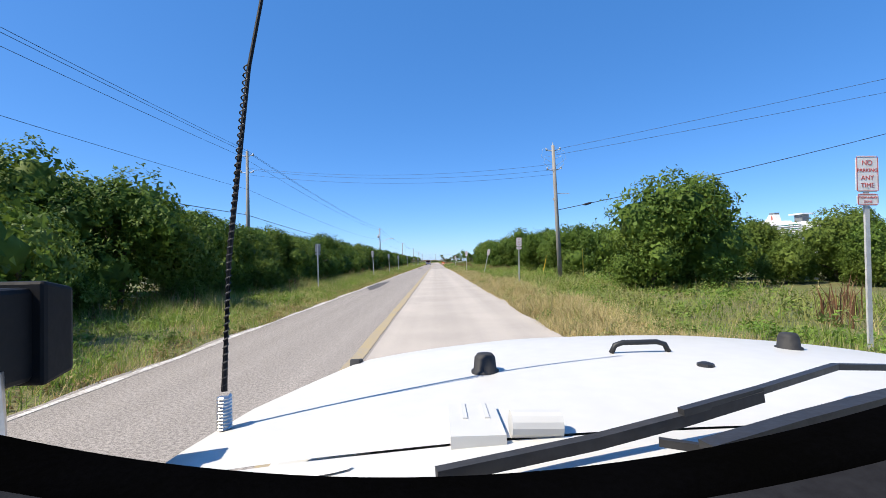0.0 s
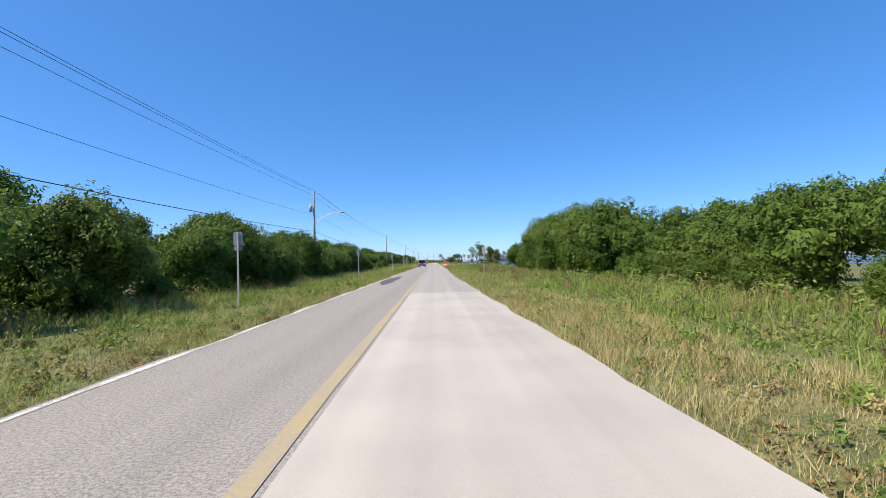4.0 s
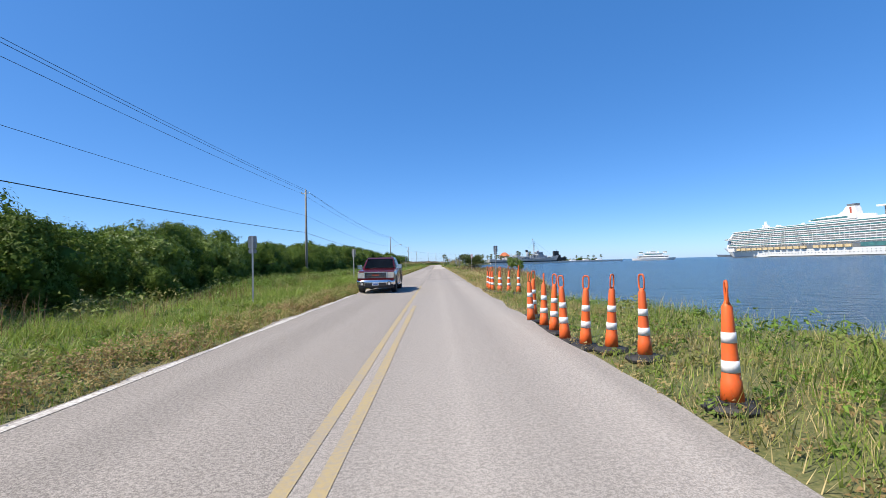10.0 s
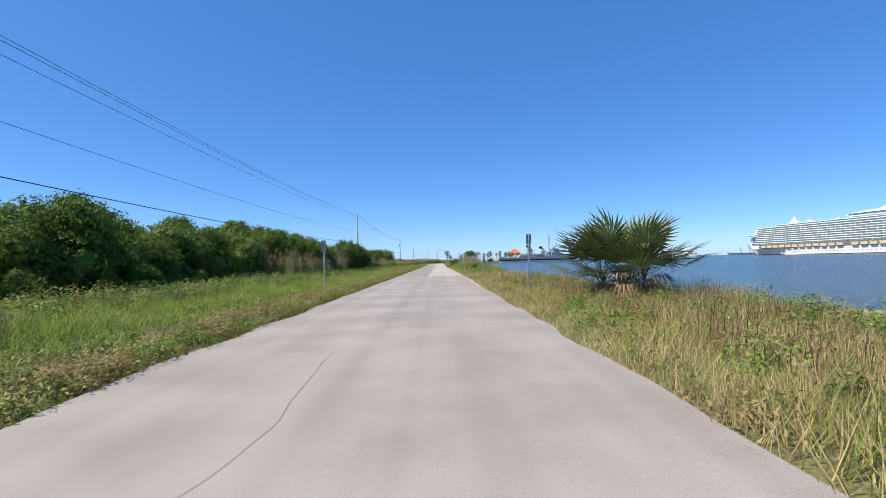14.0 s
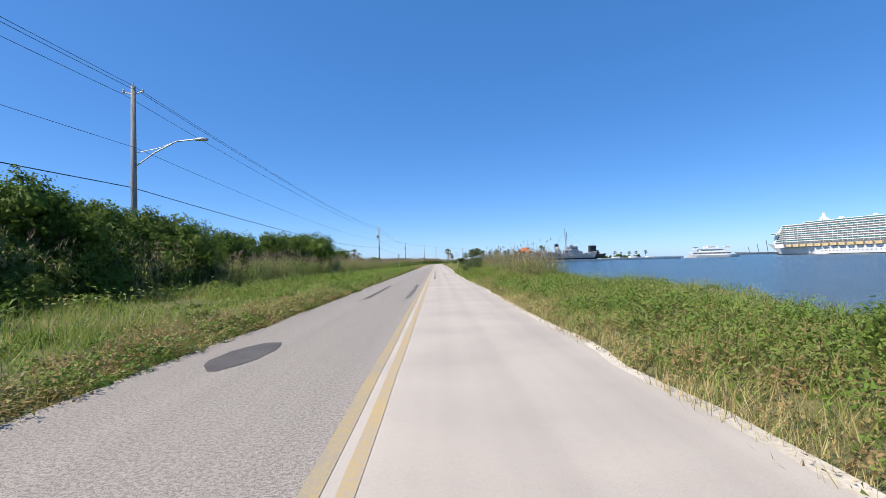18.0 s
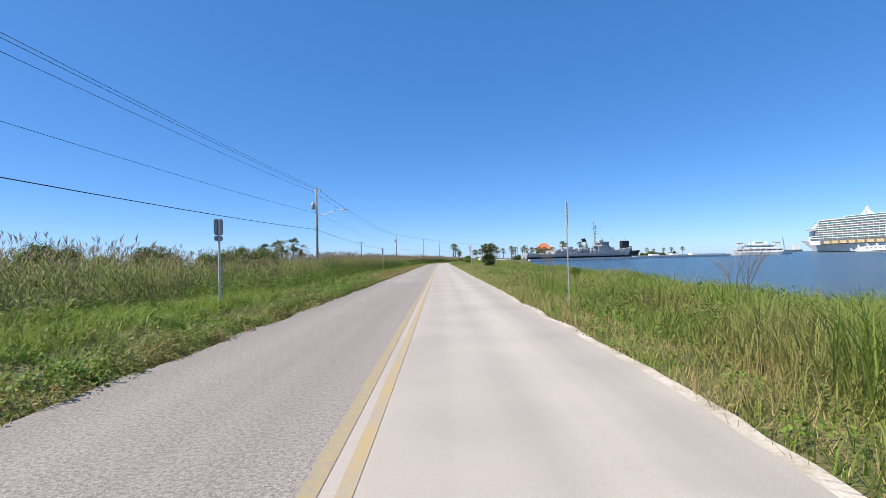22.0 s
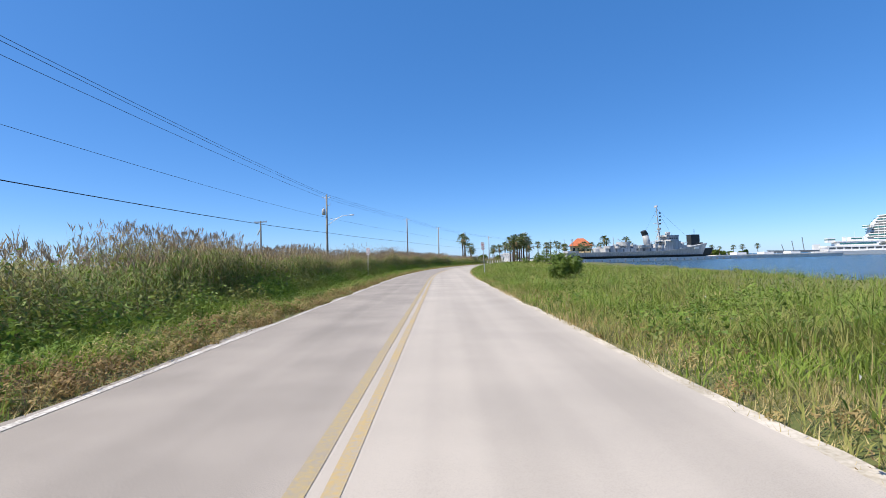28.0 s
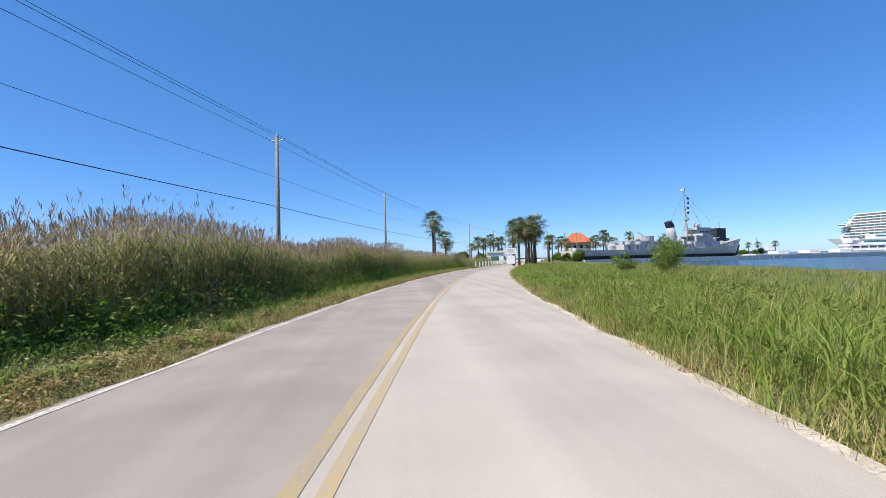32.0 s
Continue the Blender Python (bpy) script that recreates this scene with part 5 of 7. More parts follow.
part("funnel", tube([(0, 7.4, 5.2), (0, 6.3, 10.5), (0, 5.6, 14.2)], [1.75, 1.6, 1.5], 16), M_HULL_GREY, frigate, smooth=True)
part("funnel_cap", tube([(0, 5.62, 14.1), (0, 4.4, 16.4)], [1.6, 1.45], 16), M_DARK, frigate, "black raked funnel cap")
for x, y, w, h in ((-2.2, 10, 1.0, 2.4), (2.2, 10, 1.0, 2.4), (2.3, 1.5, 0.9, 1.7), (-2.3, 1.5, 0.9, 1.7), (0, -2.5, 1.4, 2.2), (2.2, -8, 0.9, 1.5), (-2.2, -8, 0.9, 1.5), (0, -13, 1.2, 2.4), (2.0, -17, 0.8, 1.6), (-2.0, -17, 0.8, 1.6)):
    part("locker", box(x - w, x + w, y - 1.1, y + 1.1, 5.7, 5.7 + h), M_HULL_GREY, frigate, bevel=0.08)
for k in range(8):
    part("door", box(3.2, 3.26, -20 + k * 4.2, -19.1 + k * 4.2, 3.6, 5.3), M_SHADE, frigate)
for y in (-2, 3):
    part("boat_davit", tube([(3.6, y, 3.6), (4.4, y, 7.6), (5.2, y, 7.8)], 0.12, 6), M_HULL_GREY, frigate)
part("whaleboat", hull(7.5, 2.1, 0.9, 0.4, draft=0.4, stern=0.4), M_HULL_GREY, frigate).location = (4.7, 0.5, 6.2)
for y, z, d in ((35, 5.4, 1), (29.5, 7.2, 1), (-25, 4.2, -1)):
    g = part("gun_mount", lathe([(1.7, -1.2), (1.7, 1.1), (1.2, 1.8), (0.6, 1.9)], 12, centre=(0, y, z)), M_HULL_GREY, frigate)
    part("gun_barrel", tube([(0, y, z + 1.1), (0, y + 5 * d, z + 1.9)], 0.14, 6), M_HULL_GREY, g)
tub = part("gun_tub", lathe([(3.2, 0), (3.4, 0.3), (3.4, 2.5), (3.3, 2.5)], 18, centre=(0, -8.5, 7.0)), M_HULL_GREY, frigate, "large round gun tub")
part("gun_barrel", tube([(0, -8.5, 9.5), (0, -12, 11.6)], 0.16, 6), M_HULL_GREY, tub)
part("tub_base", lathe([(2.0, 5.6), (2.0, 7.0)], 14, centre=(0, -8.5, 0)), M_HULL_GREY, frigate)
for y in (-15, -20, 4, 12):
    for x in (-3.5, 3.5):
        part("gun_tub", lathe([(1.3, 0), (1.35, 1.3)], 12, centre=(x, y, 5.7)), M_HULL_GREY, frigate)
part("aft_mast", tube([(0, -14.5, 5.5), (0, -14.5, 12.5)], 0.16, 6), M_HULL_GREY, frigate)
part("depth_charge_rack", box(-1.6, 1.6, -42, -36, 3.2, 4.5), M_HULL_GREY, frigate, bevel=0.1)
part("smoke_generator", lathe([(0.5, 0), (0.6, 1.2), (0.4, 1.5)], 10, centre=(0, -43, 3.2)), M_HULL_GREY, frigate)
for k in range(30):
    y = -43 + k * 2.95
    u = y / 88 + 0.5
    w = 5.5 * (1 - max(0, (u - 0.58) / 0.42) ** 2) * (0.7 + 0.3 * min(1, u * 5)) - 0.15
    z = 3.4 + 5.2 * max(0, (u - 0.55) / 0.45) ** 2
    part("rail_post", tube([(w, y, z - 0.1), (w, y, z + 1.1)], 0.05, 4), M_HULL_GREY, frigate)
frigate.matrix_world = pose(100.9, 729.3, 0.7, 0, 0, -68) @ Matrix.Diagonal((1.0, 1.05, 0.82, 1))

sub = thing("submarine", "dark museum submarine with a tall sail lying beyond the warship", "submarine")
part("hull", hull(70, 7.5, 4.0, 1.2, flat=0.4, stern=0.3, draft=0.4), M_DARK, sub).location = (0, -22, 0)
part("sail", box(-1.6, 1.6, -3.4, 3.4, 4.5, 12.8), M_DARK, sub, bevel=0.5)
part("periscope", tube([(0, 1, 12.6), (0, 1, 16)], 0.15, 6), M_DARK, sub)
part("sail_fairing", box(-1.2, 1.2, 3.2, 6.5, 4.5, 8.2), M_DARK, sub, bevel=0.4)
sub.matrix_world = pose(148, 763, 0.2, 0, 0, -68)

cruise = thing("cruise_ship", "huge white multi-deck cruise liner passing in the bay", "cruise ship")
CW = 17
part("hull", hull(318, 36, 10.5, 6.3, flat=0.26, rake=0.09, flare=0.92, draft=5, stern=0.9), M_SHIP_WHITE, cruise).location = (0, -7, 0)
part("boot_stripe", hull(314, 34.5, 0.9, 0, flat=0.28, flare=0.95, draft=4, stern=0.9), M_DARK, cruise).location = (0, -7, 0)
for x in (-CW - 0.75, CW + 0.75):
    # solid dark slab paints the shade under the open boat deck
    part("promenade", box(x - 0.4, x + 0.4, -140, 132, 10.3, 15.6), M_SHADE, cruise, "open boat deck with its shade painted dark grey")
    for k in range(17):
        y = 122 - k * 10.5 - (8 if k > 11 else 0)
        boat = part("lifeboat", hull(8.6, 3.6, 2.6, 0.3, flat=0.3, draft=1.0, stern=0.6), M_BOAT, cruise, "cream and white lifeboat")
        boat.location = (x + math.copysign(1.2, x), y, 12.0)
    part("atrium_glass", box(x - 0.6, x + 0.6, -100, -68, 11.0, 16.0), M_SHIP_GLASS, cruise, "green glass side of the atrium")
part("superstructure", prism([(-158, 10), (147, 10), (150, 17), (146, 30), (139, 38), (131, 43.0), (-150, 43.0), (-158, 36)], -CW, CW), M_SHIP_WHITE, cruise)
for x in (-CW - 0.3, CW + 0.3):
    for d in range(9):
        z = 16.3 + d * 2.95
        y1 = 146 - d * 1.6
        # balcony shade painted as flat dark bands, every third one glass
        part("deck_band", box(x - 0.35, x + 0.35, -108, y1, z + 0.2, z + 2.0), M_SHIP_GLASS if d % 3 == 1 else M_SHADE, cruise)
        part("deck_edge", box(x - 0.6, x + 0.6, -112, y1 + 1.2, z + 2.0, z + 2.9), M_SHIP_WHITE, cruise)
    for d in range(40):
        part("balcony_divider", box(x - 0.42, x + 0.42, -104 + d * 6.1, -103.75 + d * 6.1, 16.2, 40), M_SHIP_WHITE, cruise)
    for r in range(2):
        for d in range(46):
            part("porthole", box(x * 1.02 - 0.1, x * 1.02 + 0.1, -150 + d * 5, -148.8 + d * 5, 4.2 + r * 3.0, 5.1 + r * 3.0), M_SHADE, cruise)
for d in range(8):
    part("front_window_band", box(-CW + 1.5, CW - 1.5, 140 - d * 0.9, 150.4 - max(0, d - 3) * 2.4, 18 + d * 2.9, 19.2 + d * 2.9), M_SHIP_GLASS, cruise)
part("bridge_wing", box(-CW - 5, CW + 5, 138, 147, 29.0, 32.0), M_SHIP_WHITE, cruise, bevel=0.6)
part("bridge_glass", box(-CW - 5.2, CW + 5.2, 139, 147.2, 30.2, 31.4), M_SHIP_GLASS, cruise)
part("pool_deck_glass", box(-CW + 0.5, CW - 0.5, -100, 100, 42.8, 44.6), M_SHIP_GLASS, cruise)
part("pool_deck_rail", box(-CW + 0.3, CW - 0.3, -102, 102, 44.6, 45.4), M_SHIP_WHITE, cruise)
part("lounge_base", prism([(-62, 43), (2, 43), (-6, 47.5), (-60, 47.5)], -11, 11), M_SHIP_WHITE, cruise)
part("lounge", prism([(-60, 47), (-2, 47), (4, 49.0), (-4, 51.0), (-26, 53.2), (-58, 53.2)], -14, 14), M_SHIP_WHITE, cruise, "wide overhanging sky lounge", bevel=0.4)
part("lounge_glass", box(-14.3, 14.3, -50, -1, 48.6, 50.6), M_SHIP_GLASS, cruise)
part("funnel", prism([(-52, 53), (-24, 53), (-34, 58), (-38, 64), (-49, 64)], -4, 4), M_SHIP_WHITE, cruise, bevel=0.4)
part("funnel_stripe", box(-4.15, 4.15, -45.5, -43, 55, 63), M_RUST, cruise, "red upright stripe")
part("funnel_top", box(-3.4, 3.4, -48.5, -39, 64, 67), M_SHADE, cruise, "dark exhaust pipes")
part("aft_house", prism([(-108, 43), (-70, 43), (-74, 48), (-108, 48)], -10, 10), M_SHIP_WHITE, cruise)
part("climbing_wall", box(-5, 5, -96, -84, 48, 59), M_SHADE, cruise, "tall grey climbing tower")
part("tower_top", box(-8, 8, -100, -78, 59, 61), M_SHIP_WHITE, cruise)
for x, y in ((5, 70), (-5, 62), (4, 30)):
    part("dome", lathe([(1.7, 0), (2.4, 1.4), (2.0, 3.0), (0.8, 4.0)], 14, centre=(x, y, 45.2)), M_SHIP_WHITE, cruise, smooth=True)
part("forward_mast", prism([(78, 43), (104, 43), (96, 47.5), (92, 51), (90, 57), (88, 51)], -1.4, 1.4), M_SHIP_WHITE, cruise)
part("mast_arm", box(-5, 5, 89, 90.5, 50, 51), M_SHIP_WHITE, cruise)
for k in range(10):
    part("deck_post", box(CW - 1, CW - 0.4, -140 + k * 22, -139.4 + k * 22, 43.0, 45.4), M_SHIP_WHITE, cruise)
cruise.matrix_world = pose(650, 968, SEA, 0, 0, 4) @ Matrix.Diagonal((1.36, 1.36, 1.2, 1))


def ferry(at, size=1.0):
    t = thing("ferry", "white car ferry with an open deck on the bay", "ferry", at=at)
    part("hull", hull(72, 16, 3.0, 0.8, flat=0.2, stern=0.4), M_SHIP_WHITE, t)
    part("car_deck", box(-7, 7, -26, 26, 3, 4.4), M_SHIP_WHITE, t)
    # shade inside the open car deck, put in as one dark block
    part("car_deck_shade", box(-6.9, 6.9, -25.5, 25.5, 4.4, 6), M_SHADE, t)
    for k in range(9):
        part("deck_pillar", box(-7.2, 7.2, -26 + k * 6.3, -25 + k * 6.3, 3, 6), M_SHIP_WHITE, t)
    part("upper_deck", box(-7.4, 7.4, -27, 27, 6, 7.2), M_SHIP_WHITE, t)
    part("cabin", box(-5, 5, -17, 17, 7.2, 10.4), M_SHIP_WHITE, t, bevel=0.3)
    part("cabin_windows", box(-5.1, 5.1, -15, 15, 8.3, 9.4), M_SHIP_GLASS, t)
    part("rail_deck", box(-5.6, 5.6, -19, 19, 10.4, 10.9), M_SHIP_WHITE, t)
    part("wheelhouse", box(-3, 3, -5, 5, 10.9, 14), M_SHIP_WHITE, t, bevel=0.3)
    part("wheelhouse_windows", box(-3.1, 3.1, -4.4, 4.4, 12.3, 13.3), M_SHIP_GLASS, t)
    for y in (-9, 9):
        part("stack", box(-1, 1, y - 1, y + 1, 10.9, 14.6), M_SHIP_WHITE, t, bevel=0.2)
        part("pilot_house", box(-3, 3, y * 2.3 - 3, y * 2.3 + 3, 10.0, 13.6), M_SHIP_WHITE, t, bevel=0.3)
        part("pilot_house_windows", box(-3.1, 3.1, y * 2.3 - 3.1, y * 2.3 + 3.1, 11.9, 12.8), M_SHIP_GLASS, t)
    part("mast", tube([(0, 0, 14), (0, 0, 19)], 0.12, 5), M_SHIP_WHITE, t)
    return t


ferry(pose(298, 826, SEA, 0, 0, -104) @ Matrix.Diagonal((0.8, 0.74, 0.88, 1)))

tanker = thing("tanker", "distant dark-hulled work ship with tall derricks on the horizon", "cargo ship", at=pose(1430, 2400, SEA, 0, 0, 70))
part("hull", hull(180, 28, 9, 3), M_SLATE, tanker)
part("deckhouse", box(-11, 11, -80, -60, 9, 30), M_SHIP_WHITE, tanker, bevel=0.5)
for k in range(3):
    part("crane", tube([(0, -30 + k * 35, 9), (0, -30 + k * 35 + 6, 62 - k * 14)], 1.4, 6), M_SLATE, tanker)

# ---------------------------------------------------------------- park at the road's end
M_STUCCO = mat("cream_stucco", (0.62, 0.50, 0.30), 0.8, col2=(0.50, 0.38, 0.22), scale=0.6, fine=6, bump=0.2)
M_TILE = mat("orange_roof", (0.52, 0.16, 0.06), 0.7, col2=(0.38, 0.11, 0.05), scale=0.8, fine=5, bump=0.3)
M_PALE = mat("pale_concrete", (0.74, 0.72, 0.68), 0.8, col2=(0.60, 0.58, 0.55), scale=0.5, fine=6, bump=0.2)
pav = thing("pavilion", "cream pavilion building with an orange hipped roof behind the warship", "building", at=pose(86.5, 779, 0.1, 0, 0, -12) @ Matrix.Diagonal((0.66, 0.66, 0.86, 1)))
part("wall", box(-9, 9, -7, 7, 0, 9.5), M_STUCCO, pav)
roof = bmesh.new()
lo = [roof.verts.new(p) for p in ((-11, -9, 9.4), (11, -9, 9.4), (11, 9, 9.4), (-11, 9, 9.4))]
hi = [roof.verts.new(p) for p in ((-3, 0, 15), (3, 0, 15))]
for f in ((0, 1, 5, 4), (2, 3, 4, 5)):
    roof.faces.new([(lo + hi)[j] for j in f])
roof.faces.new((lo[1], lo[2], hi[1])), roof.faces.new((lo[3], lo[0], hi[0])), roof.faces.new(lo[::-1])
part("roof", roof, M_TILE, pav)
for k in range(4):
    w = part("window", box(-7.4 + k * 4.2, -5.4 + k * 4.2, -7.08, -6.9, 5.6, 8), M_DARK, pav)
    part("window", box(-7.4 + k * 4.2, -5.4 + k * 4.2, -7.08, -6.9, 1, 4), M_DARK, pav)
part("stair", prism([(-9, 0), (-7, 0), (-7, 5)], -3, 3), M_STUCCO, pav)
hut = thing("gatehouse", "small white gatehouse beside the park entrance", "building", at=pose(27.5, 684, -0.1, 0, 0, -15))
part("wall", box(-2.2, 2.2, -2, 2, -0.2, 3.2), M_SHIP_WHITE, hut)
part("roof", box(-2.6, 2.6, -2.4, 2.4, 3.2, 3.5), M_PALE, hut, bevel=0.05)
part("window", box(-1.2, 1.0, -2.06, -1.9, 1.0, 2.2), M_SHIP_GLASS, hut)
pier = thing("jetty", "low pale concrete jetty reaching into the bay", "jetty", at=pose(187, 750, SEA, 0, 0, 8.7))
part("deck", box(-40, 40, -4, 4, 1.5, 2.0), M_PALE, pier)
part("wall", box(-40, 40, -3.6, 3.6, -2, 1.5), M_PALE, pier)
for k in range(3):
    part("shed", box(-26 + k * 17, -20 + k * 17, -2, 3, 2.0, 3.2), M_SHIP_WHITE, pier, "small white shed")
for k in range(16):
    part("rail_post", tube([(-38 + k * 5, -3.8, 2.0), (-38 + k * 5, -3.8, 3.0)], 0.06, 5), M_PALE, pier)
quay = thing("quay", "long low pale concrete quay wall in front of the warship", "quay")
QA, QB = Vector((60, 702, 0)), Vector((164, 741, 0))
QN = Vector((-(QB - QA).y, (QB - QA).x, 0)).normalized()
for k in range(14):
    a, b = QA.lerp(QB, k / 14), QA.lerp(QB, (k + 1) / 14)
    d = (b - a).normalized() * 0.03
    bm = bmesh.new()
    lo = [bm.verts.new((q.x, q.y, z)) for z in (SEA - 1, 0.32) for q in (a + d, b - d, b - d + QN * 1.4, a + d + QN * 1.4)]
    for f in ((0, 1, 5, 4), (1, 2, 6, 5), (2, 3, 7, 6), (3, 0, 4, 7), (4, 5, 6, 7)):
        bm.faces.new([lo[q] for q in f])
    part("wall_section", bm, M_PALE, quay)
for k in range(24):
    q = QA.lerp(QB, (k + 0.5) / 24) - QN * 0.5
    part("pile", tube([(q.x, q.y, SEA - 1.5), (q.x, q.y, -0.3)], 0.2, 7), M_POLE, quay, "dark timber fender pile")
shape = [(61, 704), (164, 742), (168, 768), (236, 820), (244, 846), (60, 846)]
islet = new("park_ground", mesh_of("park_ground", [(x, y, z) for z in (-1.8, 0.2) for x, y in shape], [(6, 7, 8, 9, 10, 11)] + [(k, (k + 1) % 6, 6 + (k + 1) % 6, 6 + k) for k in range(6)], M_SOIL))
tagged(islet, "low green park land behind the quay across the water", "land", kind="structure")

M_FROND = mat("palm_frond", (0.17, 0.21, 0.075), 0.4, col2=(0.07, 0.095, 0.033), scale=0.8, fine=5, island=0.5, thin=0.2)
M_DARKFROND = mat("dark_palm_frond", (0.15, 0.20, 0.065), 0.45, col2=(0.06, 0.085, 0.03), scale=0.8, fine=5, island=0.5, thin=0.15)
M_THATCH = mat("dead_frond", (0.30, 0.22, 0.12), 0.85, col2=(0.17, 0.12, 0.06), scale=1, fine=8, island=0.4)


def fan_fronds(seed, count, reach, low=-0.5, high=1.2, z=0.0, fingers=14, blade=0.55, droop=0.22, wide=0.055, spread=2.6):
    """Fan-palm leaves: a stem with a wheel of pointed fingers."""
    r = random.Random(seed)
    vs, fs = [], []
    for k in range(count):
        a, e = r.uniform(0, 2 * math.pi), r.uniform(low, high)
        d = Vector((math.cos(a) * math.cos(e), math.sin(a) * math.cos(e), math.sin(e)))
        L = reach * r.uniform(0.45, 0.65)
        hub = Vector((0, 0, z)) + d * L
        side = d.cross(Vector((0, 0, 1))).normalized()
        up = side.cross(d)
        tip0 = Vector((0, 0, z))
        o = len(vs)
        vs += [tip0 - side * 0.025, tip0 + side * 0.025, hub + side * 0.01, hub - side * 0.01, tip0 - up * 0.03]
        fs += [(o, o + 1, o + 2), (o, o + 2, o + 3), (o, o + 4, o + 2)]
        for j in range(fingers):
            b = (j / (fingers - 1) - 0.5) * spread
            f = d * math.cos(b) + side * math.sin(b)
            flen = reach * blade * r.uniform(0.85, 1.1) * (0.72 + 0.28 * math.cos(b))
            w = up.cross(f).normalized() * flen * wide
            mid = hub + f * flen * 0.5 + up * (0.05 + 0.03 * (j % 2)) * flen
            tip = hub + f * flen - Vector((0, 0, flen * droop))
            o = len(vs)
            vs += [hub, mid - w, mid + w, tip]
            fs += [(o, o + 1, o + 2), (o + 1, o + 3, o + 2)]
    return mesh_np("fronds", np.array([v[:] for v in vs]), np.array(fs), M_FROND)


def palm(seed, high, reach, count=44, label="tall fan palm with a bare grey trunk", group="palms at the park"):
    t = thing("palm_tree", label, "palm tree", group)
    part("trunk", tube([(0, 0, -0.3), (0.1, 0, high * 0.5), (0, 0.1, high)], [0.24, 0.18, 0.16], 9), M_BARK, t, smooth=True)
    part("fronds", fan_fronds(seed, count, reach, -0.9, 1.3, high, 9), M_FROND, t)
    sk = bmesh.new()
    bmesh.ops.create_icosphere(sk, subdivisions=2, radius=1)
    for v in sk.verts:
        v.co = Vector((v.co.x * 0.42, v.co.y * 0.42, high - 0.35 + v.co.z * 0.7))
    part("dead_skirt", sk, M_THATCH, t)
    return t


P1, P2 = palm(1, 7.6, 2.15), palm(2, 5.2, 2.1)
spots = [(6.8, 632.3, 1, 1.0), (9.9, 645, 2, 1.0), (8.6, 654.1, 1, 1.05), (10.9, 653.8, 2, 0.85), (23.4, 645.8, 1, 0.95), (25.6, 649.7, 1, 1.05), (25.3, 643.3, 2, 1.3), (28.5, 652.7, 1, 1.0), (28.3, 647.4, 2, 1.45), (26.8, 646.3, 2, 1.2),
         (24.3, 644.6, 2, 1.1), (29.8, 655.2, 2, 1.3), (31.4, 659, 1, 1.0), (26.2, 656.5, 2, 1.2), (34.2, 669.7, 2, 1.2), (21.3, 675.3, 2, 1.0), (66.9, 712, 2, 1.2), (70.7, 718.5, 1, 1.0), (74.6, 721, 2, 1.3), (82.4, 730, 2, 1.3), (24.8, 711.2, 2, 0.95), (26, 695.2, 2, 1.1), (29.1, 700.3, 1, 0.95), (31.5, 708.5, 1, 0.85), (33.7, 710.6, 1, 0.9), (47.6, 699.5, 1, 0.9), (52, 709.9, 1, 0.95), (49.4, 706.4, 2, 1.0),
         (58.6, 720.1, 1, 0.95), (62.8, 727.3, 2, 1.2), (105.9, 792.4, 1, 1.6), (108.5, 795.9, 1, 1.45), (122, 797.5, 1, 1.5), (125.8, 801.6, 2, 1.6), (42.6, 747, 1, 1.1), (49.3, 754.8, 2, 1.3), (56.9, 763.6, 1, 1.2),
         (68.4, 766.5, 1, 1.2), (76.1, 775.5, 2, 1.4), (37.9, 730.9, 2, 1.1), (85.7, 784.6, 1, 1.2), (34.1, 737.1, 1, 1.0), (93.4, 799.8, 2, 1.5)]
first = {1: P1, 2: P2}
random.seed(8)
for k, (x, y, kind, size) in enumerate(spots):
    m = pose(x, y, max(float(ground_height(np.array([x]), np.array([y]))[0]), -0.4), 0, 0, random.uniform(0, 360)) @ Matrix.Scale(size, 4)
    if first[kind] is not None:
        first[kind].matrix_world = m
        first[kind] = None
    else:
        copy_thing_sized((P1, P2)[kind - 1], m)
for x, y, size in ((190, 818, 1.1), (198, 822, 0.95), (206, 819, 1.05), (215, 823, 1.1), (224.5, 821, 1.15), (176, 826, 1.0)):
    copy_thing_sized(P2, pose(x, y, 0.2, 0, 0, x * 37) @ Matrix.Scale(size, 4))

bushy = thing("palm_bush", "large fan-palm clump with spiky green fronds by the shore", "palm", at=stand(259.2, 6.6, gz(259.2, 6.6)))
for k, (dx, dy, reach) in enumerate(((0, 0, 3.2), (-0.7, 0.4, 2.8), (0.75, 0.3, 2.9), (0.1, -0.5, 2.5))):
    part("fronds", fan_fronds(60 + k, 13, reach * 0.92, 0.2, 1.45, 0.45, 22, 0.46, 0.06, 0.042, 3.6), M_DARKFROND, bushy).location = (dx, dy, 0)
part("dead_skirt", fan_fronds(66, 26, 1.7, -0.5, 0.15, 0.75, 12, 0.5, 0.3, 0.04, 2.8), M_THATCH, bushy, "withered brown lower fronds").data.materials[0] = M_THATCH
yucca = thing("palm_bush", "round dark spiky palm bush in the verge grass", "palm", at=stand(457.5, 7.6, gz(457.5, 7.6)))
part("trunk", tube([(0, 0, -0.2), (0, 0, 0.9)], [0.3, 0.25], 8), M_BARK, yucca)
part("fronds", fan_fronds(71, 170, 1.25, -1.0, 1.5, 1.1, 10, 0.5, 0.1, 0.12), M_DARKFROND, yucca)
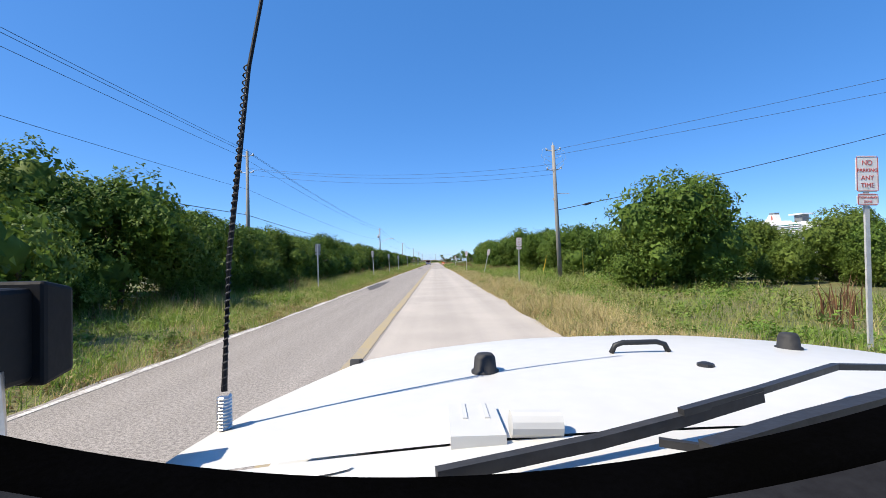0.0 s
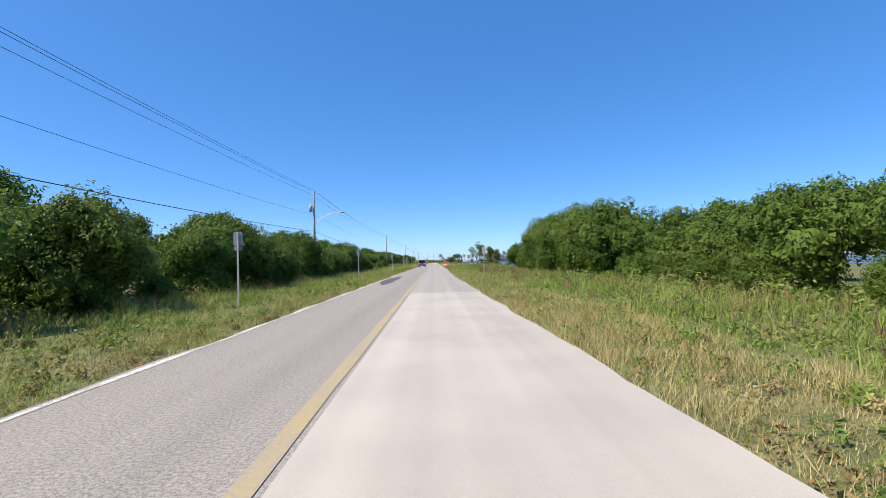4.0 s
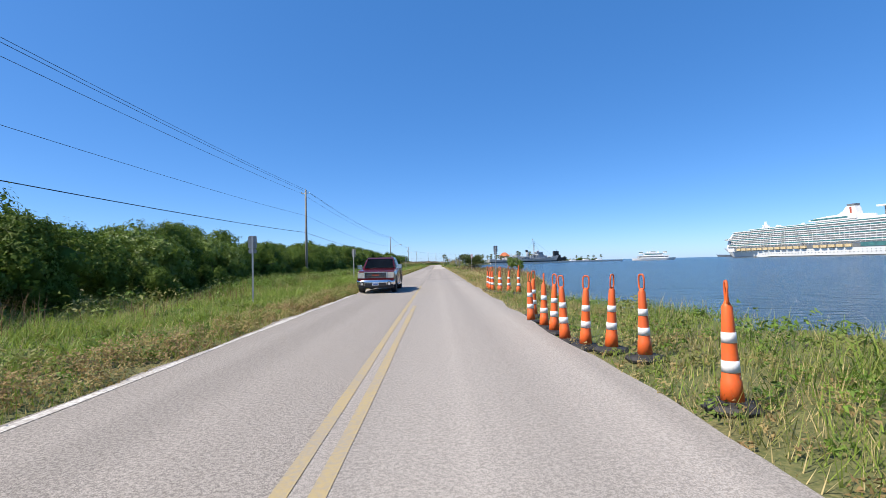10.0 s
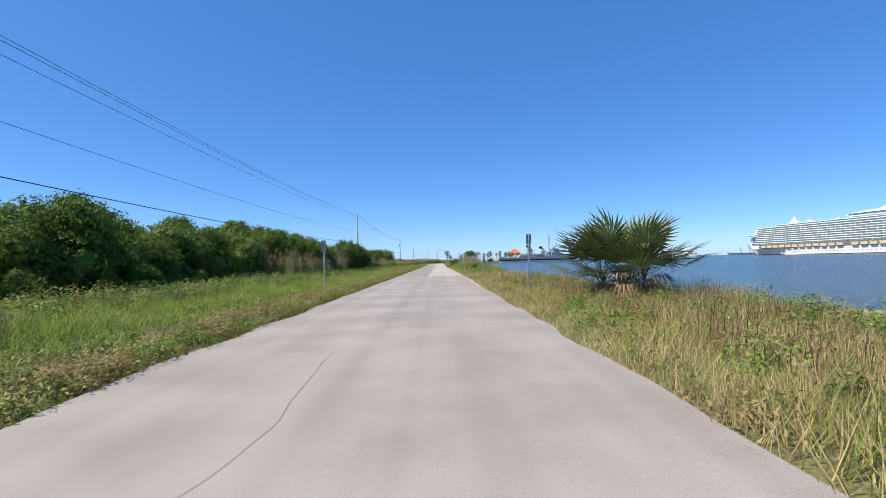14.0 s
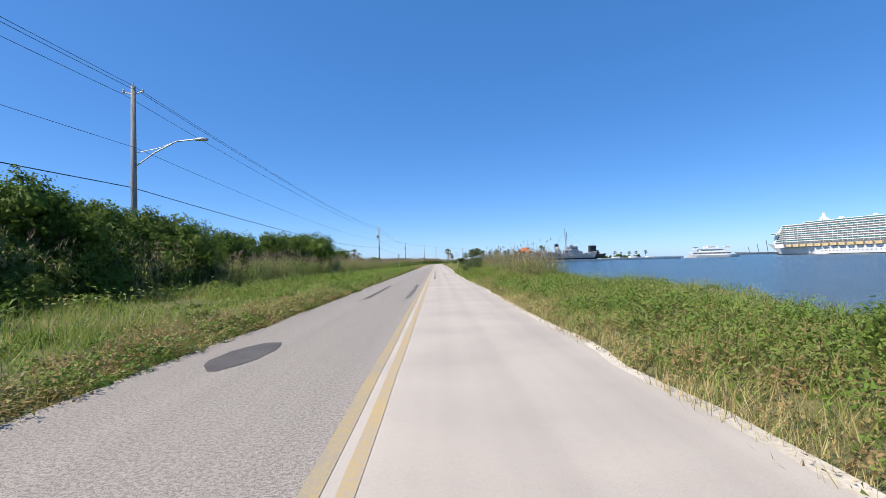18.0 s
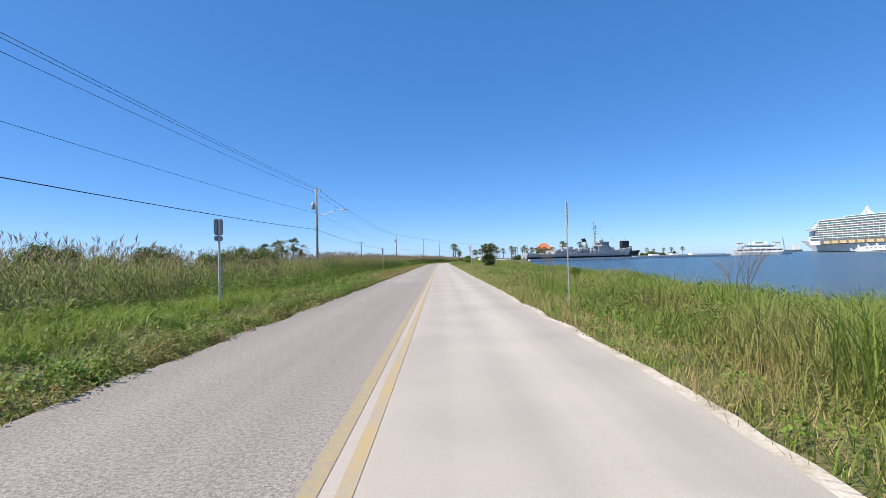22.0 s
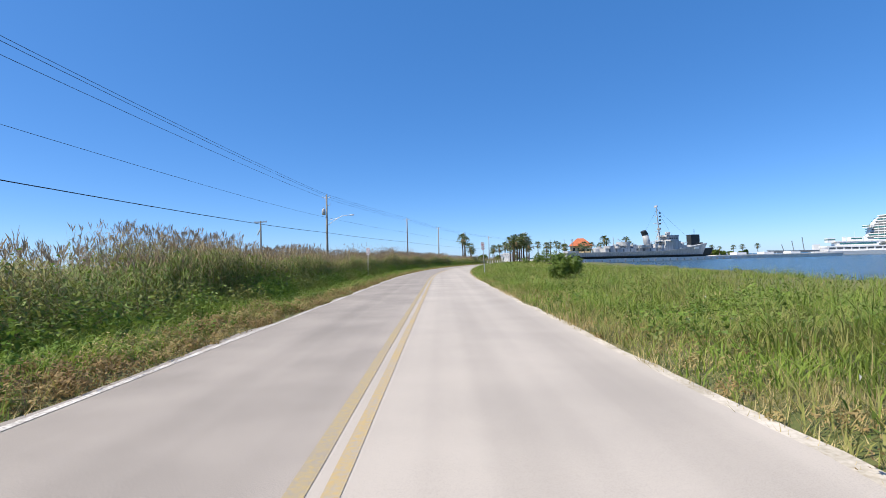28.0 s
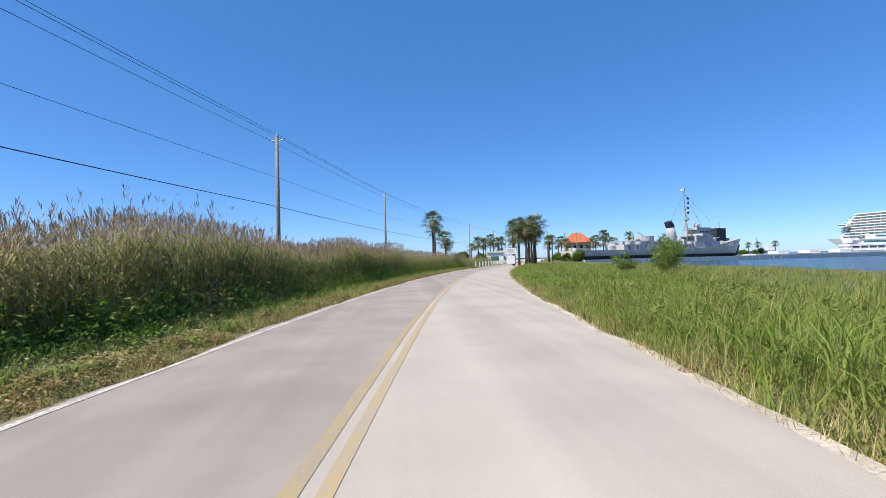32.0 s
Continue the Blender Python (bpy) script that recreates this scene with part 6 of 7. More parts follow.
for s, lat, h in ((468, -29.2, 4.3), (469.5, -27.6, 4.6), (472, -31.5, 4.1), (470.5, -26.4, 3.5), (487, -34.5, 2.8), (466, -31.5, 3.6)):
    t = palm(80 + int(s), h, 1.7, 30, "short fan palm rising behind the reeds", "palms behind the reeds")
    t.matrix_world = stand(s, lat, gz(s, lat))
random.seed(12)
for k in range(26):
    s = 665 + random.uniform(0, 130)
    lat = random.choice((random.uniform(-26, -9), random.uniform(8, 15), random.uniform(20, 60) if s > 760 else -14))
    copy_thing_sized(PROTO[random.choice((0, 1, 4))], stand(s, lat, max(gz(s, lat), -0.3), random.uniform(0, 360), random.uniform(0.55, 0.95)))
for k in range(14):
    x = 168 + k * 3.9 + random.uniform(-1.2, 1.2)
    copy_thing_sized(PROTO[random.choice((1, 4))], pose(x, 826 + random.uniform(-4, 4), 0.1, 0, 0, k * 50) @ Matrix.Scale(random.uniform(0.85, 1.1), 4))
# white barrier posts where the road bends towards the park
M_BOLLARD = mat("bollard_white", (0.75, 0.74, 0.72), 0.6, scale=3, fine=20)
for k in range(14):
    s = 640 + k * 4.2
    b = tagged(part("bollard", lathe([(0.13, -0.2), (0.13, 0.85), (0.09, 0.95)], 10), M_BOLLARD), "short white-painted roadside bollard", "bollard", "bollards by the park road")
    b.matrix_world = stand(s, -5.6, gz(s, -5.6))
gate_sign = thing("gate_sign", "white two-panel sign board on posts at the park entrance", "sign", at=pose(20.8, 636.5, -0.1, 0, 0, -12))
part("panel", box(-0.9, 0.9, -0.05, 0.05, 2.3, 3.4), M_SIGN, gate_sign, bevel=0.02)
part("panel", box(-0.7, 0.7, -0.05, 0.05, 0.6, 2.0), M_SIGN, gate_sign, bevel=0.02)
for x in (-0.75, 0.75):
    part("post", tube([(x, 0.1, -0.3), (x, 0.1, 3.3)], 0.06, 8), M_STEEL, gate_sign)
for k in range(4):
    part("text_bar", box(-0.6, 0.6 - 0.2 * (k % 2), -0.06, -0.05, 2.5 + k * 0.2, 2.58 + k * 0.2), M_GREY, gate_sign)
for k, (x, y, h) in enumerate(((43.1, 741.8, 10), (56.7, 730.7, 11), (65.3, 735.7, 11), (68.1, 730.3, 11), (80, 775.8, 12), (114.8, 810, 12))):
    lp = thing("light_pole", "tall thin pole standing in the park", "light pole", "park poles", at=pose(x, y, -0.3))
    part("shaft", tube([(0, 0, -0.5), (0, 0, h)], [0.14, 0.09], 8), M_POLE, lp)
    part("head", box(-0.5, 0.5, -0.12, 0.12, h - 0.1, h + 0.05), M_GREY, lp, bevel=0.02)
for k, (x, y, turn) in enumerate(((38.9, 709.9, 70), (44.6, 718.7, 75), (52.2, 727.6, 70), (34.1, 699.1, 70))):
    pc = thing("parked_car", "white parked car in the park's lot", "car", "parked cars", at=pose(x, y, -0.08, 0, 0, turn))
    part("body", prism([(-2.2, 0.3), (-2.2, 0.8), (-1.2, 0.95), (1.9, 0.95), (2.2, 0.75), (2.2, 0.3)], -0.9, 0.9), M_SHIP_WHITE, pc, bevel=0.06)
    part("cabin", prism([(-1.2, 0.94), (-0.5, 1.5), (1.2, 1.52), (1.8, 0.94)], -0.78, 0.78), M_SHIP_GLASS, pc, bevel=0.05)
    part("roof", box(-0.72, 0.72, -0.4, 1.15, 1.51, 1.56), M_SHIP_WHITE, pc, bevel=0.02)
    for x2 in (-0.8, 0.8):
        for y2 in (-1.35, 1.35):
            part("wheel", lathe([(0.33, -0.1), (0.33, 0.1)], 16), M_DARK, pc).matrix_local = pose(x2, y2, 0.33, 0, 90, 0)

# ---------------------------------------------------------------- traffic cones along the closed shoulder
M_ORANGE = mat("cone_orange", (0.75, 0.13, 0.02), 0.5, col2=(0.62, 0.11, 0.03), scale=4, fine=30)
M_REFLECT = mat("reflective_white", (0.80, 0.80, 0.80), 0.4, col2=(0.62, 0.61, 0.60), scale=9, fine=40)
M_RUBBER = mat("black_rubber", (0.035, 0.035, 0.037), 0.7, col2=(0.02, 0.02, 0.021), scale=5, fine=40, bump=0.2)


def cone_radius(z):
    return 0.098 - 0.05 * z


def traffic_cone():
    t = thing("traffic_cone", "tall orange channelizer cone with white bands on a black rubber base", "traffic cone", "cones along the closed shoulder")
    part("base", lathe([(0.27, 0.0), (0.28, 0.03), (0.24, 0.07), (0.12, 0.09)], 8), M_RUBBER, t)
    part("body", lathe([(cone_radius(0.06) + 0.012, 0.06), (cone_radius(0.28) + 0.006, 0.28), (cone_radius(0.29), 0.29), (cone_radius(0.7), 0.7), (cone_radius(0.98), 0.98), (0.038, 1.0), (0.024, 1.03)], 18), M_ORANGE, t, smooth=True)
    for z0, z1 in ((0.36, 0.47), (0.64, 0.74)):
        part("band", lathe([(cone_radius(z0) + 0.004, z0), (cone_radius(z1) + 0.004, z1)], 18), M_REFLECT, t, "white reflective band", True)
    loop = [(0.05 * math.copysign(abs(math.sin(a)) ** 0.6, math.sin(a)), 0, 1.12 - 0.11 * math.copysign(abs(math.cos(a)) ** 0.6, math.cos(a))) for a in np.linspace(0, 2 * math.pi, 25)]
    part("grip", tube(loop, 0.013, 7, cap=False), M_ORANGE, t, smooth=True)
    return t


cone = traffic_cone()
random.seed(3)
for k, (dz, lat) in enumerate(((26.8, 2.75), (25.6, 2.72), (24.9, 2.8), (24.0, 3.0), (23.4, 3.0), (22.5, 3.25), (21.5, 3.55), (13.3, 2.55), (12.2, 2.27), (11.1, 2.35), (10.3, 2.38), (9.2, 2.33),
                               (8.5, 2.5), (8.0, 2.78), (7.2, 3.0), (4.8, 2.83))):
    m = stand(173 + dz, lat, 0.004 if lat < 2.25 else gz(173 + dz, lat) + 0.01, random.uniform(0, 180)) @ pose(0, 0, 0, random.uniform(-3, 3), random.uniform(-3, 3), 0) @ Matrix.Scale(1.05, 4)
    if k:
        copy_thing_sized(cone, m)
    else:
        cone.matrix_world = m

# ---------------------------------------------------------------- pickup in the other lane
M_MAROON = mat("maroon_paint", (0.085, 0.009, 0.015), 0.16, 0.0, col2=(0.06, 0.007, 0.011), scale=1, fine=200, spec=0.35)
M_CHROME = mat("chrome", (0.72, 0.72, 0.73), 0.22, 1.0, col2=(0.78, 0.78, 0.79), scale=1, fine=6)
M_GLASS = mat("dark_glass", (0.006, 0.008, 0.010), 0.05, col2=(0.011, 0.013, 0.015), scale=1, fine=6, spec=0.35)
M_LAMP = mat("headlight_lens", (0.80, 0.80, 0.80), 0.1, 0.4, col2=(0.6, 0.6, 0.6), scale=8, fine=30, spec=0.8)
M_PLASTIC = mat("black_plastic", (0.03, 0.03, 0.032), 0.5, col2=(0.02, 0.02, 0.021), scale=6, fine=60, bump=0.1)
M_AMBER = mat("amber_lens", (0.55, 0.30, 0.12), 0.2, scale=5, fine=30)
M_PLATE = mat("plate_white", (0.70, 0.72, 0.75), 0.4, scale=9, fine=40)
M_BLUE = mat("plate_blue", (0.05, 0.12, 0.35), 0.4, scale=9, fine=40)


def wheel(parent, x, y, r, w, rim_mat):
    a = part("wheel", lathe([(r * 0.62, -w / 2), (r * 0.95, -w / 2), (r, -w / 2 + 0.03), (r, w / 2 - 0.03), (r * 0.95, w / 2), (r * 0.62, w / 2)], 28), M_RUBBER, parent, smooth=False)
    a.matrix_local = pose(x, y, r, 0, 90, 0)
    part("rim", lathe([(r * 0.6, -w * 0.46), (r * 0.6, w * 0.46)], 24), rim_mat, a)
    for k in range(5):
        b = box(-0.055, 0.055, 0.02, r * 0.6, w * 0.44, w * 0.5) if x > 0 else box(-0.055, 0.055, 0.02, r * 0.6, -w * 0.5, -w * 0.44)
        part("spoke", b, rim_mat, a).matrix_local = pose(0, 0, 0, 0, 0, 72 * k)


pickup = thing("pickup_truck", "maroon four-door pickup truck with a chrome bumper in the lane", "pickup truck")


def arch(yc, r, n=9):
    return [(yc + r * math.cos(a), 0.42 + r * math.sin(a)) for a in np.linspace(0, math.pi, n)]


side = [(0.08, 0.42), (0.0, 0.62), (0.0, 0.98), (0.06, 1.12), (0.25, 1.18), (1.45, 1.26), (1.7, 1.30), (4.0, 1.32), (5.72, 1.34), (5.80, 1.25), (5.80, 0.62), (5.72, 0.5)]
side += arch(4.62, 0.50) + [(4.0, 0.42), (1.6, 0.42)] + arch(1.0, 0.50)
body = prism(side, -1.0, 1.0)
for v in body.verts:
    if v.co.z > 1.05:
        v.co.x *= 0.955
    if v.co.y < 0.1:
        v.co.x *= 0.95
part("body", body, M_MAROON, pickup, bevel=0.03)
cab = prism([(1.45, 1.24), (2.12, 1.80), (2.4, 1.89), (3.5, 1.89), (3.78, 1.82), (4.02, 1.28)], -0.93, 0.93)
for v in cab.verts:
    if v.co.z > 1.5:
        v.co.x *= 0.80
part("cab", cab, M_MAROON, pickup, bevel=0.05)
ws = bmesh.new()
ws.faces.new([ws.verts.new(p) for p in ((-0.80, 1.50, 1.30), (0.80, 1.50, 1.30), (0.68, 2.09, 1.80), (-0.68, 2.09, 1.80))])
bmesh.ops.solidify(ws, geom=ws.faces[:], thickness=0.02)
part("windshield", ws, M_GLASS, pickup).location = (0, -0.022, 0.012)
for sx in (-1, 1):
    for y0, y1, yt0, yt1 in ((1.95, 2.75, 2.28, 2.75), (2.86, 3.72, 2.86, 3.60)):
        g = bmesh.new()
        g.faces.new([g.verts.new(p) for p in ((sx * 0.945, y0, 1.36), (sx * 0.945, y1, 1.36), (sx * 0.785, yt1, 1.78), (sx * 0.785, yt0, 1.78))])
        bmesh.ops.solidify(g, geom=g.faces[:], thickness=0.01)
        part("side_window", g, M_GLASS, pickup)
    part("mirror", box(sx * 1.0 - 0.02, sx * 1.0 + 0.22 * sx, 1.72, 1.86, 1.28, 1.48) if sx > 0 else box(-1.22, -0.98, 1.72, 1.86, 1.28, 1.48), M_CHROME, pickup, "chrome wing mirror", bevel=0.03)
    lamp = box(min(sx * 0.58, sx * 0.93), max(sx * 0.58, sx * 0.93), -0.03, 0.06, 0.80, 1.09)
    h = part("headlight", lamp, M_LAMP, pickup, "clear rectangular headlight", bevel=0.02)
    part("turn_signal", box(min(sx * 0.92, sx * 0.94), max(sx * 0.92, sx * 0.94), -0.02, 0.08, 0.85, 0.95), M_AMBER, h)
    part("fog_light", lathe([(0.06, 0), (0.07, 0.02)], 14), M_LAMP, pickup).matrix_local = pose(sx * 0.70, -0.172, 0.50, 90, 0, 0)
    part("fog_light_housing", lathe([(0.062, -0.03), (0.105, -0.03), (0.115, 0.02), (0.10, 0.035), (0.062, 0.02)], 18), M_PLASTIC, pickup).matrix_local = pose(sx * 0.70, -0.15, 0.50, 90, 0, 0)
    for y in (2.7, 3.68):
        part("door_handle", box(sx * 1.0 - 0.02, sx * 1.0 + 0.02, y - 0.18, y, 1.16, 1.20), M_CHROME, pickup)
    part("side_step", box(min(sx * 0.98, sx * 1.06), max(sx * 0.98, sx * 1.06), 1.7, 4.0, 0.36, 0.42), M_CHROME, pickup, bevel=0.01)
    for y in (1.62, 2.8, 3.85):
        part("door_gap", box(sx * 0.995 - 0.008, sx * 0.995 + 0.008, y, y + 0.012, 0.5, 1.28), M_PLASTIC, pickup)
bump = bmesh.new()
rings = []
for k in range(15):
    x = -0.98 + 1.96 * k / 14
    y = -0.17 + 0.16 * abs(x / 0.98) ** 3
    rings.append([bump.verts.new((x, y + dy, z)) for dy, z in ((0.04, 0.40), (-0.01, 0.46), (-0.02, 0.62), (0.02, 0.70), (0.12, 0.70), (0.12, 0.40))])
for a, b in zip(rings, rings[1:]):
    for j in range(6):
        bump.faces.new((a[j], a[(j + 1) % 6], b[(j + 1) % 6], b[j]))
bump.faces.new(rings[0][::-1]), bump.faces.new(rings[-1])
bmesh.ops.recalc_face_normals(bump, faces=bump.faces[:])
part("bumper", bump, M_CHROME, pickup, "chrome front bumper", True)
part("front_panel", box(-0.94, 0.94, -0.09, 0.1, 0.66, 0.80), M_MAROON, pickup, bevel=0.03)
part("air_dam", box(-0.90, 0.90, -0.10, 0.15, 0.28, 0.45), M_PLASTIC, pickup, bevel=0.02)
part("lower_intake", box(-0.56, 0.56, -0.195, -0.12, 0.36, 0.54), M_PLASTIC, pickup, "black lower intake in the bumper", bevel=0.01)
grille = part("grille", box(-0.56, 0.56, -0.02, 0.05, 0.80, 1.07), M_PLASTIC, pickup)
gr = box(-0.60, 0.60, -0.06, -0.01, 1.065, 1.115)
box(-0.58, 0.58, -0.045, -0.01, 0.77, 0.81, gr), box(-0.60, -0.55, -0.055, -0.01, 0.77, 1.10, gr), box(0.55, 0.60, -0.055, -0.01, 0.77, 1.10, gr)
part("grille_surround", gr, M_CHROME, grille)
for k in range(7):
    part("grille_bar", box(-0.54, 0.54, -0.03, -0.018, 0.835 + k * 0.033, 0.842 + k * 0.033), M_SIGNBACK, grille)
for k in range(17):
    part("grille_rib", box(-0.5 + k * 0.0622, -0.492 + k * 0.0622, -0.028, -0.016, 0.82, 1.06), M_PLASTIC, grille)
part("badge", box(-0.18, 0.18, -0.045, -0.02, 0.915, 0.975), M_RUST, grille, "dark red badge bar")
plate = part("number_plate", box(-0.16, 0.16, -0.205, -0.187, 0.42, 0.57), M_PLATE, pickup, "blue and white plate")
part("plate_bar", box(-0.15, 0.15, -0.209, -0.204, 0.525, 0.56), M_BLUE, plate)
part("plate_bar", box(-0.12, 0.12, -0.209, -0.204, 0.445, 0.495), M_BLUE, plate)
part("bed_cover", box(-0.86, 0.86, 4.1, 5.7, 1.33, 1.36), M_PLASTIC, pickup, bevel=0.01)
part("hood_ridge", prism([(0.2, 1.17), (1.4, 1.25), (1.4, 1.285), (0.3, 1.21)], -0.45, 0.45), M_MAROON, pickup, bevel=0.02)
for x in (-0.86, 0.86):
    for y in (1.0, 4.62):
        wheel(pickup, x, y, 0.40, 0.27, M_GREY)
for sx in (-0.5, 0.5):
    part("wiper", tube([(sx, 1.42, 1.27), (sx + 0.4, 1.55, 1.36)], 0.012, 5), M_PLASTIC, pickup)
part("underbody", box(-0.75, 0.75, 0.3, 5.5, 0.34, 0.6), M_PLASTIC, pickup)
pickup.matrix_world = stand(197.9, -3.3, 0.006)

# ---------------------------------------------------------------- the white off-roader at the drive's start
M_CARWHITE = mat("white_car_paint", (0.56, 0.555, 0.53), 0.45, col2=(0.50, 0.495, 0.47), scale=1.2, fine=20, spec=0.5)
M_SMUDGE = mat("dried_mud", (0.55, 0.52, 0.48), 0.9, col2=(0.75, 0.74, 0.73), scale=14, fine=60)
M_ALLOY = mat("spring_steel", (0.6, 0.6, 0.6), 0.35, 0.9, scale=9, fine=60)
# seal and dash colours hold the shade of the roof left out here
M_DASH = mat("dash_shade_black", (0.0015, 0.0015, 0.0018), 1.0, col2=(0.001, 0.001, 0.001), scale=8, fine=120, bump=0.2, spec=0.0)
M_DASHTOP = mat("dash_top_shade", (0.02, 0.021, 0.024), 1.0, col2=(0.012, 0.012, 0.014), scale=4, fine=80, bump=0.2, spec=0.05)
M_POD = mat("matt_black_casting", (0.010, 0.010, 0.011), 0.6, col2=(0.007, 0.007, 0.008), scale=6, fine=60, bump=0.1, spec=0.2)
M_BLUEPOD = mat("blue_bracket", (0.02, 0.03, 0.25), 0.4, scale=9, fine=30)
CX, HOOD = 0.53, 1.236     # centre line beside the eye, height of the hood
car = thing("off_road_vehicle", "white off-road vehicle seen over its hood, with whip antenna and wiper", "car")


def hood_half(y):
    return float(np.interp(y, (0.4, 0.70, 0.92, 1.35, 1.8), (0.97, 0.97, 0.93, 0.77, 0.68)))


def hood_top(x, y):
    u = abs(x - CX) / hood_half(y)
    z = HOOD + 0.012 * math.sin((y - 0.4) * 2.4) - 0.055 * u ** 2.4 - (0.30 * max(0, y - 1.3) ** 1.6)
    if u < 0.62:
        z += 0.003 * min(1, (0.62 - u) * 4)
    return z


def hood_mesh(y0, y1, rows_, cols=33, drop=0.10):
    bm = bmesh.new()
    grid = []
    for i in range(rows_):
        y = y0 + (y1 - y0) * i / (rows_ - 1)
        line = []
        for j in range(cols):
            x = CX + hood_half(y) * (2 * j / (cols - 1) - 1)
            line.append(bm.verts.new((x, y, hood_top(x, y))))
        w = hood_half(y) + 0.015
        line.insert(0, bm.verts.new((CX - w, y, hood_top(CX - hood_half(y), y) - drop)))
        line.append(bm.verts.new((CX + w, y, hood_top(CX + hood_half(y), y) - drop)))
        grid.append(line)
    for a, b in zip(grid, grid[1:]):
        for j in range(len(a) - 1):
            bm.faces.new((a[j], a[j + 1], b[j + 1], b[j]))
    return bm


part("hood", hood_mesh(0.63, 1.85, 26), M_CARWHITE, car, "white painted hood", True)
part("cowl", hood_mesh(0.40, 0.622, 5), M_CARWHITE, car, "white cowl panel below the windshield", True)
part("cowl_gap", box(CX - 0.96, CX + 0.96, 0.615, 0.64, HOOD - 0.16, HOOD - 0.07), M_PLASTIC, car)
for x, y in ((0.108, 0.99), (0.965, 1.16)):
    z = hood_top(x, y)
    part("hood_bumper", lathe([(0.032, -0.01), (0.032, 0.004), (0.027, 0.006), (0.024, 0.034), (0.018, 0.042), (0.006, 0.043)], 18, centre=(x, y, z)), M_RUBBER, car, smooth=True)
lx, ly = 0.524, 1.10
z = hood_top(lx, ly)
part("footman_loop", tube([(lx - 0.075, ly, z), (lx - 0.065, ly, z + 0.02), (lx - 0.045, ly, z + 0.026), (lx + 0.045, ly, z + 0.026), (lx + 0.065, ly, z + 0.02), (lx + 0.075, ly, z)], 0.007, 7), M_PLASTIC, car, smooth=True)
hx, hy = 0.075, 0.645
hz = hood_top(hx, hy)
hinge = part("hood_hinge", box(hx - 0.06, hx + 0.02, hy - 0.035, hy + 0.10, hz - 0.01, hz + 0.014), M_CARWHITE, car, bevel=0.006)
part("hinge_barrel", tube([(hx + 0.03, hy - 0.01, hz + 0.02), (hx + 0.105, hy - 0.01, hz + 0.018)], 0.02, 14), M_CARWHITE, hinge)
for dx in (-0.035, 0.0):
    part("hinge_rib", box(hx + dx - 0.004, hx + dx + 0.004, hy + 0.03, hy + 0.1, hz + 0.010, hz + 0.0165), M_CARWHITE, hinge)
part("washer_nozzle", lathe([(0.018, 0), (0.017, 0.006), (0.008, 0.009)], 10, centre=(0.60, 0.95, hood_top(0.60, 0.95))), M_PLASTIC, car)
part("hood_latch", prism([(1.28, HOOD - 0.09), (1.36, HOOD - 0.09), (1.36, HOOD - 0.04), (1.31, HOOD - 0.03)], CX - hood_half(1.32) - 0.02, CX - hood_half(1.32) + 0.012), M_RUBBER, car, "black rubber hood latch", bevel=0.004)
part("cowl_bolt", lathe([(0.012, 0), (0.012, 0.004), (0.006, 0.006)], 10, centre=(-0.295, 0.59, hood_top(-0.295, 0.59))), M_PLASTIC, car)
part("sap_smudge", mesh_of("sap_smudge", [(-0.19 + 0.07 * math.cos(a), 0.585 + 0.016 * math.sin(a), hood_top(-0.19 + 0.07 * math.cos(a), 0.585) + 0.003) for a in np.linspace(0, 5.9, 14)], [tuple(range(14))], M_SMUDGE), M_SMUDGE, car)
part("fender", prism([(0.50, 0.98), (0.75, 1.04), (1.45, 1.0), (1.8, 0.9), (1.8, 0.72), (0.5, 0.72)], CX - 0.96, CX - 0.70), M_CARWHITE, car, bevel=0.04)
part("fender", prism([(0.50, 0.98), (0.75, 1.04), (1.45, 1.0), (1.8, 0.9), (1.8, 0.72), (0.5, 0.72)], CX + 0.70, CX + 0.96), M_CARWHITE, car, bevel=0.04)
part("front_end", box(CX - 0.66, CX + 0.66, 1.70, 1.84, 0.62, 1.06), M_CARWHITE, car, bevel=0.03)
part("chassis", box(CX - 0.66, CX + 0.66, -0.4, 1.7, 0.45, 1.02), M_PLASTIC, car)
for x in (CX - 0.80, CX + 0.80):
    wheel(car, x, 1.25, 0.42, 0.28, M_PLASTIC)
ax, ay, az = -0.405, 0.81, 1.165
ant = part("antenna_mast", tube([(ax, ay, az + 0.10), (ax + 0.012, ay, az + 0.35), (ax + 0.05, ay + 0.01, az + 0.72), (ax + 0.12, ay + 0.02, az + 1.1)], [0.006, 0.005, 0.004, 0.003], 8), M_POD, car, "black whip antenna")
coil = [(ax + 0.006 * k / 300 + 0.0085 * math.cos(k * 0.42), ay + 0.0085 * math.sin(k * 0.42), az + 0.1 + k * 0.62 / 300) for k in range(301)]
coil = [(float(np.interp(q - az, (0.1, 0.35, 0.72), (ax, ax + 0.012, ax + 0.05))) + 0.0044 * math.cos(k * 0.9), ay + 0.0044 * math.sin(k * 0.9), q) for k, (x, y, q) in enumerate(coil)]
part("antenna_wrap", tube(coil, 0.0016, 4), M_PLASTIC, ant)
spring = [(ax + 0.011 * math.cos(k * 0.7), ay + 0.011 * math.sin(k * 0.7), az + 0.02 + k * 0.07 / 100) for k in range(101)]
part("antenna_spring", tube(spring, 0.0035, 5), M_ALLOY, car, "bright steel antenna spring")
part("antenna_foot", box(ax - 0.012, ax + 0.012, ay - 0.012, ay + 0.012, az - 0.03, az + 0.02), M_PLASTIC, car)
pod = part("light_pod", prism([(0.50, 1.345), (0.60, 1.345), (0.62, 1.36), (0.62, 1.462), (0.60, 1.477), (0.50, 1.477)], -0.71, -0.565), M_POD, car, "black auxiliary light with cooling fins", bevel=0.008)
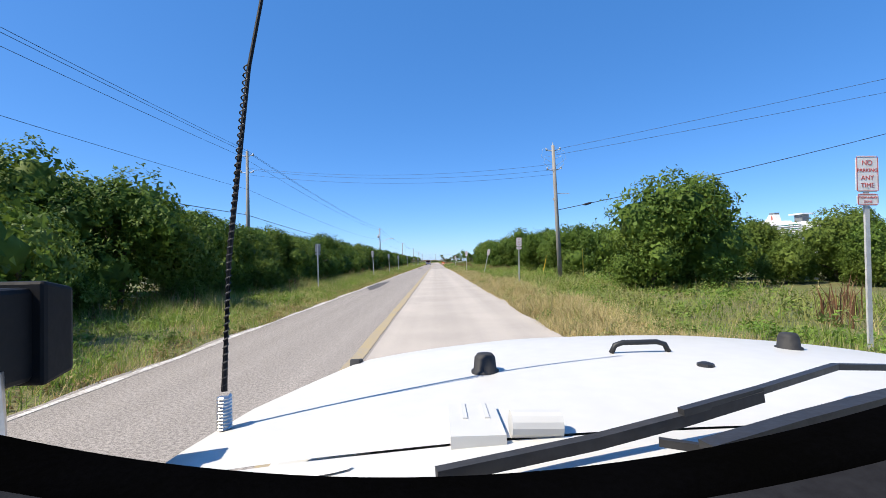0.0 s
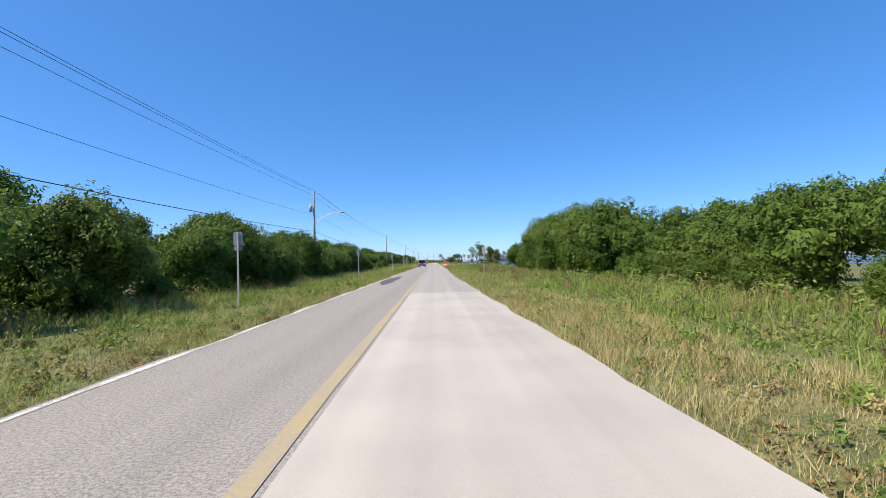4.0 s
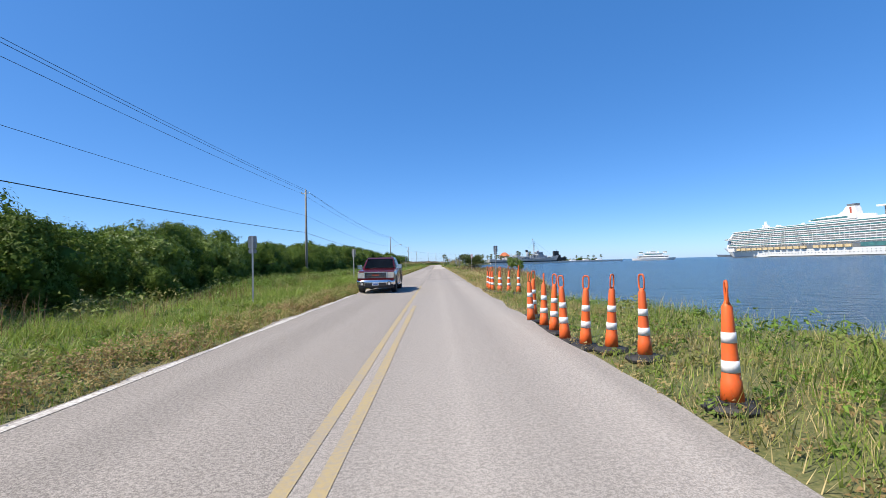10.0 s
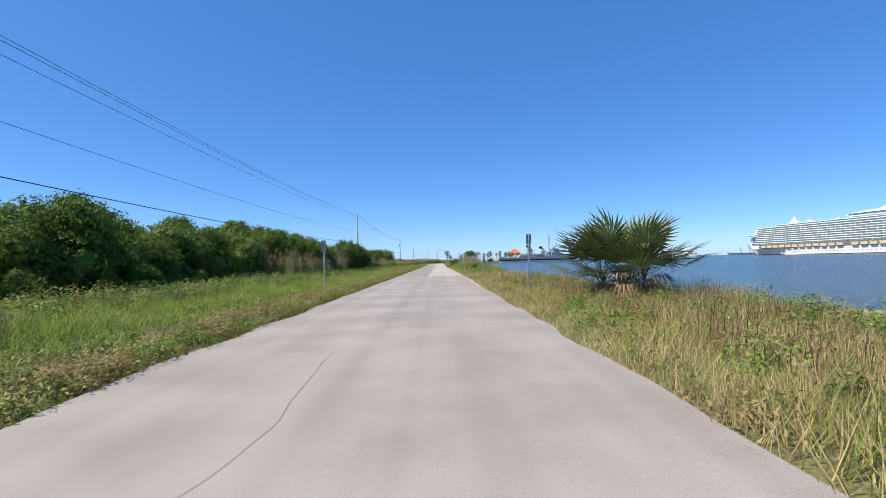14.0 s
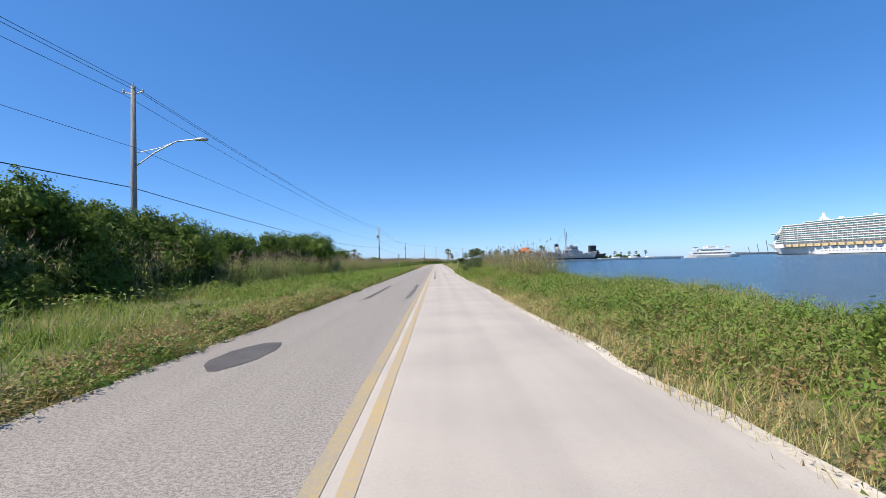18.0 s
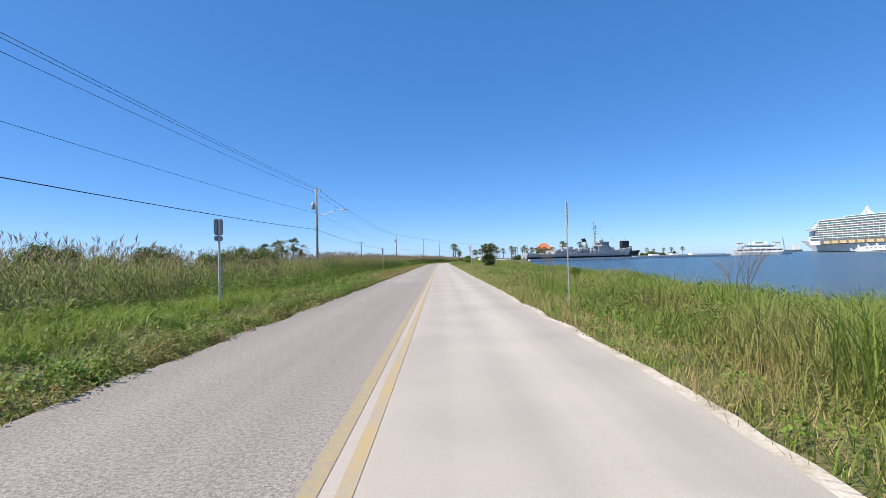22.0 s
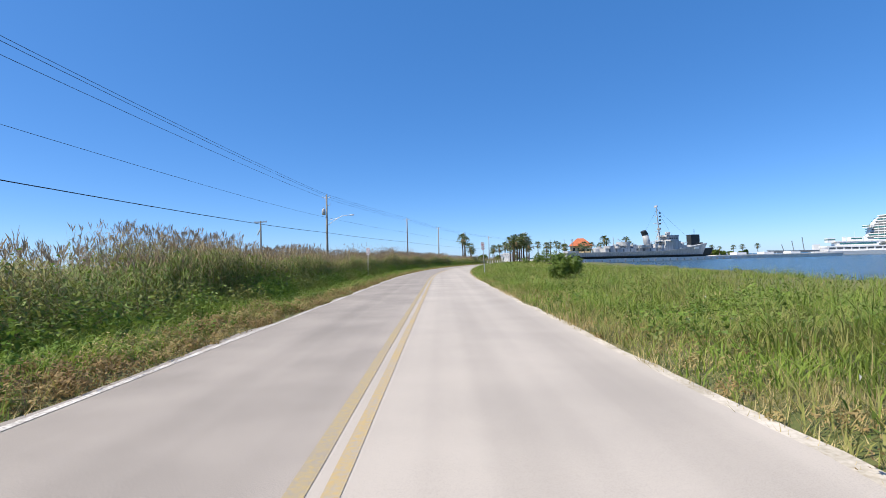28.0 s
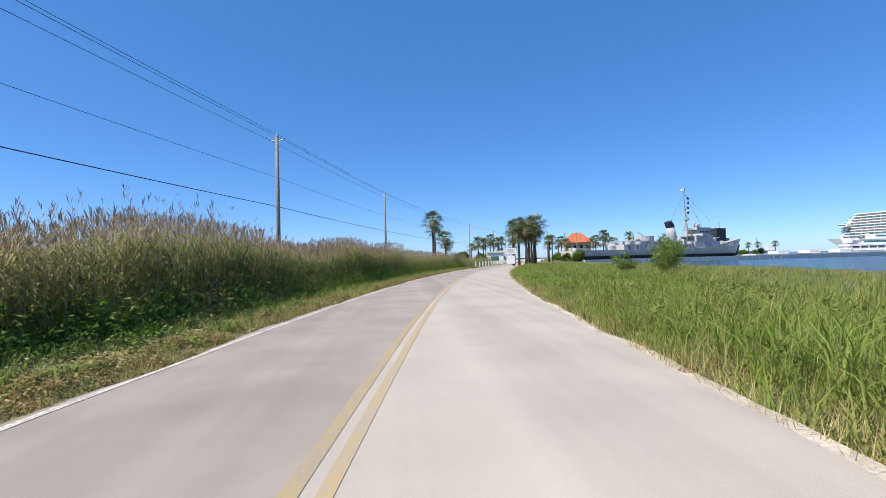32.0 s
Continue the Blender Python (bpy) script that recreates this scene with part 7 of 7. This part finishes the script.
for k in range(8):
    part("fin", box(-0.715, -0.562, 0.470, 0.505, 1.352 + k * 0.0165, 1.358 + k * 0.0165), M_PLASTIC, pod)
part("bezel", prism([(0.60, 1.338), (0.65, 1.35), (0.65, 1.475), (0.60, 1.487)], -0.71, -0.548), M_POD, pod, bevel=0.006)
part("bracket", tube([(-0.57, 0.55, 1.37), (-0.565, 0.55, 1.28), (-0.555, 0.54, 1.22)], 0.012, 8), M_ALLOY, pod)
part("bracket_foot", box(-0.62, -0.52, 0.46, 0.6, 1.19, 1.215), M_PLASTIC, pod, bevel=0.01)
part("pod_mount", box(-0.66, -0.60, 0.46, 0.52, 1.22, 1.30), M_BLUEPOD, pod, bevel=0.008)


def bar(points, w, h, material, name, label=""):
    """A flat bar along points, w wide and h high."""
    bm = bmesh.new()
    rings = []
    pts = [Vector(p) for p in points]
    for i, p in enumerate(pts):
        d = (pts[min(i + 1, len(pts) - 1)] - pts[max(i - 1, 0)]).normalized()
        sd = d.cross(Vector((0, 0, 1))).normalized()
        up = sd.cross(d)
        rings.append([bm.verts.new(p + sd * a * w / 2 + up * b * h / 2) for a, b in ((-1, -1), (1, -1), (1, 1), (-1, 1))])
    for a, b in zip(rings, rings[1:]):
        for j in range(4):
            bm.faces.new((a[j], a[(j + 1) % 4], b[(j + 1) % 4], b[j]))
    bm.faces.new(rings[0][::-1]), bm.faces.new(rings[-1])
    return part(name, bm, material, car, label, bevel=0.002)


bar([(-0.005, 0.50, 1.250), (0.20, 0.55, 1.262), (0.34, 0.585, 1.276), (0.47, 0.62, 1.292)], 0.014, 0.016, M_RUBBER, "wiper_blade", "black wiper blade resting on the cowl")
bar([(0.33, 0.58, 1.286), (0.47, 0.62, 1.300), (0.60, 0.68, 1.304), (0.677, 0.72, 1.304), (0.80, 0.75, 1.292)], 0.011, 0.010, M_PLASTIC, "wiper_arm", "black wiper arm")
bar([(0.28, 0.545, 1.262), (0.33, 0.52, 1.262)], 0.008, 0.010, M_PLASTIC, "wiper_joint")
bar([(0.313, 0.50, 1.274), (0.45, 0.53, 1.291), (0.58, 0.55, 1.309), (0.72, 0.56, 1.330)], 0.022, 0.010, M_PLASTIC, "wiper_blade", "black wiper blade resting on the cowl")


def dash_strip(name, near, far, material, label, thick=0.05):
    """A curved band along the foot of the windshield between two arcs of (reach, height)."""
    bm = bmesh.new()
    grid = []
    for k in range(33):
        u = k / 32 * 2 - 1
        x = u * 0.62
        bow = 1.0
        lift = 0.34 * x * x
        f = bm.verts.new((x, far[0] * bow, far[1] + lift * 0.8))
        m = bm.verts.new((x, (far[0] * 0.5 + near[0] * 0.5) * bow, (far[1] + near[1]) / 2 + lift * 0.8 + 0.004))
        q = bm.verts.new((x, near[0] * bow, near[1] + lift * 0.8))
        w = bm.verts.new((x, near[0] * bow, near[1] + lift * 0.8 - thick))
        grid.append((f, m, q, w))
    for a, b in zip(grid, grid[1:]):
        for j in range(3):
            bm.faces.new((a[j], a[j + 1], b[j + 1], b[j]))
    return part(name, bm, material, car, label, True)


# cabin shade is in these two near-black colours
dash_strip("windshield_seal", (0.385, 1.272), (0.45, 1.274), M_DASH, "black windshield base seal, darkened further for cabin shade")
dash_strip("dashboard", (0.20, 1.24), (0.38, 1.268), M_DASHTOP, "grey dashboard top, coloured dark for cabin shade", 0.2)

# the hood reaches further ahead than it is modelled above
car.matrix_world = Matrix.Translation((0, 0, EYE)) @ Matrix.Diagonal((1, 1.125, 1, 1)) @ Matrix.Translation((0, 0, -EYE))
